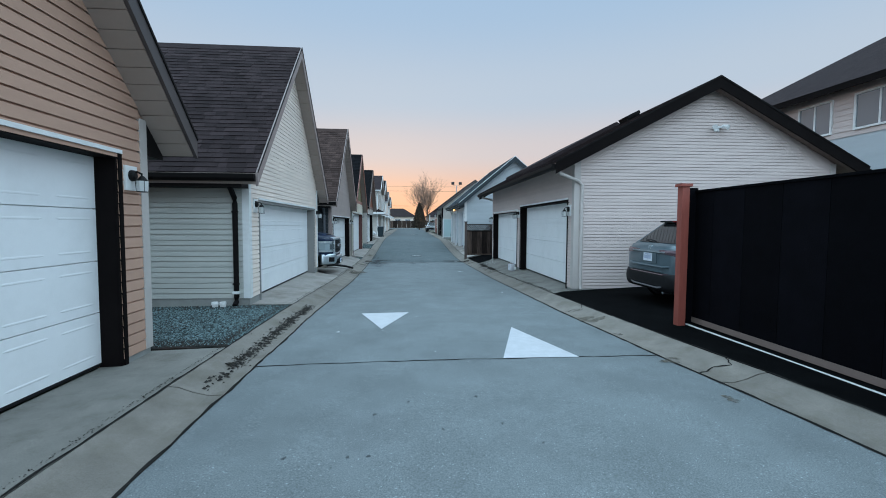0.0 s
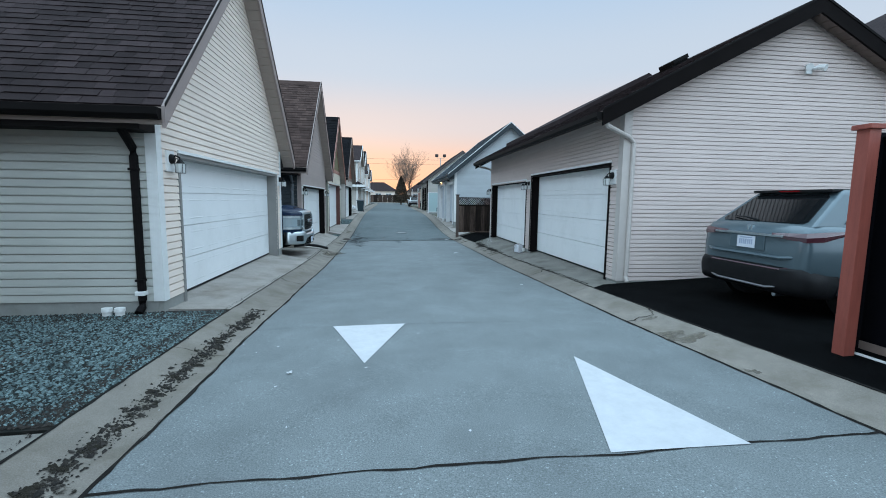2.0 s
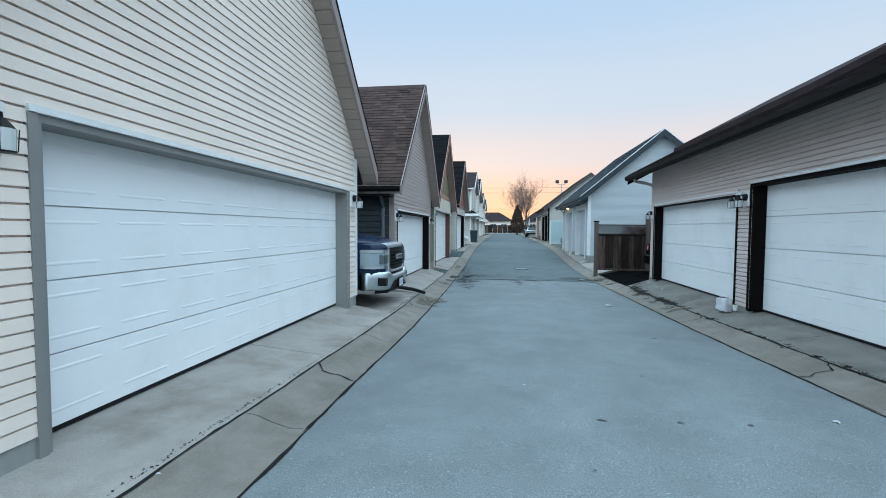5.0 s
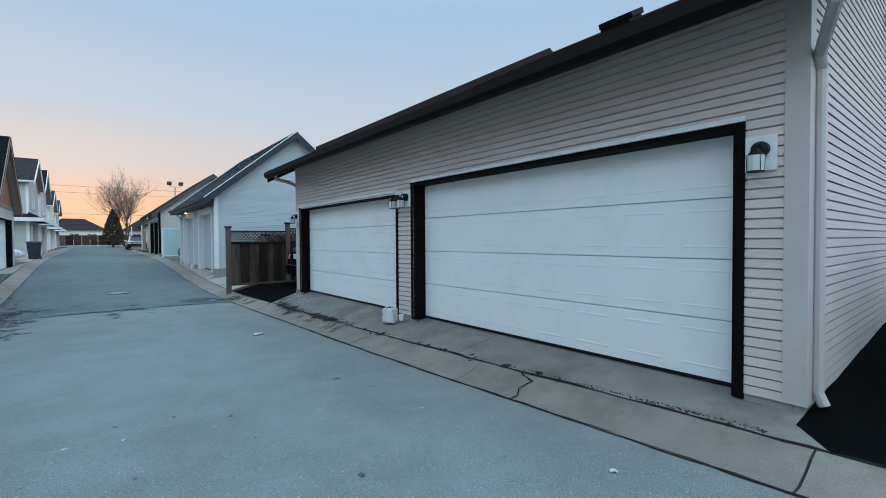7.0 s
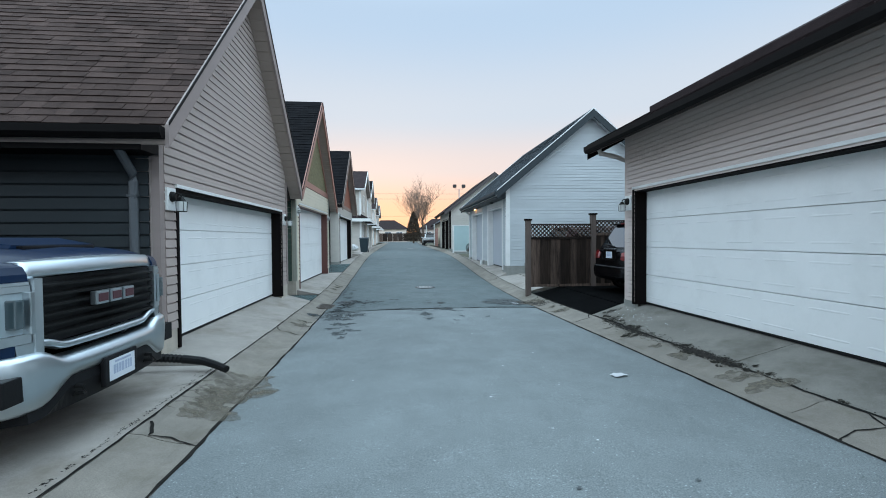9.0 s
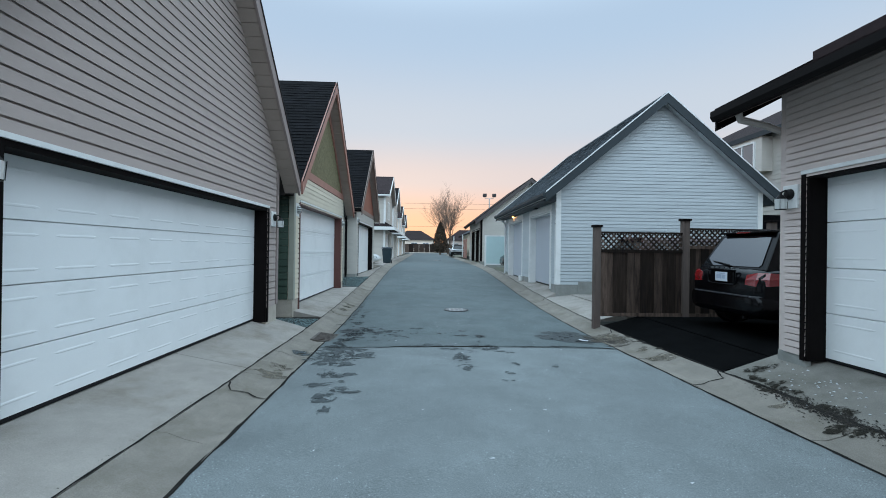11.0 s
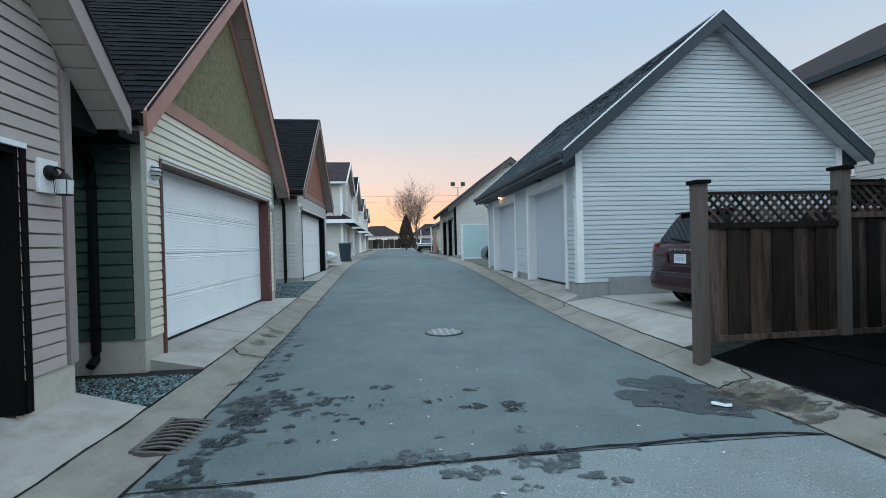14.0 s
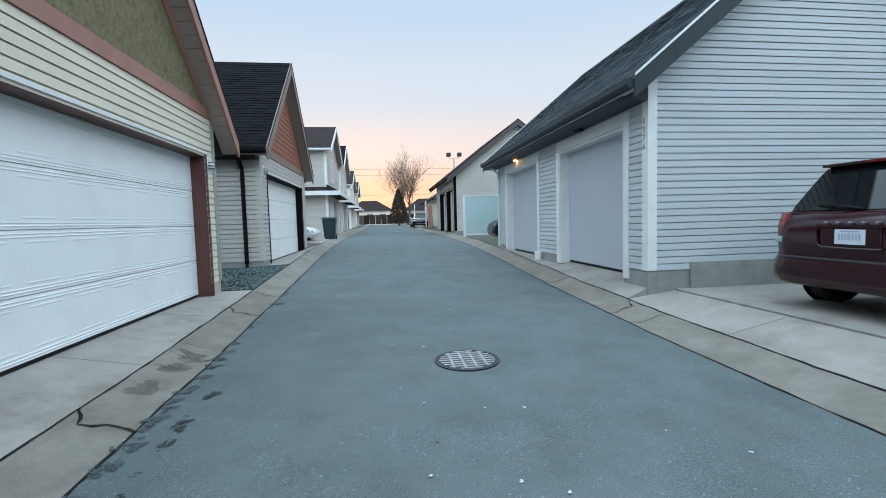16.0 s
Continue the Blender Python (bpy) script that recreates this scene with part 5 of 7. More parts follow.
def pickup(place):
    """A full-size pickup, nose at y=0 facing -y, length along +y."""
    c = thing("pickup_truck", "dark navy pickup truck with chrome front and black grille", "truck", place=place)
    p = M["paint_navy"]
    w = 1.02
    # hood and fenders
    bm = bmesh.new()
    hs = [(0.14, 0.62, 0.95, 1.17), (0.22, 0.86, 0.80, 1.215), (0.38, 0.955, 0.62, 1.25), (0.6, 0.985, 0.55, 1.265), (1.2, 1.0, 0.52, 1.29), (1.75, 1.0, 0.50, 1.31), (2.0, 1.0, 0.50, 1.31)]
    loft(bm, [ring(y, w * f, z0, z1, 0.045, 0.09) for y, f, z0, z1 in hs])
    part("hood", bm, p, c, smooth=True)
    bm = bmesh.new()
    loft(bm, [ring(y, w * f, z0, z1, 0.0, 0.03) for y, f, z0, z1 in [(2.0, 1.0, 0.5, 1.3), (3.5, 1.0, 0.5, 1.3), (4.2, 1.0, 0.5, 1.3), (6.0, 0.99, 0.55, 1.3)]])
    part("body", bm, p, c, smooth=True)
    # hood scoop
    bm = bmesh.new()
    loft(bm, [[(-0.42, 0.40, 1.285), (0.42, 0.40, 1.285), (0.40, 0.40, 1.31), (-0.40, 0.40, 1.31)], [(-0.50, 0.72, 1.30), (0.50, 0.72, 1.30), (0.46, 0.72, 1.365), (-0.46, 0.72, 1.365)], [(-0.46, 1.5, 1.32), (0.46, 1.5, 1.32), (0.42, 1.5, 1.345), (-0.42, 1.5, 1.345)]])
    part("hood_scoop", bm, p, c)
    part("scoop_insert", box_bm(-0.36, 0.36, 1.275, 0.36, 0.44, 1.305, 0.008), M["black_plastic"], c)
    # cab
    bm = bmesh.new()
    low = [(-0.93, 1.75, 1.28), (0.93, 1.75, 1.28), (0.95, 4.1, 1.28), (-0.95, 4.1, 1.28)]
    top = [(-0.74, 2.55, 1.90), (0.74, 2.55, 1.90), (0.76, 3.9, 1.90), (-0.76, 3.9, 1.90)]
    loft(bm, [low, top])
    bmesh.ops.bevel(bm, geom=list(bm.edges), offset=0.05, segments=3, affect="EDGES")
    part("cab", bm, p, c)
    bm = bmesh.new()
    quad_panel(bm, [(-0.84, 1.87, 1.36), (0.84, 1.87, 1.36), (0.69, 2.46, 1.83), (-0.69, 2.46, 1.83)], (0, -0.62, 0.8), 0.012)
    part("windscreen", bm, M["car_glass"], c, "dark glass")
    for sx in (-1, 1):
        for a, b in ((2.0, 2.95), (3.05, 3.9)):
            bm = bmesh.new()
            quad_panel(bm, [(sx * 0.92, a, 1.36), (sx * 0.92, b, 1.36), (sx * 0.78, b - 0.05, 1.82), (sx * 0.78, max(a + 0.1, 2.55), 1.82)], (sx, 0, 0.25), 0.012)
            part("side_window", bm, M["car_glass"], c, "dark glass")
        bm = bmesh.new()
        box(bm, sx * 1.02, 2.05, 1.32, sx * 1.28, 2.18, 1.62, 0.03)
        part("wing_mirror", bm, M["black_plastic"], c)
        for y in (1.05, 4.7):
            wheel(c, sx * 0.88, y, 0.42, 0.27, sx)
            bm = bmesh.new()
            bmesh.ops.create_circle(bm, cap_ends=True, segments=28, radius=0.50, matrix=pose(sx * (w + 0.002), y, 0.46, 0, 90, 0))
            part("wheel_arch", bm, M["black_plastic"], c)
    # grille
    g = part("grille", box_bm(-0.63, 0.075, 0.66, 0.63, 0.16, 1.10), M["black_plastic"], c, "black slatted grille")
    for k in range(6):
        z = 0.70 + 0.066 * k
        bm = bmesh.new()
        loft(bm, [[(-0.64, 0.10, z), (-0.64, 0.045, z + 0.006), (-0.64, 0.045, z + 0.022), (-0.64, 0.10, z + 0.04)], [(0.0, 0.07, z), (0.0, 0.012, z + 0.006), (0.0, 0.012, z + 0.022), (0.0, 0.07, z + 0.04)], [(0.64, 0.10, z), (0.64, 0.045, z + 0.006), (0.64, 0.045, z + 0.022), (0.64, 0.10, z + 0.04)]])
        part("grille_bar", bm, M["black_metal"], g)
    # emblem as three plain blocks
    for x in (-0.16, 0.0, 0.16):
        bm = bmesh.new()
        box(bm, x - 0.068, -0.03, 0.865, x + 0.068, 0.02, 0.965, 0.012)
        e = part("emblem_block", bm, M["chrome"], c, "red block in a chrome edge")
        part("emblem_face", box_bm(x - 0.05, -0.036, 0.885, x + 0.05, -0.029, 0.945), M["emblem_red"], e)
    # chrome surround: top bar, side uprights, lower sweep
    bm = bmesh.new()
    bars = []
    for i in range(33):
        x = -0.70 + 1.40 * i / 32
        yy = 0.06 + 0.165 * x * x
        z0, z1 = 1.11 - 0.036 * x * x, 1.22 - 0.036 * x * x
        bars.append([(x, yy + 0.02, z0), (x, yy - 0.045, z0 + 0.006), (x, yy - 0.05, z0 + 0.03), (x, yy - 0.03, z1 - 0.02), (x, yy - 0.005, z1), (x, yy + 0.10, z1 + 0.004)])
    loft(bm, bars)
    part("grille_top_bar", bm, M["chrome"], c, "bright chrome bar", smooth=True)
    for sx in (-1, 1):
        bm = bmesh.new()
        loft(bm, [[(sx * 0.64, 0.12, z), (sx * 0.64, 0.03, z), (sx * 0.69, 0.04, z), (sx * 0.70, 0.14, z)] for z in (0.62, 0.85, 1.10)])
        part("grille_upright", bm, M["chrome"], c)
        # headlamp: lens, dark projector, chrome frame round it, painted wing above and below
        def lamp_ring(z, grow, x_in=0.70):
            return [(sx * x_in, 0.16, z), (sx * x_in, 0.07 - grow, z), (sx * (0.86 + 0.3 * grow), 0.115 - grow, z), (sx * (0.985 + 0.6 * grow), 0.32 - grow, z), (sx * (1.0 + 0.4 * grow), 0.55, z), (sx * 0.9, 0.5, z)]
        bm = bmesh.new()
        loft(bm, [lamp_ring(z, 0.0) for z in (0.76, 1.02)])
        h = part("head_lamp", bm, M["clear_lens"], c, "clear lens in a chrome housing")
        bm = bmesh.new()
        box(bm, sx * 0.765, 0.045, 0.80, sx * 0.825, 0.12, 0.98, 0.01)
        part("projector", bm, M["lamp_inner"], h)
        bm = bmesh.new()
        box(bm, sx * 0.875, 0.10, 0.80, sx * 0.90, 0.2, 0.98, 0.008)
        part("projector", bm, M["lamp_inner"], h)
        for z0, z1 in ((0.70, 0.758), (1.022, 1.06)):
            bm = bmesh.new()
            loft(bm, [lamp_ring(z0, 0.012), lamp_ring(z1, 0.012)])
            part("lamp_frame", bm, M["chrome"], h)
        bm = bmesh.new()
        box(bm, sx * 0.70, 0.03, 0.758, sx * 0.735, 0.12, 1.022, 0.006)
        part("lamp_frame", bm, M["chrome"], h)
        bm = bmesh.new()
        loft(bm, [lamp_ring(1.085, 0.0), lamp_ring(1.13, -0.005), lamp_ring(1.175, -0.03), lamp_ring(1.20, -0.09)])
        part("wing_top", bm, p, c)
        bm = bmesh.new()
        loft(bm, [lamp_ring(1.062, 0.006), lamp_ring(1.083, 0.006)])
        part("wing_chrome_strip", bm, M["chrome"], c)
        bm = bmesh.new()
        loft(bm, [lamp_ring(0.56, -0.01, 0.80), lamp_ring(0.698, -0.004, 0.80)])
        part("wing_lower", bm, p, c)
        bm = bmesh.new()
        loft(bm, [[(sx * 0.64, 0.14, z), (sx * 0.64, 0.04, z), (sx * xo, 0.075, z), (sx * xo, 0.16, z)] for z, xo in ((0.58, 0.72), (0.64, 0.79), (0.698, 0.80))])
        part("grille_foot", bm, M["chrome"], c)
    # bumper: chrome beam swept back at the corners, dark lower valance
    def ease(v, a, b):
        f = min(1.0, max(0.0, (v - a) / (b - a)))
        return f * f * (3 - 2 * f)
    rows_, low_, sweep_ = [], [], []
    for i in range(49):
        x = -1.02 + 2.04 * i / 48
        ax = abs(x)
        y = -0.04 + 0.10 * ax * ax + 0.34 * ease(ax, 0.72, 1.04) ** 2
        zt = 0.55 + 0.075 * ease(ax, 0.50, 0.68) - 0.02 * ease(ax, 0.9, 1.02)
        zb = 0.405 - 0.14 * ease(ax, 0.42, 0.70)
        m = zt - zb
        rows_.append([(x, y + 0.12, zt + 0.015), (x, y + 0.03, zt + 0.008), (x, y + 0.004, zt - 0.012), (x, y - 0.004, zt - 0.03), (x, y - 0.012, zt - 0.3 * m), (x, y - 0.006, zt - 0.6 * m), (x, y + 0.004, zb + 0.035), (x, y + 0.012, zb + 0.02), (x, y + 0.04, zb), (x, y + 0.12, zb)])
        if ax < 0.80:
            low_.append([(x, y + 0.03, zb + 0.03), (x, y + 0.02, zb - 0.06), (x, y + 0.05, 0.20), (x, y + 0.3, 0.17), (x, y + 0.3, zb + 0.03)])
        if ax < 0.70:
            zz = 0.625 + 0.05 * ease(ax, 0.44, 0.62)
            yy = 0.0 + 0.10 * ax * ax
            sweep_.append([(x, yy + 0.06, zz + 0.03), (x, yy + 0.005, zz + 0.026), (x, yy - 0.006, zz + 0.005), (x, yy + 0.008, zz - 0.02), (x, yy + 0.06, zz - 0.03)])
    bm = bmesh.new()
    loft(bm, rows_)
    part("bumper", bm, M["chrome"], c, "bright chrome bumper", smooth=True)
    bm = bmesh.new()
    loft(bm, sweep_)
    part("grille_lower_sweep", bm, M["chrome"], c, smooth=True)
    bm = bmesh.new()
    loft(bm, low_)
    part("valance", bm, M["black_plastic"], c, "matt black lower valance")
    for sx in (-1, 1):
        bm = bmesh.new()
        tube(bm, [(sx * 0.42, 0.06, 0.33), (sx * 0.42, -0.05, 0.33), (sx * 0.42, -0.06, 0.28), (sx * 0.42, 0.05, 0.27)], 0.016, 7)
        part("tow_hook", bm, M["black_metal"], c)
        bm = bmesh.new()
        box(bm, sx * 0.80, 0.03, 0.36, sx * 0.95, 0.2, 0.52, 0.015)
        part("fog_lamp_recess", bm, M["black_plastic"], c)
    part("plate_bracket", box_bm(-0.20, -0.055, 0.24, 0.20, -0.02, 0.46, 0.01), M["black_plastic"], c)
    licence_plate(c, pose(0, -0.056, 0.35))
    return c


pickup(pose(-2.41, 16.46, -0.09, 0, 0, 90) @ pose(0, 0, 0, 0, 0, 0))

wagon("car", "dark car with its nose past the pale garage", pose(8.55, 39.62, 0.0, 0, 0, 90), "paint_black", L=4.5, W=1.78, H=1.75, belt=1.2, tail="square")

# black corrugated drain hose across the pad
t = thing("drain_hose", "black corrugated drain hose lying on the pad", "hose", place=pose(-2.75, 17.85, -0.13))
bm = bmesh.new()
pts, rad = [], []
for i in range(60):
    f = i / 59
    pts.append((-0.6 + 1.28 * f, 0.1 * math.sin(2.2 * f) - 0.14 * max(0.0, f - 0.75) * 4 * f, 0.11 - 0.10 * f - 0.06 * f ** 3))
    rad.append((0.05 if i % 2 else 0.042) if f < 0.6 else 0.048 - 0.02 * (f - 0.6))
tube(bm, pts, rad, 10)
part("hose", bm, M["black_plastic"], t)

# ---- black gate with its red-brown post ----
gate = thing("gate", "tall black board gate on a track", "gate")
for k in range(15):
    y1 = 6.60 - 0.60 * k
    part("gate_board", box_bm(4.66, y1 - 0.594, 0.17, 4.70, y1, 2.13, 0.004), M["fence_black"], gate)
part("gate_rail", box_bm(4.64, -2.4, 2.13, 4.72, 6.6, 2.16), M["fence_black"], gate)
part("gate_rail", box_bm(4.65, -2.4, 0.09, 4.71, 6.6, 0.17), M["trim_brown"], gate)
t = thing("gate_post", "red-brown wooden gate post with a cap", "post", place=pose(4.42, 6.35, 0))
part("post", box_bm(-0.06, -0.06, -0.1, 0.06, 0.06, 2.21, 0.006), M["wood_red"], t)
part("cap", box_bm(-0.09, -0.09, 2.21, 0.09, 0.09, 2.255, 0.008), M["wood_red"], t)
part("foot", box_bm(-0.12, -0.1, -0.1, 0.1, 0.1, 0.02, 0.01), M["footing"], t)
t = thing("gate_post", "black steel gate post", "post", place=pose(4.56, 6.45, 0))
part("post", box_bm(-0.07, -0.05, -0.1, 0.13, 0.05, 2.20, 0.005), M["fence_black"], t)
t = thing("gate_track", "pale steel gate track on the ground", "gate track")
part("track", box_bm(4.52, -3.0, -0.02, 4.555, 6.35, 0.075, 0.005), M["trim_white"], t)

t = thing("screen_panel", "black screen panel behind the garage corner", "screen", place=pose(10.75, 30.2, -0.2))
part("panel", box_bm(0, 0, 0.1, 2.2, 0.04, 2.75), M["fence_black"], t)
for x in (0.0, 2.14):
    part("post", box_bm(x, 0.045, 0.0, x + 0.06, 0.1, 2.78), M["fence_black"], t)

t = thing("fence", "red-brown board fence past the garage gable", "fence", place=pose(11.2, 10.2, 0.2))
for k in range(12):
    part("fence_board", box_bm(k * 0.25, 0.0, 0.0, k * 0.25 + 0.24, 0.025, 1.95, 0.003), M["wood_red"], t)
for z in (0.25, 1.6):
    part("rail", box_bm(0.0, 0.027, z, 3.0, 0.07, z + 0.09), M["wood_red"], t)

# ---- cedar fence with lattice ----
fence = thing("fence", "weathered cedar board fence with a lattice top", "fence", place=pose(3.42, 24.82, -0.32))
for x, h in ((0.04, 2.05), (1.94, 2.21), (3.84, 2.21), (5.74, 2.21), (7.6, 2.21)):
    post = part("post", box_bm(x - 0.068, -0.068, -0.1, x + 0.068, 0.068, h, 0.008), M["wood_post"], fence)
    part("post_cap", box_bm(x - 0.095, -0.095, h, x + 0.095, 0.095, h + 0.045, 0.010), M["trim_black"], post)
rng = random.Random(8)
for x0, x1, zt in ((0.108, 1.872, 1.92), (2.008, 3.772, 2.02), (3.908, 5.672, 2.02), (5.808, 7.532, 2.02)):
    part("rail", box_bm(x0, -0.03, zt, x1, 0.03, zt + 0.04), M["wood_old"], fence)
    part("rail", box_bm(x0, -0.035, zt - 0.40, x1, 0.035, zt - 0.33), M["wood_old"], fence)
    part("rail", box_bm(x0, -0.03, 0.18, x1, 0.03, 0.25), M["wood_old"], fence)
    n = 12
    for k in range(n):
        a = x0 + (x1 - x0) * k / n
        b = x0 + (x1 - x0) * (k + 1) / n
        off = 0.010 if k % 2 else -0.014
        part("fence_board", box_bm(a - 0.012, off - 0.009, 0.19 + rng.uniform(-0.02, 0.02), b + 0.012, off + 0.009, zt - 0.39, 0.002), M["wood_old"], fence)
    z0, z1 = zt - 0.33, zt
    hh = z1 - z0
    k = -hh
    while k < x1 - x0:
        for d in (1, -1):
            a0, a1 = (k, k + hh) if d > 0 else (k + hh, k)
            p, q = (x0 + a0, z0), (x0 + a1, z1)

            dx = q[0] - p[0]
            t0 = max(0.0, min((x0 - p[0]) / dx, (x1 - p[0]) / dx))
            t1 = min(1.0, max((x0 - p[0]) / dx, (x1 - p[0]) / dx))
            if t1 - t0 > 0.05:
                A = (p[0] + dx * t0, z0 + hh * t0)
                B = (p[0] + dx * t1, z0 + hh * t1)
                bm = bmesh.new()
                yy = 0.004 if d > 0 else -0.010
                dv = Vector((B[0] - A[0], B[1] - A[1])).normalized()
                nx, nz = -dv.y * 0.018, dv.x * 0.018
                prism(bm, [(A[0] + nx, A[1] + nz), (B[0] + nx, B[1] + nz), (B[0] - nx, B[1] - nz), (A[0] - nx, A[1] - nz)], along_y, yy, yy + 0.006)
                part("lattice_slat", bm, M["wood_old"], fence)
        k += 0.115

# ---- lane beyond: garages and houses further on ----
def window(parent, place, w, h, frame_mt="trim_white", mull=True, name="window"):
    t = part(name, box_bm(-w / 2, -0.02, 0, w / 2, 0.03, h), M["window_glass"], parent, "dark reflecting window pane", place)
    for a in ((-w / 2 - 0.07, -0.07, w / 2 + 0.07, 0.0), (-w / 2 - 0.07, h, w / 2 + 0.07, h + 0.07), (-w / 2 - 0.07, 0.0, -w / 2, h), (w / 2, 0.0, w / 2 + 0.07, h)):
        part("window_frame", box_bm(a[0], -0.06, a[1], a[2], 0.03, a[3]), M[frame_mt], t)
    if mull:
        part("mullion", box_bm(-0.03, -0.045, 0, 0.03, -0.021, h), M[frame_mt], t)
    return t


far_spec = {**COMMON, "front": "greywhite", "side": "greywhite", "course": 0.16, "roof": "shingle_brown", "corner": "trim_black", "soffit": "trim_brown", "barge": "trim_dark", "foot": 0.1, "boxed": False, "detail": False, "seed": 41,
            "left_holes": ((-5.6, -3.2, 2.75), (-2.7, -0.5, 2.75))}
r3, _, r3_lane, _, _ = gable_garage("garage", "grey-white gabled garage with dark-cased doors further on", pose(0, 46.1, 0), 3.72, 10.6, 7.5, 0.36, 3.28, math.atan2(6.25 - 3.28, 3.85), 0.42, 0.3, far_spec)
for a, b in ((-5.6, -3.2), (-2.7, -0.5)):
    opening_trim(r3_lane, None, a, b, 0.36, 2.75, M["trim_black"], M["trim_black"])
    garage_door(r3, side_place(pose(0, 0, 0), 3.72, -1, 0) @ pose(a + 0.03, 0.2, 0.36), b - a - 0.06, 2.35, M["greywhite"], 4)
r4_spec = {**far_spec, "left_holes": (), "front": "yellow", "side": "yellow", "roof": "shingle_grey"}
gable_garage("garage", "yellowish house with a grey shingle roof far along", pose(0, 64.0, 0), 5.2, 13.0, 14.0, 0.4, 3.2, math.atan2(2.6, 4.4), 0.5, 0.4, r4_spec)

M["panel_teal"] = material("pale_teal_panel", (0.42, 0.56, 0.57), 0.5, 0.04, 2, 0.03, 40)
# pale blue panel gate and red fence
t = thing("panel_gate", "pale blue panel gate in a white frame", "gate", place=pose(3.50, 42.5, 0.2))
part("panel", box_bm(0.1, -0.02, 0.2, 3.4, 0.02, 1.88), M["panel_teal"], t)
for a in ((0.0, 0.0, 0.1, 1.95), (3.4, 0.0, 3.5, 1.95)):
    part("post", box_bm(a[0], -0.05, -0.1, a[2], 0.05, a[3], 0.005), M["trim_white"], t)
for z in (0.14, 1.88):
    part("rail", box_bm(0.1, -0.035, z, 3.4, 0.035, z + 0.07), M["trim_white"], t)
t = thing("fence", "red-brown stained wooden fence with lattice far along", "fence", place=pose(3.9, 58.5, 0.36))
for k in range(11):
    part("fence_board", box_bm(0.0, k * 0.3, 0.05, 0.03, k * 0.3 + 0.29, 1.7), M["trim_rust"], t)
part("rail", box_bm(-0.02, 0, 1.7, 0.05, 3.3, 1.95), M["trim_rust"], t)
t = thing("fence", "low brown board fence across the far road", "fence", place=pose(-30, 108, 0.6))
for k in range(60):
    part("fence_board", box_bm(k * 1.1, 0, 0.05, k * 1.1 + 1.06, 0.05, 1.75), M["wood_old"], t)
part("rail", box_bm(0, -0.03, 1.75, 66, 0.08, 1.82), M["wood_old"], t)
t = thing("fence", "brown wooden fence panel beyond the houses", "fence", place=pose(-3.6, 66.5, 0.4))
for k in range(8):
    part("fence_board", box_bm(-2.4 + k * 0.3, 0, 0.05, -2.4 + k * 0.3 + 0.29, 0.03, 1.8), M["wood_old"], t)
for k in range(10):
    part("fence_board", box_bm(0, k * 0.3, 0.05, 0.03, k * 0.3 + 0.29, 1.8), M["wood_old"], t)


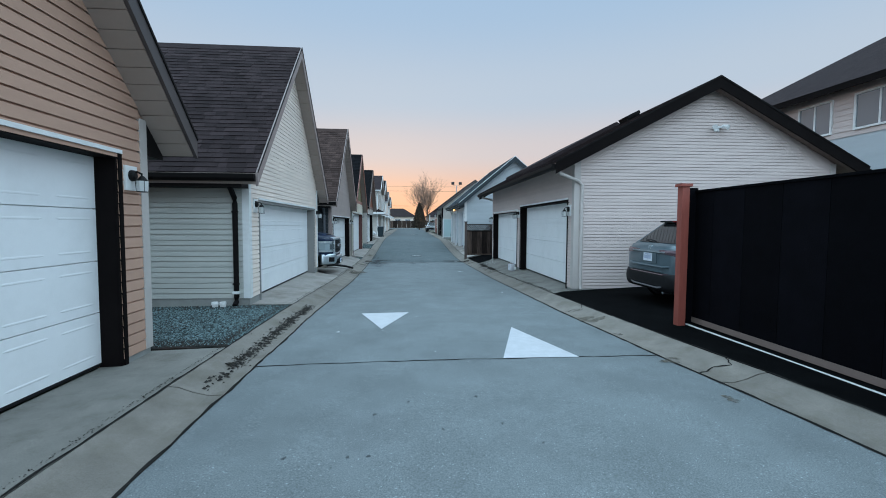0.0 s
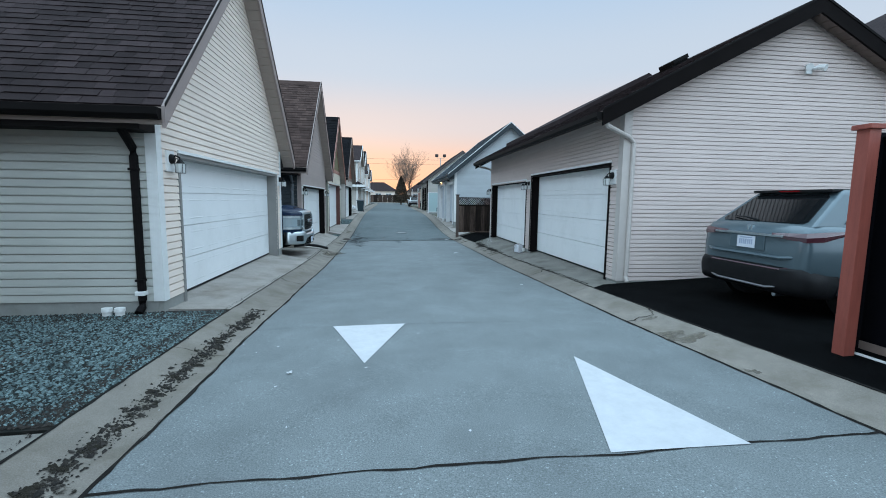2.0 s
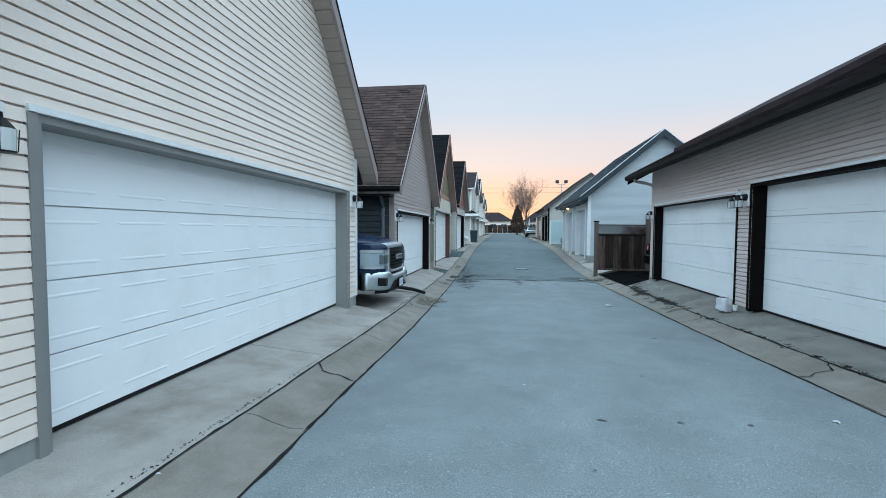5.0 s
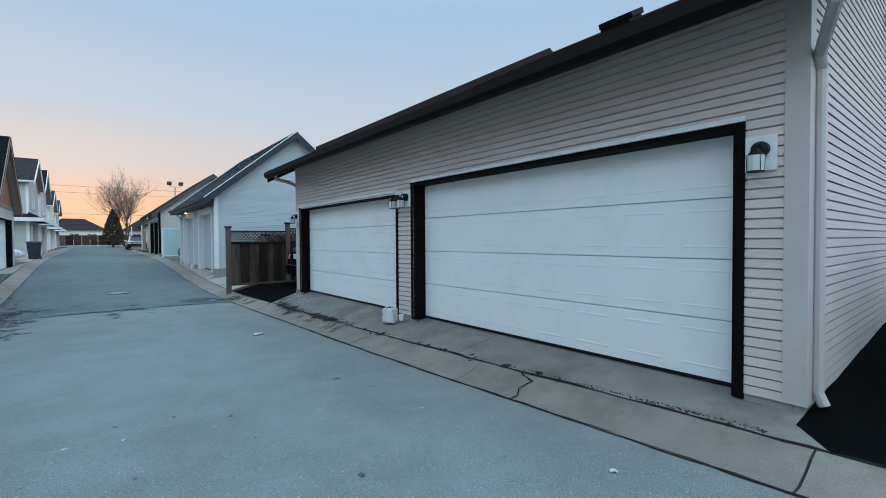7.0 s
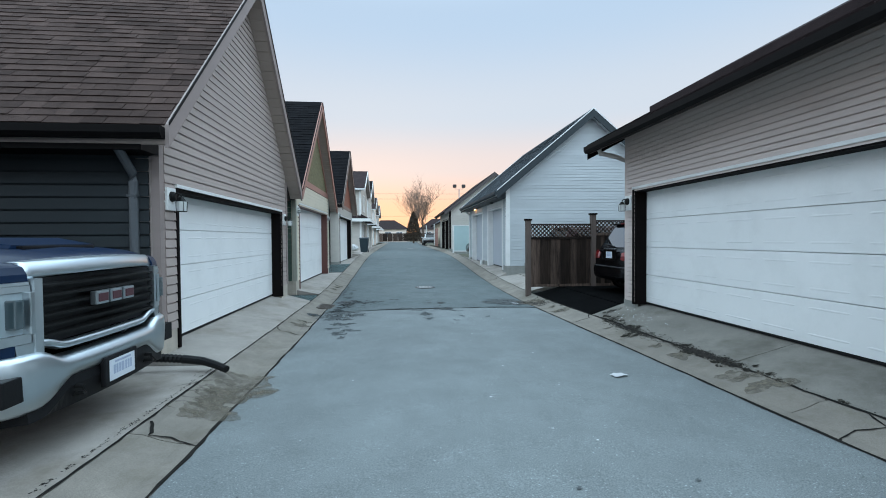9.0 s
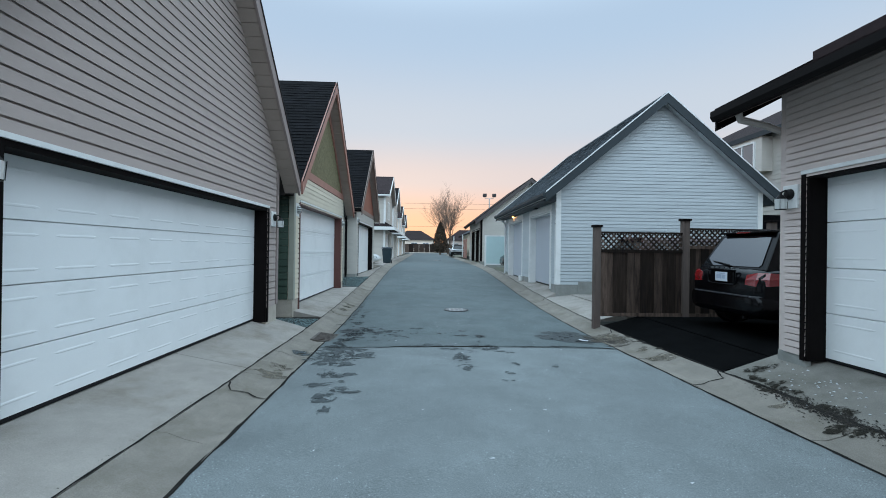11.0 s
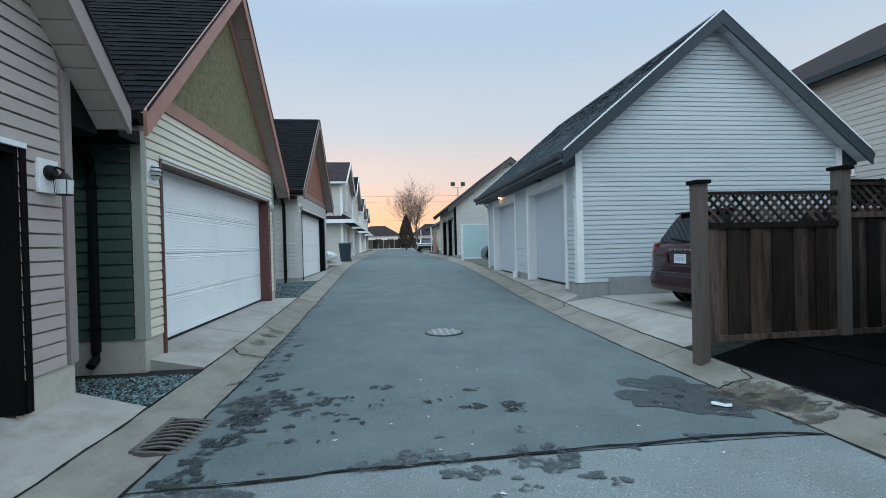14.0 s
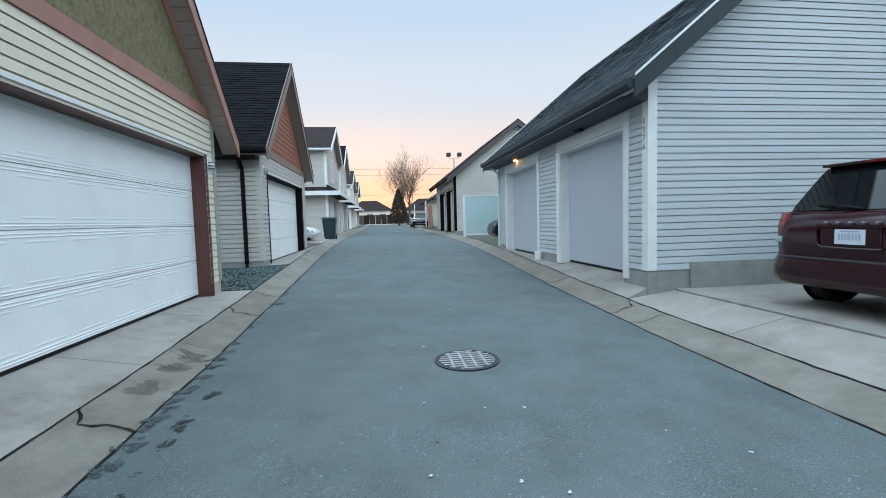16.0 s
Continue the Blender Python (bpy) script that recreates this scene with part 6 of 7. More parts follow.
def two_storey(label, fx, y0, y1, zb, wall_mt, roof_mt, z_eave=5.4, apex=7.3, depth=9.0, skirt=True):
    """A two-storey lane house on the left, gable to the lane, with a skirt roof over the ground floor."""
    place = pose(fx, 0, 0, 0, 0, 90)
    h = thing("house", label, "house", "lane houses", place=place)
    um = (y0 + y1) / 2
    half = (y1 - y0) / 2 + 0.35
    pitch = math.atan2(apex - z_eave, half)
    s = math.tan(pitch)
    under = (um, apex - 0.16, s)
    zw = under[1] - s * (y1 - um)
    fw = wall("front_wall", h, None, y0, y1, zb, zw, M[wall_mt], ((y0 + 1.2, y1 - 1.4, 2.55),), under)
    siding(fw, y0 + 0.1, y1 - 0.1, 2.9, 0.2, M[wall_mt], (), under)
    lw = wall("side_wall", h, side_place(pose(0, 0, 0), y0, -1, depth), -depth, -0.25, zb, zw, M[wall_mt])
    siding(lw, -depth + 0.1, -0.1, zb + 0.1, 0.2, M[wall_mt], (), None, zw)
    wall("side_wall", h, side_place(pose(0, 0, 0), y1, 1, depth), 0.25, depth, zb, zw, M[wall_mt])
    wall("back_wall", h, pose(0, depth, 0, 0, 0, 180), -y1 + 0.25, -y0 - 0.25, zb, zw, M[wall_mt], (), (-um, under[1], s))
    gable_roof(h, None, y0 - 0.35, y1 + 0.35, -0.35, depth + 0.3, z_eave, pitch, roof_mt, M["trim_white"], M["soffit"], M["gutter_white"], M["trim_white"], detail=False)
    for u, sg in ((y0, -1), (y1, 1)):
        bm = bmesh.new()
        prism(bm, [(u + sg * 0.03, -0.03), (u - sg * 0.12, -0.03), (u - sg * 0.12, 0.0), (u, 0.0), (u, 0.12), (u + sg * 0.03, 0.12)], along_z, zb, zw)
        part("corner_board", bm, M["trim_white"], h)
    if skirt:
        bm = bmesh.new()
        prism(bm, [(-0.75, 2.75), (-0.75, 2.9), (-0.02, 3.3), (-0.02, 2.75)], along_x, y0 - 0.5, y1 + 0.3)
        part("skirt_roof", bm, M[roof_mt], h)
        part("skirt_fascia", box_bm(y0 - 0.55, -0.82, 2.68, y1 + 0.35, -0.755, 2.93), M["trim_white"], h)
        bm = bmesh.new()
        prism(bm, [(y0 - 0.5, 2.75), (y0 - 0.5, 2.9), (y0 - 0.02, 3.2), (y0 - 0.02, 2.75)], along_y, 0.02, depth * 0.8)
        part("skirt_roof", bm, M[roof_mt], h)
        part("skirt_fascia", box_bm(y0 - 0.57, -0.75, 2.68, y0 - 0.505, depth * 0.8, 2.93), M["trim_white"], h)
    window(h, pose(um - 0.6, 0, 3.7), 1.5, 1.3)
    window(h, side_place(pose(0, 0, 0), y0, -1, depth) @ pose(-5.0, 0, 3.8), 1.2, 1.2)
    garage_door(h, pose(y0 + 1.23, 0.2, zb + 0.02), y1 - y0 - 2.66, 2.5 - zb, M["door_white"], 6)
    return h


two_storey("white two-storey lane house with a brown gable roof", -3.25, 49.6, 56.2, 0.2, "greywhite", "shingle_brown")
two_storey("white two-storey lane house with a dark gable roof", -3.3, 59.0, 64.6, 0.3, "greywhite", "shingle_black", 5.6, 7.6)
two_storey("pale two-storey lane house further along", -3.5, 72.0, 78.5, 0.4, "cream", "shingle_brown", 5.2, 7.0)
two_storey("pale two-storey lane house at the lane's end", -3.6, 84.0, 90.5, 0.5, "greywhite", "shingle_brown", 5.0, 6.8)


def big_house(label, x0, y0, x1, y1, zb, z_mid, z_eave, z_top, upper_mt, lower_mt, roof_mt, wins, fascia="trim_black"):
    """A hip-roofed house behind the lane, its windows on the walls that face the lane and the start."""
    h = thing("house", label, "house", "houses behind the lane")
    part("lower_wall", box_bm(x0, y0, zb, x1, y1, z_mid), M[lower_mt], h)
    up = part("upper_wall", box_bm(x0 + 0.002, y0 + 0.002, z_mid, x1, y1, z_eave), M[upper_mt], h)
    siding(up, -y1 + 0.05, -y0 - 0.05, z_mid, 0.2, M[upper_mt], (), None, z_eave - 0.05)
    for o in up.children:
        o.matrix_basis = pose(x0, 0, 0, 0, 0, -90) @ o.matrix_basis
    bm = bmesh.new()
    o = 0.6
    a = [bm.verts.new(p) for p in ((x0 - o, y0 - o, z_eave), (x1 + o, y0 - o, z_eave), (x1 + o, y1 + o, z_eave), (x0 - o, y1 + o, z_eave))]
    d = min(x1 - x0, y1 - y0) / 2
    if y1 - y0 > x1 - x0:
        b = [bm.verts.new(p) for p in (((x0 + x1) / 2, y0 + d, z_top), ((x0 + x1) / 2, y1 - d, z_top))]
        bm.faces.new((a[0], a[1], b[0]))
        bm.faces.new((a[1], a[2], b[1], b[0]))
        bm.faces.new((a[2], a[3], b[1]))
        bm.faces.new((a[3], a[0], b[0], b[1]))
    else:
        b = [bm.verts.new(p) for p in ((x0 + d, (y0 + y1) / 2, z_top), (x1 - d, (y0 + y1) / 2, z_top))]
        bm.faces.new((a[0], a[1], b[1], b[0]))
        bm.faces.new((a[1], a[2], b[1]))
        bm.faces.new((a[2], a[3], b[0], b[1]))
        bm.faces.new((a[3], a[0], b[0]))
    bm.faces.new(a[::-1])
    part("roof", bm, M[roof_mt], h)
    for q in ((x0 - o - 0.03, y0 - o - 0.03, x1 + o + 0.03, y0 - o), (x0 - o - 0.03, y0 - o, x0 - o, y1 + o)):
        part("fascia", box_bm(q[0], q[1], z_eave - 0.18, q[2], q[3], z_eave + 0.05), M[fascia], h)
    for face, u, z, w, hh in wins:
        window(h, pose(u, y0 - 0.02, z) if face == "s" else pose(x0 - 0.02, u, z, 0, 0, -90), w, hh)
    return h


big_house("beige and blue house with a purple-brown hip roof", 16.0, 3.0, 27.0, 21.5, -0.1, 4.85, 6.6, 10.4, "greige", "paleblue", "shingle_brown", (("w", 16.0, 5.1, 1.3, 1.15), ("w", 13.6, 5.1, 1.6, 1.15), ("w", 10.0, 5.1, 1.6, 1.15), ("w", 15.0, 2.0, 1.6, 1.4)))
b2 = big_house("pale two-storey house with a dark roof behind the fence", 15.6, 18.5 + 4.5, 27.0, 43.0, 0.0, 2.0, 6.75, 10.2, "greywhite", "greywhite", "shingle_brown", (("w", 33.6, 3.15, 0.75, 0.95), ("w", 31.3, 2.75, 1.2, 1.4), ("w", 36.4, 2.9, 1.0, 1.0), ("w", 28.0, 3.0, 1.2, 1.3)), "bluegrey_trim")
part("bay", box_bm(15.05, 35.0, 5.0, 15.58, 37.4, 6.6), M["greywhite"], b2, "bay with a white framed window")
window(b2, pose(15.04, 36.2, 5.25, 0, 0, -90), 1.5, 1.1)

# houses across the far road
rng = random.Random(21)
for k, x in enumerate((-46, -31, -16.5, -3.0, 10.5, 26, 42)):
    h = thing("house", "far house with a brown hip roof across the road", "house", "far houses", place=pose(x, 125 + rng.uniform(-3, 3), 0.5))
    w = rng.uniform(5, 6)
    part("wall", box_bm(-w, 0, 0, w, 9, 3.2), M["cream" if k % 2 else "greige"], h)
    bm = bmesh.new()
    z1 = rng.uniform(5.2, 6.2)
    a = [bm.verts.new(p) for p in ((-w - 0.6, -0.6, 3.1), (w + 0.6, -0.6, 3.1), (w + 0.6, 9.6, 3.1), (-w - 0.6, 9.6, 3.1))]
    b = [bm.verts.new(p) for p in ((-w * 0.35, 4.5, z1), (w * 0.35, 4.5, z1))]
    for f in ((a[0], a[1], b[1], b[0]), (a[1], a[2], b[1]), (a[2], a[3], b[0], b[1]), (a[3], a[0], b[0]), a[::-1]):
        bm.faces.new(f)
    part("roof", bm, M["shingle_brown"], h)
    for u in (-3.0, 0.2, 3.0):
        window(h, pose(u, -0.01, 1.2), 1.4, 1.2)
    part("door", box_bm(-1.9, -0.05, 0, -1.0, -0.01, 2.0), M["trim_brown"], h)

# cross road at the lane's end
bm = bmesh.new()
prism(bm, [(-120, 96.02), (120, 96.02), (120, 106), (-120, 106)], along_z, 0.45, 0.565)
tagged(part("road_3", bm, M["asphalt_old"]), "pale asphalt cross street at the lane's end", "road", kind="structure")

# ---- bare tree, cypress, poles, wires ----
M["bark"] = material("bark", (0.10, 0.07, 0.05), 0.9, 0.3, 10, 0.6, 40)
M["twig"] = material("twig", (0.17, 0.13, 0.105), 0.9, 0.2, 10, 0.3, 40)
M["cypress"] = material("cypress_leaf", (0.045, 0.032, 0.02), 0.9, 0.3, 6, 0.3, 40, per=0.5, island=True)


def bare_tree(x, y, z, height, seed, label):
    r = random.Random(seed)
    t = thing("tree", label, "tree", place=pose(x, y, z))
    trunk, twigs = bmesh.new(), bmesh.new()

    def grow(p, d, length, rad, level):
        pts, rads = [p.copy()], [rad]
        n = 4
        for i in range(n):
            d = (d + Vector((r.uniform(-0.16, 0.16), r.uniform(-0.16, 0.16), r.uniform(-0.02, 0.14)))).normalized()
            pts.append(pts[-1] + d * length / n)
            rads.append(rad * (1 - 0.6 * (i + 1) / n))
        tube(trunk if level < 2 else twigs, pts, rads, 6 if level < 2 else 3)
        if level >= 4:
            return
        for k in range((8, 7, 5, 4)[level]):
            i = r.randint(2 if level == 0 else 1, n)
            a = r.uniform(0, math.tau)
            side = Vector((math.cos(a), math.sin(a), 0))
            nd = (d * r.uniform(0.6, 1.1) + side * (r.uniform(0.2, 0.5) if level == 0 else r.uniform(0.3, 0.68))).normalized()
            grow(pts[i], nd, length * r.uniform(0.5, 0.72), max(0.008, rads[i] * 0.62), level + 1)
    for k in range(3):
        a = k * math.tau / 3
        grow(Vector((0.3 * math.cos(a), 0.3 * math.sin(a), 0)), Vector((0.09 * math.cos(a), 0.09 * math.sin(a), 1)), height * 0.5, height * 0.014, 0)
    part("trunk", trunk, M["bark"], t)
    tw = part("crown", twigs, M["twig"], t, "bare winter twigs")
    tw["kind"] = "stuff"
    return t


bare_tree(3.9, 90.0, 0.45, 10.2, 3, "tall bare winter tree with fine upright branches")
t = thing("tree", "dark narrow cypress at the lane's end", "tree", place=pose(2.35, 88.0, 0.5))
bm = bmesh.new()
tube(bm, [(0, 0, -0.2), (0, 0, 2.5), (0, 0, 4.8)], [0.16, 0.1, 0.02], 8)
part("trunk", bm, M["bark"], t)
rng = random.Random(5)
verts, faces = [], []
for i in range(5200):
    h = rng.random() ** 0.8
    rad = 1.6 * (1 - h) ** 0.75 * (0.55 + 0.5 * rng.random()) * min(1, 0.35 + 6 * h)
    a = rng.uniform(0, math.tau)
    c = Vector((rad * math.cos(a), rad * math.sin(a), 0.25 + 4.9 * h))
    n = len(verts)
    for q in range(3):
        verts.append(tuple(c + Vector((rng.uniform(-0.14, 0.14), rng.uniform(-0.14, 0.14), rng.uniform(-0.1, 0.34)))))
    faces.append((n, n + 1, n + 2))
me = bpy.data.meshes.new("crown")
me.from_pydata(verts, [], faces)
me.materials.append(M["cypress"])
o = new("crown", me)
o.parent = t
o["kind"] = "stuff"

t = thing("light_mast", "tall pole with two sports floodlights", "light pole", place=pose(8.0, 71.6, 0.3) @ Matrix.Diagonal((0.55, 0.55, 0.40, 1)))
bm = bmesh.new()
tube(bm, [(0, 0, 0), (0, 0, 19.0)], [0.2, 0.12], 8)
part("pole", bm, M["iron"], t)
bm = bmesh.new()
tube(bm, [(-1.2, 0, 19.6), (-0.9, 0, 19.0), (0.9, 0, 19.0), (1.2, 0, 19.6)], 0.07, 6)
part("cross_arm", bm, M["iron"], t)
for sx in (-1, 1):
    bm = bmesh.new()
    box(bm, sx * 1.1 - 0.45, -0.5, 19.4, sx * 1.1 + 0.45, 0.3, 20.5, 0.25)
    part("floodlight_head", bm, M["iron_dark"], t)
for x, y, h in ((5.2, 66.5, 2.6), (5.0, 79.0, 2.8)):
    t = thing("post", "pale thin post beside the far lane", "post", place=pose(x - 1.0, y, 0.4))
    bm = bmesh.new()
    tube(bm, [(0, 0, 0), (0, 0, h)], 0.06, 8)
    part("shaft", bm, M["trim_white"], t)
for k, (z, sag) in enumerate(((9.6, 0.7), (10.6, 0.6), (6.2, 0.5))):
    t = thing("power_line", "thin overhead cable across the lane's end", "cable", "overhead cables")
    bm = bmesh.new()
    tube(bm, [(-60 + 120 * f, 98 + k, z - 4 * sag * f * (1 - f)) for f in [i / 24 for i in range(25)]], 0.018, 5)
    part("cable", bm, M["black_metal"], t)
for sx in (-60, 60):
    t = thing("utility_pole", "wooden utility pole at the cross street", "utility pole", place=pose(sx, 99, 0.4))
    bm = bmesh.new()
    tube(bm, [(0, 0, 0), (0, 0, 11)], [0.16, 0.11], 10)
    part("pole", bm, M["bark"], t)
    part("cross_arm", box_bm(-0.1, -1.5, 10.2, 0.1, 2, 10.35), M["bark"], t)

# wheelie bin
M["bin"] = material("bin_plastic", (0.012, 0.03, 0.04), 0.45, 0.12, 6, 0.1, 60)
for x, y in ((-2.66, 45.0),):
    t = thing("wheelie_bin", "dark blue-green wheeled rubbish bin", "bin", place=pose(x, y, 0.26))
    bm = bmesh.new()
    loft(bm, [[(-0.24, -0.28, 0.04), (0.24, -0.28, 0.04), (0.24, 0.28, 0.04), (-0.24, 0.28, 0.04)], [(-0.32, -0.38, 1.0), (0.32, -0.38, 1.0), (0.32, 0.38, 1.0), (-0.32, 0.38, 1.0)]])
    bmesh.ops.bevel(bm, geom=list(bm.edges), offset=0.04, segments=2, affect="EDGES")
    part("body", bm, M["bin"], t)
    bm = bmesh.new()
    loft(bm, [[(-0.35, -0.42, 1.0), (0.35, -0.42, 1.0), (0.35, 0.42, 1.0), (-0.35, 0.42, 1.0)], [(-0.33, -0.4, 1.06), (0.33, -0.4, 1.06), (0.33, 0.4, 1.1), (-0.33, 0.4, 1.1)]])
    part("lid", bm, M["bin"], t)
    for sx in (-0.26, 0.26):
        part("wheel", wheel_bm(0.12, 0.05), M["tyre"], t, place=pose(sx, 0.34, 0.12))
    part("handle", box_bm(-0.3, 0.40, 0.94, 0.3, 0.45, 0.98, 0.01), M["bin"], t)


# house number down the white corner board
num = thing("house_number", "dark vertical house number on a white corner board", "house number", place=pose(3.95, 29.43, 2.45, 0, 0, -90))
for k, ch in enumerate("276"):
    cu = bpy.data.curves.new("digit", "FONT")
    cu.body, cu.size, cu.extrude, cu.align_x = ch, 0.13, 0.004, "CENTER"
    tmp = bpy.data.objects.new("digit_curve", cu)
    me = bpy.data.meshes.new_from_object(tmp)
    bpy.data.objects.remove(tmp)
    me.materials.clear()
    me.materials.append(M["trim_grey"])
    o = new("digit", me)
    o.parent = num
    o.matrix_basis = pose(0.0, -0.006, -0.13 * (k + 1), 90, 0, 0)
part("digit_mark", box_bm(-0.012, -0.008, 0.0, 0.012, -0.001, 0.09), M["trim_grey"], num)


# ---- marks and small things on the ground ----
def surf(x, y):
    a, b = left_edge(y), right_edge(y)
    f = (x - a) / (b - a)
    if 0 <= f <= 1:
        return road_z(y) + 0.03 * (1 - (2 * f - 1) ** 2) + (0.006 if y > SEAM else 0)
    d = -f * (b - a) if f < 0 else x - b
    if f > 1 and d > BAND and 10.15 < y < 21.15:
        z0 = road_z(y) + 0.10
        return z0 + (-0.02 - z0) * min(1.0, (x - b - BAND) / (4.5 - b - BAND))
    return road_z(y) + float(np.interp(d, [0, 0.15, 0.29, 0.42, BAND], [0.004, 0.0, 0.035, 0.085, 0.10]))


def ribbon(name, pts, width, mt, label, category, seed=0, wob=0.015, lift=0.004, step=0.12):
    """A thin crooked strip that follows the ground."""
    r = random.Random(seed)
    bm = bmesh.new()
    fine = []
    for (x0, y0), (x1, y1) in zip(pts, pts[1:]):
        n = max(1, int(math.hypot(x1 - x0, y1 - y0) / step))
        fine += [(x0 + (x1 - x0) * i / n, y0 + (y1 - y0) * i / n) for i in range(n)]
    fine.append(pts[-1])
    last = None
    off = 0.0
    for i, (x, y) in enumerate(fine):
        a = fine[max(0, i - 1)]
        b = fine[min(len(fine) - 1, i + 1)]
        d = Vector((b[0] - a[0], b[1] - a[1])).normalized()
        off = 0.75 * off + r.uniform(-wob, wob)
        w = width * r.uniform(0.45, 1.3) / 2
        c = Vector((x, y)) + off * Vector((-d.y, d.x))
        p, q = c + w * Vector((-d.y, d.x)), c - w * Vector((-d.y, d.x))
        row = [bm.verts.new((p.x, p.y, surf(p.x, p.y) + lift)), bm.verts.new((q.x, q.y, surf(q.x, q.y) + lift))]
        if last:
            bm.faces.new((last[0], last[1], row[1], row[0]))
        last = row
    return tagged(part(name, bm, mt), label, category, kind="structure")


ys = steps(-10, 95, 3)
ribbon("trim_1", [(left_edge(y), y) for y in ys], 0.030, M["crack"], "dark dirty joint between road and gutter", "joint", 1, 0.008)
ribbon("trim_2", [(right_edge(y), y) for y in ys], 0.035, M["crack"], "dark dirty joint between road and gutter", "joint", 2, 0.006)
ribbon("trim_3", [(left_edge(y) - BAND - 0.01, y) for y in steps(-10, 45, 2)], 0.024, M["crack"], "dirty joint behind the kerb", "joint", 3, 0.008, 0.006)
ribbon("trim_4", [(right_edge(y) + BAND + 0.01, y) for y in steps(-10, 45, 2)], 0.032, M["crack"], "dirty joint behind the gutter", "joint", 4, 0.012, 0.006)
ribbon("trim_5", [(left_edge(5), 5.03), (0.5, 5.07), (1.4, 5.08), (right_edge(5), 5.19)], 0.020, M["crack"], "crack across the asphalt", "crack", 5, 0.012)
ribbon("trim_6", [(left_edge(8), 8.07), (0.5, 8.12), (right_edge(8), 8.14)], 0.007, M["wet"], "faint seam across the asphalt", "crack", 6, 0.006)
ribbon("trim_7", [(left_edge(23), 22.98), (0.5, 23.0), (2.6, 23.05), (right_edge(23), 23.0)], 0.03, M["crack"], "dark seam at the new asphalt", "crack", 7, 0.012, 0.009)
for k, (side, y) in enumerate(((1, 4.45), (1, 8.1), (1, 12.35), (1, 15.7), (1, 20.9), (1, 24.1), (1, 28.9), (-1, 11.4), (-1, 16.2), (-1, 20.4), (-1, 26.4), (-1, 29.9))):
    e = right_edge(y) if side > 0 else left_edge(y)
    ribbon("crack_%d" % (k + 1), [(e, y), (e + side * 0.25, y + 0.12), (e + side * 0.4, y + 0.05), (e + side * BAND, y + 0.3)], 0.02, M["crack"], "crack across the concrete gutter", "crack", 20 + k, 0.02, 0.006, 0.06)

for k, pts in enumerate((((-0.70, 8.10), (0.19, 8.13), (-0.246, 6.77)), ((1.845, 6.785), (1.345, 5.09), (2.318, 5.105)))):
    bm = bmesh.new()
    vs = [bm.verts.new((x, y, 0)) for x, y in pts]
    bm.faces.new(vs)
    bmesh.ops.subdivide_edges(bm, edges=bm.edges[:], cuts=6, use_grid_fill=True)
    bmesh.ops.triangulate(bm, faces=bm.faces[:])
    for v in bm.verts:
        v.co.z = surf(v.co.x, v.co.y) + 0.005
    tagged(part("road_marking_%d" % (k + 1), bm, M["paint_white"]), "white painted triangle on the asphalt", "road marking", kind="structure")


def blot(bm, r, x, y, rad, lift):
    n = 40
    ph = [r.uniform(0, math.tau) for _ in range(3)]
    st = r.uniform(0.5, 1.6)
    vs = []
    for k in range(n):
        a = k * math.tau / n
        q = rad * (1 + 0.28 * math.sin(2 * a + ph[0]) + 0.2 * math.sin(3 * a + ph[1]) + 0.16 * math.sin(5 * a + ph[2]) + 0.07 * math.sin(11 * a + ph[0])) * r.uniform(0.93, 1.06)
        px, py = x + q * math.cos(a) * st, y + q * math.sin(a)
        vs.append(bm.verts.new((px, py, surf(px, py) + lift)))
    c = bm.verts.new((x, y, surf(x, y) + lift))
    for k in range(n):
        bm.faces.new((c, vs[k], vs[(k + 1) % n]))


def stains(name, areas, label, mt="wet", seed=1):
    r = random.Random(seed)
    bm = bmesh.new()
    i = 0
    for x, y, sx, sy, n, rad in areas:
        for k in range(n):
            i += 1
            blot(bm, r, x + r.gauss(0, sx), y + r.gauss(0, sy), rad * r.uniform(0.3, 1.3), 0.0045 + 0.00004 * i)
    return tagged(part(name, bm, M[mt]), label, "stain", kind="stuff")


stains("drain_wet", ((-1.42, 24.5, 0.13, 0.2, 14, 0.12), (-1.0, 24.35, 0.3, 0.16, 16, 0.07), (-0.5, 24.1, 0.16, 0.12, 12, 0.045), (-1.58, 23.6, 0.05, 0.28, 14, 0.10), (-1.62, 25.6, 0.03, 0.6, 16, 0.06), (-0.9, 23.7, 0.25, 0.2, 9, 0.04)), "dark wet blotches beside the drain", "soak_film", 13)
stains("gutter_wet", ((3.12, 23.75, 0.10, 0.12, 8, 0.13), (3.40, 23.45, 0.07, 0.22, 10, 0.11), (3.6, 23.0, 0.04, 0.2, 5, 0.07)), "wet dark run across the concrete gutter", "gutter_soak", 21)
stains("damp_stains", ((-1.3, 22.3, 0.18, 0.25, 10, 0.2), (-1.3, 21.2, 0.13, 0.35, 10, 0.16), (-1.1, 20.4, 0.12, 0.2, 5, 0.09), (0.42, 22.2, 0.035, 0.45, 14, 0.07), (0.75, 22.75, 0.25, 0.08, 6, 0.10), (1.3, 21.6, 0.5, 0.7, 6, 0.06), (left_edge(27.0) + 0.07, 27.0, 0.03, 0.7, 26, 0.07), (left_edge(29.5) + 0.05, 29.5, 0.03, 1.2, 18, 0.06), (0.3, 23.05, 1.1, 0.05, 12, 0.08)), "dark damp blotches on the asphalt", "wet_film", 3)
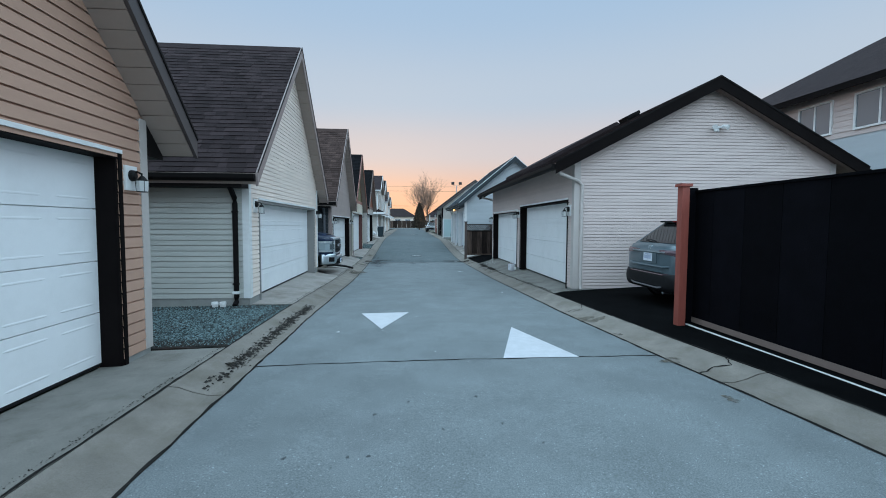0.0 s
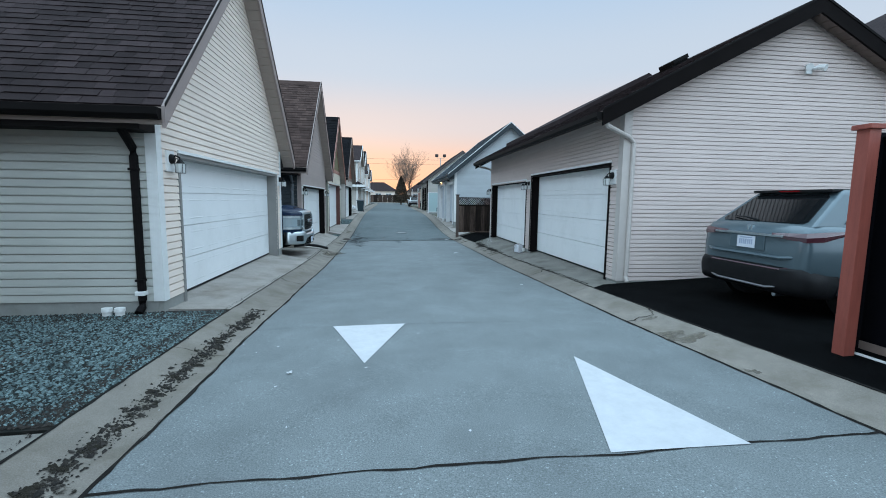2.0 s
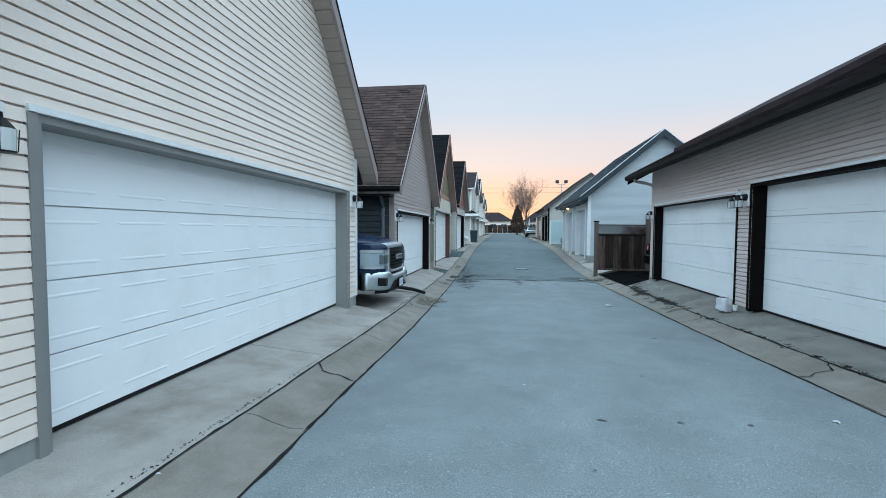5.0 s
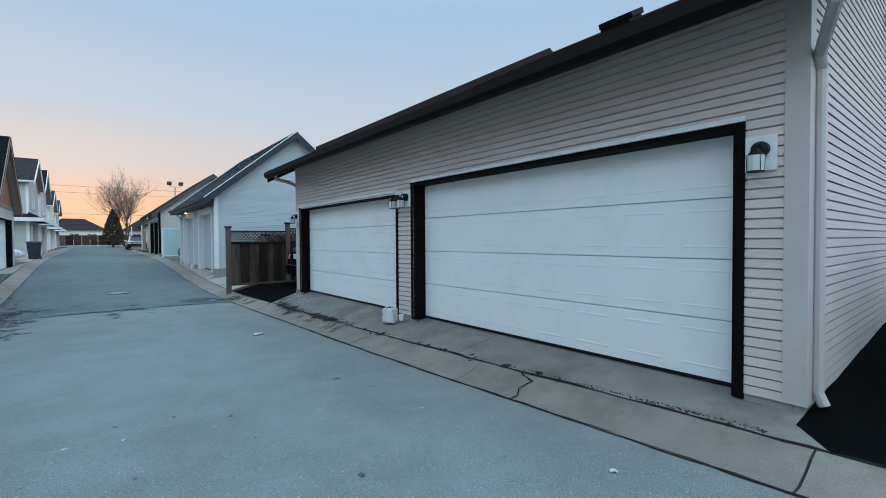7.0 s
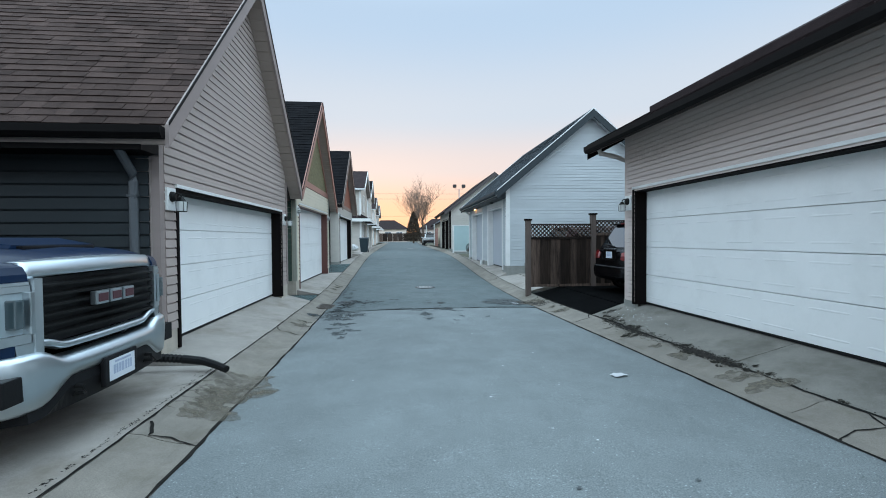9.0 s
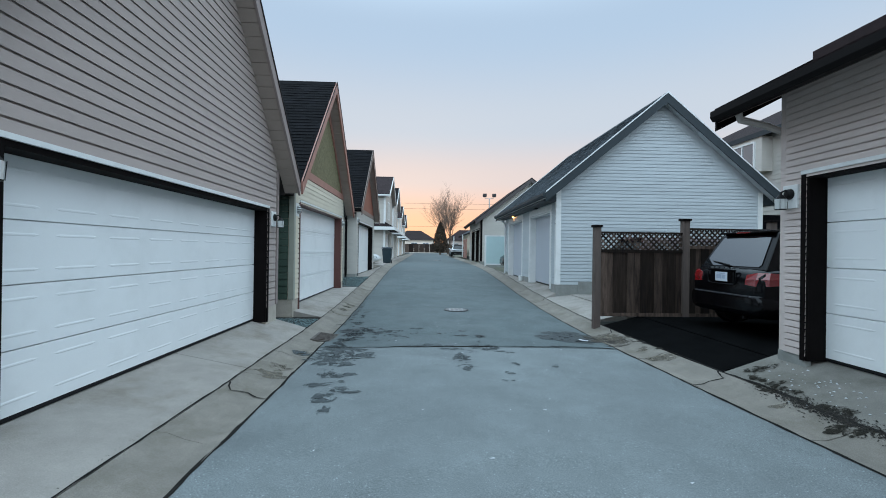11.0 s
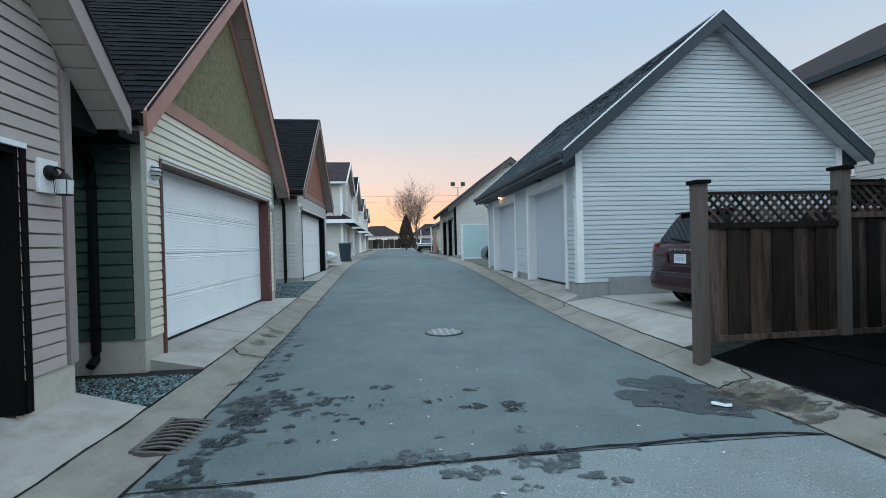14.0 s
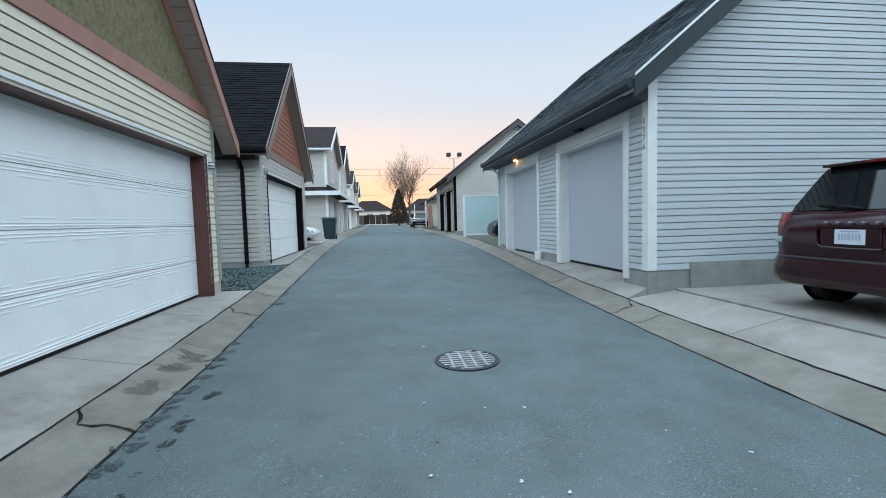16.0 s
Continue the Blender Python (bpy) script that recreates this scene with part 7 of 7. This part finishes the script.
stains("puddle_marks", ((2.72, 24.0, 0.12, 0.14, 6, 0.32), (2.45, 23.85, 0.1, 0.1, 3, 0.22), (-1.6, 24.25, 0.05, 0.2, 4, 0.15)), "broad wet patch beside the gutter", "puddle_film", 4)
stains("oil_marks", ((0.9, 23.95, 0.05, 0.04, 4, 0.09), (0.52, 24.0, 0.04, 0.03, 3, 0.05), (0.29, 24.25, 0.03, 0.02, 2, 0.05), (0.17, 24.2, 0.02, 0.02, 2, 0.04), (0.68, 24.5, 0.05, 0.02, 2, 0.035), (0.86, 23.85, 0.04, 0.02, 2, 0.05)), "small black oil marks on the asphalt", "oil_film", 8)
stains("gutter_damp", ((-1.92, 17.3, 0.05, 0.3, 7, 0.22), (-2.1, 21.2, 0.05, 0.5, 5, 0.14), (-2.2, 27.9, 0.06, 0.4, 5, 0.13), (3.3, 23.6, 0.07, 0.25, 9, 0.2), (3.45, 22.6, 0.06, 0.4, 4, 0.14), (3.45, 18.3, 0.05, 1.2, 6, 0.15), (3.4, 6.0, 0.06, 1.5, 6, 0.14)), "brownish damp marks in the concrete gutter", "gutter_film", 5)
stains("joint_moss", ((3.64, 18.0, 0.04, 0.35, 12, 0.09), (3.66, 19.5, 0.08, 0.35, 10, 0.1), (3.67, 16.5, 0.02, 0.7, 14, 0.05), (3.68, 12.8, 0.02, 1.2, 14, 0.045), (3.75, 20.4, 0.12, 0.2, 5, 0.09), (3.7, 22.8, 0.03, 0.8, 10, 0.07)), "dark moss and dirt along the apron joint", "moss_film", 6)
stains("litter_bed", [(left_edge(y) - 0.23, y, 0.03, 0.2, 8, 0.055) for y in (5.2, 5.7, 6.2, 6.7, 7.2, 7.7, 8.2, 8.7)], "dark wet leaf litter in the broken gutter", "moss_film", 12)
stains("oil_spots", ((0.6, 2.6, 1.0, 0.7, 18, 0.014), (0.5, 13.5, 1.0, 1.6, 24, 0.018), (0.4, 27.0, 1.2, 3.0, 20, 0.018), (1.2, 10.5, 0.6, 0.6, 6, 0.014)), "small dark oil spots on the asphalt", "wet", 9)
stains("paint_flecks", ((-0.6, 7.0, 0.8, 1.4, 26, 0.010), (0.8, 16.5, 1.3, 3.5, 40, 0.009), (0.5, 25.5, 1.4, 2.5, 50, 0.010)), "tiny pale flecks on the asphalt", "paint_white", 11)


def manhole(x, y, r):
    t = thing("manhole_cover", "worn round iron manhole cover with a grid", "manhole cover", "manhole covers", place=pose(x, y, surf(x, y) + 0.004))
    bm = bmesh.new()
    n = 32
    rows = [[bm.verts.new((rr * math.cos(k * math.tau / n), rr * math.sin(k * math.tau / n), z)) for rr, z in ((r, -0.03), (r, 0.004), (r * 0.9, 0.006), (r * 0.9, -0.03))] for k in range(n)]
    for k in range(n):
        a, b = rows[k], rows[(k + 1) % n]
        for i in range(3):
            bm.faces.new((a[i], a[i + 1], b[i + 1], b[i]))
    part("rim", bm, M["iron_dark"], t)
    bm = bmesh.new()
    bmesh.ops.create_circle(bm, cap_ends=True, segments=32, radius=r * 0.895)
    part("plate", bm, M["iron_dark"], t)
    k = -r * 0.8
    while k < r * 0.81:
        h = math.sqrt((r * 0.86) ** 2 - k * k)
        part("rib", box_bm(-h, k - 0.014, 0.0, h, k + 0.014, 0.008), M["iron"], t)
        k += r * 0.2
    for k in (-0.5, -0.17, 0.17, 0.5):
        h = math.sqrt((r * 0.86) ** 2 - (k * r) ** 2)
        part("rib", box_bm(k * r - 0.012, -h, 0.0, k * r + 0.012, h, 0.0085), M["iron"], t)


manhole(0.69, 27.34, 0.33)
manhole(0.95, 55.2, 0.42)

# near-black colour stands in for the shade of a deep drain
M["pit_shade"] = material("drain_pit_shade", (0.003, 0.003, 0.003), 0.95, 0.2, 9, 0.2, 60, spec=0.03)
M["iron_worn"] = material("worn_iron", (0.11, 0.095, 0.085), 0.6, 0.3, 14, 0.4, 90, metal=0.3, spec=0.3)
t = thing("storm_drain", "worn iron gutter drain with curved slots", "drain", place=pose(-1.94, 23.88, road_z(23.88) + 0.022, 0, 7, 0) @ Matrix.Diagonal((0.88, 0.86, 1, 1)))
# solid block 4 mm under the bars, the hollow's shade in its colour
part("pit_shade_block", box_bm(-0.23, -0.36, -0.08, 0.20, 0.36, -0.004), M["pit_shade"], t)
for k in range(8):
    yy = -0.34 + 0.085 * k
    bm = bmesh.new()
    rows = [[(-0.20 + 0.37 * f, yy + 0.075 * math.sin(math.pi * f) + w, z) for w, z in ((-0.017, -0.003), (-0.017, 0.009), (0.017, 0.009), (0.017, -0.003))] for f in [i / 8 for i in range(9)]]
    loft(bm, rows)
    part("bar", bm, M["iron_worn"], t)
for q in ((-0.25, -0.38, -0.20, 0.38), (0.17, -0.38, 0.22, 0.38), (-0.20, -0.40, 0.17, -0.36), (-0.20, 0.345, 0.17, 0.38)):
    part("edge", box_bm(q[0], q[1], -0.06, q[2], q[3], 0.008, 0.003), M["iron_worn"], t)

# litter: scraps and a bag
r = random.Random(14)
for x, y, s in ((2.29, 17.45, 0.11), (3.3, 20.55, 0.0), (2.76, 23.65, 0.10), (2.6, 11.0, 0.03), (-0.9, 6.6, 0.03)):
    if s:
        t = thing("paper_scrap", "crumpled white paper scrap on the asphalt", "litter", "paper scraps", place=pose(x, y, surf(x, y) + 0.006, 0, 0, r.uniform(0, 180)))
        bm = bmesh.new()
        g = [[bm.verts.new(((i / 3 - 0.5) * s * 1.6, (j / 3 - 0.5) * s, r.uniform(0, 0.02))) for i in range(4)] for j in range(4)]
        for a, b in zip(g, g[1:]):
            for i in range(3):
                bm.faces.new((a[i], a[i + 1], b[i + 1], b[i]))
        ob = part("sheet", bm, M["paint_white"], t)
        ob.modifiers.new("thick", "SOLIDIFY").thickness = 0.002
t = thing("rubbish_bag", "white plastic shopping bag full of rubbish by the doorpost", "bag", place=pose(4.02, 15.95, -0.10, 0, 0, 20) @ Matrix.Diagonal((0.82, 0.82, 0.78, 1)))
bm = bmesh.new()
bmesh.ops.create_cube(bm, size=1.0)
bmesh.ops.subdivide_edges(bm, edges=list(bm.edges), cuts=7, use_grid_fill=True)
for v in bm.verts:
    f = v.co.z + 0.5
    w = 1.0 - 0.18 * f + 0.22 * noise.noise(v.co * 5)
    v.co = Vector((v.co.x * 0.2 * w, v.co.y * 0.3 * w, max(0.0, f * 0.31 + 0.05 * noise.noise(v.co * 7 + Vector((3, 1, 2))))))
part("bag", bm, material("bag_plastic", (0.60, 0.63, 0.66), 0.35, 0.15, 14, 0.5, 30, stain=(0.35, 0.12, 0.16), stain_scale=7, stain_amount=0.5), t, smooth=True)
for y in (-0.07, 0.07):
    bm = bmesh.new()
    tube(bm, [(-0.03, y, 0.27), (-0.02, y, 0.34), (0.01, y + 0.03, 0.37), (0.04, y + 0.05, 0.33), (0.04, y + 0.05, 0.27)], 0.012, 6)
    part("handle", bm, M["trim_white"], t)
part("rubbish", box_bm(-0.06, -0.05, 0.2, 0.05, 0.06, 0.345, 0.015), M["emblem_red"], t, "red packaging showing at the top")
t = thing("cup", "small white cup beside the bag", "litter", place=pose(4.12, 15.75, -0.05))
bm = bmesh.new()
tube(bm, [(0, 0, 0), (0, 0, 0.1)], [0.035, 0.045], 12)
part("cup_body", bm, M["trim_white"], t)


# gravel in the gaps between garages, and debris along the kerb
def pebbles(name, label, n, place_of, size, mt, seed):
    r = random.Random(seed)
    verts, faces = [], []
    for _ in range(n):
        x, y, z = place_of(r)
        s = size * r.uniform(0.5, 1.6)
        i = len(verts)
        a = r.uniform(0, math.tau)
        ca, sa = math.cos(a) * s, math.sin(a) * s
        k = r.uniform(0.5, 0.9)
        verts += [(x + ca, y + sa, z), (x - sa * k, y + ca * k, z + s * 0.1), (x - ca, y - sa, z), (x + sa * k, y - ca * k, z), (x + ca * 0.2, y - sa * 0.2, z + s * r.uniform(0.4, 0.9)), (x, y, z - s * 0.4)]
        faces += [(i, i + 1, i + 4), (i + 1, i + 2, i + 4), (i + 2, i + 3, i + 4), (i + 3, i, i + 4)]
    me = bpy.data.meshes.new(name)
    me.from_pydata(verts, [], faces)
    me.materials.append(M[mt])
    return tagged(new(name, me), label, "gravel", kind="stuff")


def in_bed(y0, y1, far, zf, x_min):
    def f(r):
        y = r.uniform(y0, y1)
        near = back_left(y) - 0.03
        x = near - (near - x_min) * r.random() ** 1.3
        zn = road_z(y) + 0.10
        return x, y, zn + (zf - zn) * (near - x) / (near - far) + 0.004
    return f


pebbles("gravel", "blue-grey crushed gravel between the garages", 30000, in_bed(5.65, 8.72, -9.5, -0.10, -7.0), 0.0135, "gravel", 1)
pebbles("gravel", "blue-grey crushed gravel between the garages", 4000, in_bed(24.45, 25.42, -9.5, -0.30, -5.5), 0.016, "gravel", 2)
pebbles("gravel", "blue-grey crushed gravel between the garages", 6000, in_bed(31.65, 34.7, -9.5, -0.15, -6.0), 0.018, "gravel", 3)
M["leaf_debris"] = material("leaf_debris", (0.020, 0.017, 0.014), 0.9, 0.4, 20, 0.3, 60, per=0.7, island=True)


def along_kerb(lo, hi, c, sp):
    def f(r):
        y = r.uniform(lo, hi)
        x = left_edge(y) - c + r.gauss(0, sp)
        return x, y, surf(x, y) + 0.003
    return f


def along_right(lo, hi, c, sp):
    def f(r):
        y = r.uniform(lo, hi)
        x = right_edge(y) + c + r.gauss(0, sp)
        return x, y, surf(min(x, right_edge(y) + BAND), y) + 0.003
    return f


pebbles("leaf_litter", "dark leaf litter and grit in the broken gutter", 1500, along_kerb(5.0, 9.0, 0.23, 0.04), 0.009, "leaf_debris", 5)
pebbles("leaf_litter", "dark dirt along the kerb joint", 3000, along_kerb(0.0, 31.0, 0.60, 0.012), 0.006, "leaf_debris", 6)
pebbles("leaf_litter", "dark moss and dirt along the gutter joint", 2600, along_right(10.5, 21.2, 0.62, 0.022), 0.011, "leaf_debris", 7)
def apron_patch(x, y, sx, sy):
    def f(r):
        px, py = min(4.2, max(3.3, x + r.gauss(0, sx))), min(21.0, y + r.gauss(0, sy))
        return px, py, surf(px, py) + 0.004
    return f


pebbles("leaf_litter", "dark reddish debris on the apron", 1500, apron_patch(3.62, 19.6, 0.06, 0.4), 0.009, "leaf_debris", 11)
pebbles("leaf_litter", "dark debris on the apron joint", 1500, apron_patch(3.64, 17.9, 0.04, 0.3), 0.009, "leaf_debris", 12)
pebbles("paint_flakes", "scattered white flakes on the apron", 60, apron_patch(3.95, 20.0, 0.15, 0.4), 0.012, "paint_white", 13)
pebbles("leaf_litter", "dark moss and dirt at the driveway mouth", 900, along_right(20.8, 24.6, 0.66, 0.04), 0.012, "leaf_debris", 8)
pebbles("leaf_litter", "dark leaves and dirt at the edge of the gravel", 2600, in_bed(5.62, 5.95, -9.5, -0.10, -4.6), 0.014, "leaf_debris", 21)
pebbles("leaf_litter", "dark dirt at the garage foot beside the gravel", 2600, in_bed(8.35, 8.76, -9.5, -0.10, -6.0), 0.014, "leaf_debris", 22)
pebbles("leaf_litter", "dark leaves behind the kerb beside the gravel", 1600, along_kerb(5.7, 8.7, 0.66, 0.05), 0.014, "leaf_debris", 23)
pebbles("leaf_litter", "dead leaves in the broken gutter", 260, along_kerb(4.2, 9.1, 0.23, 0.045), 0.022, "leaf_debris", 24)
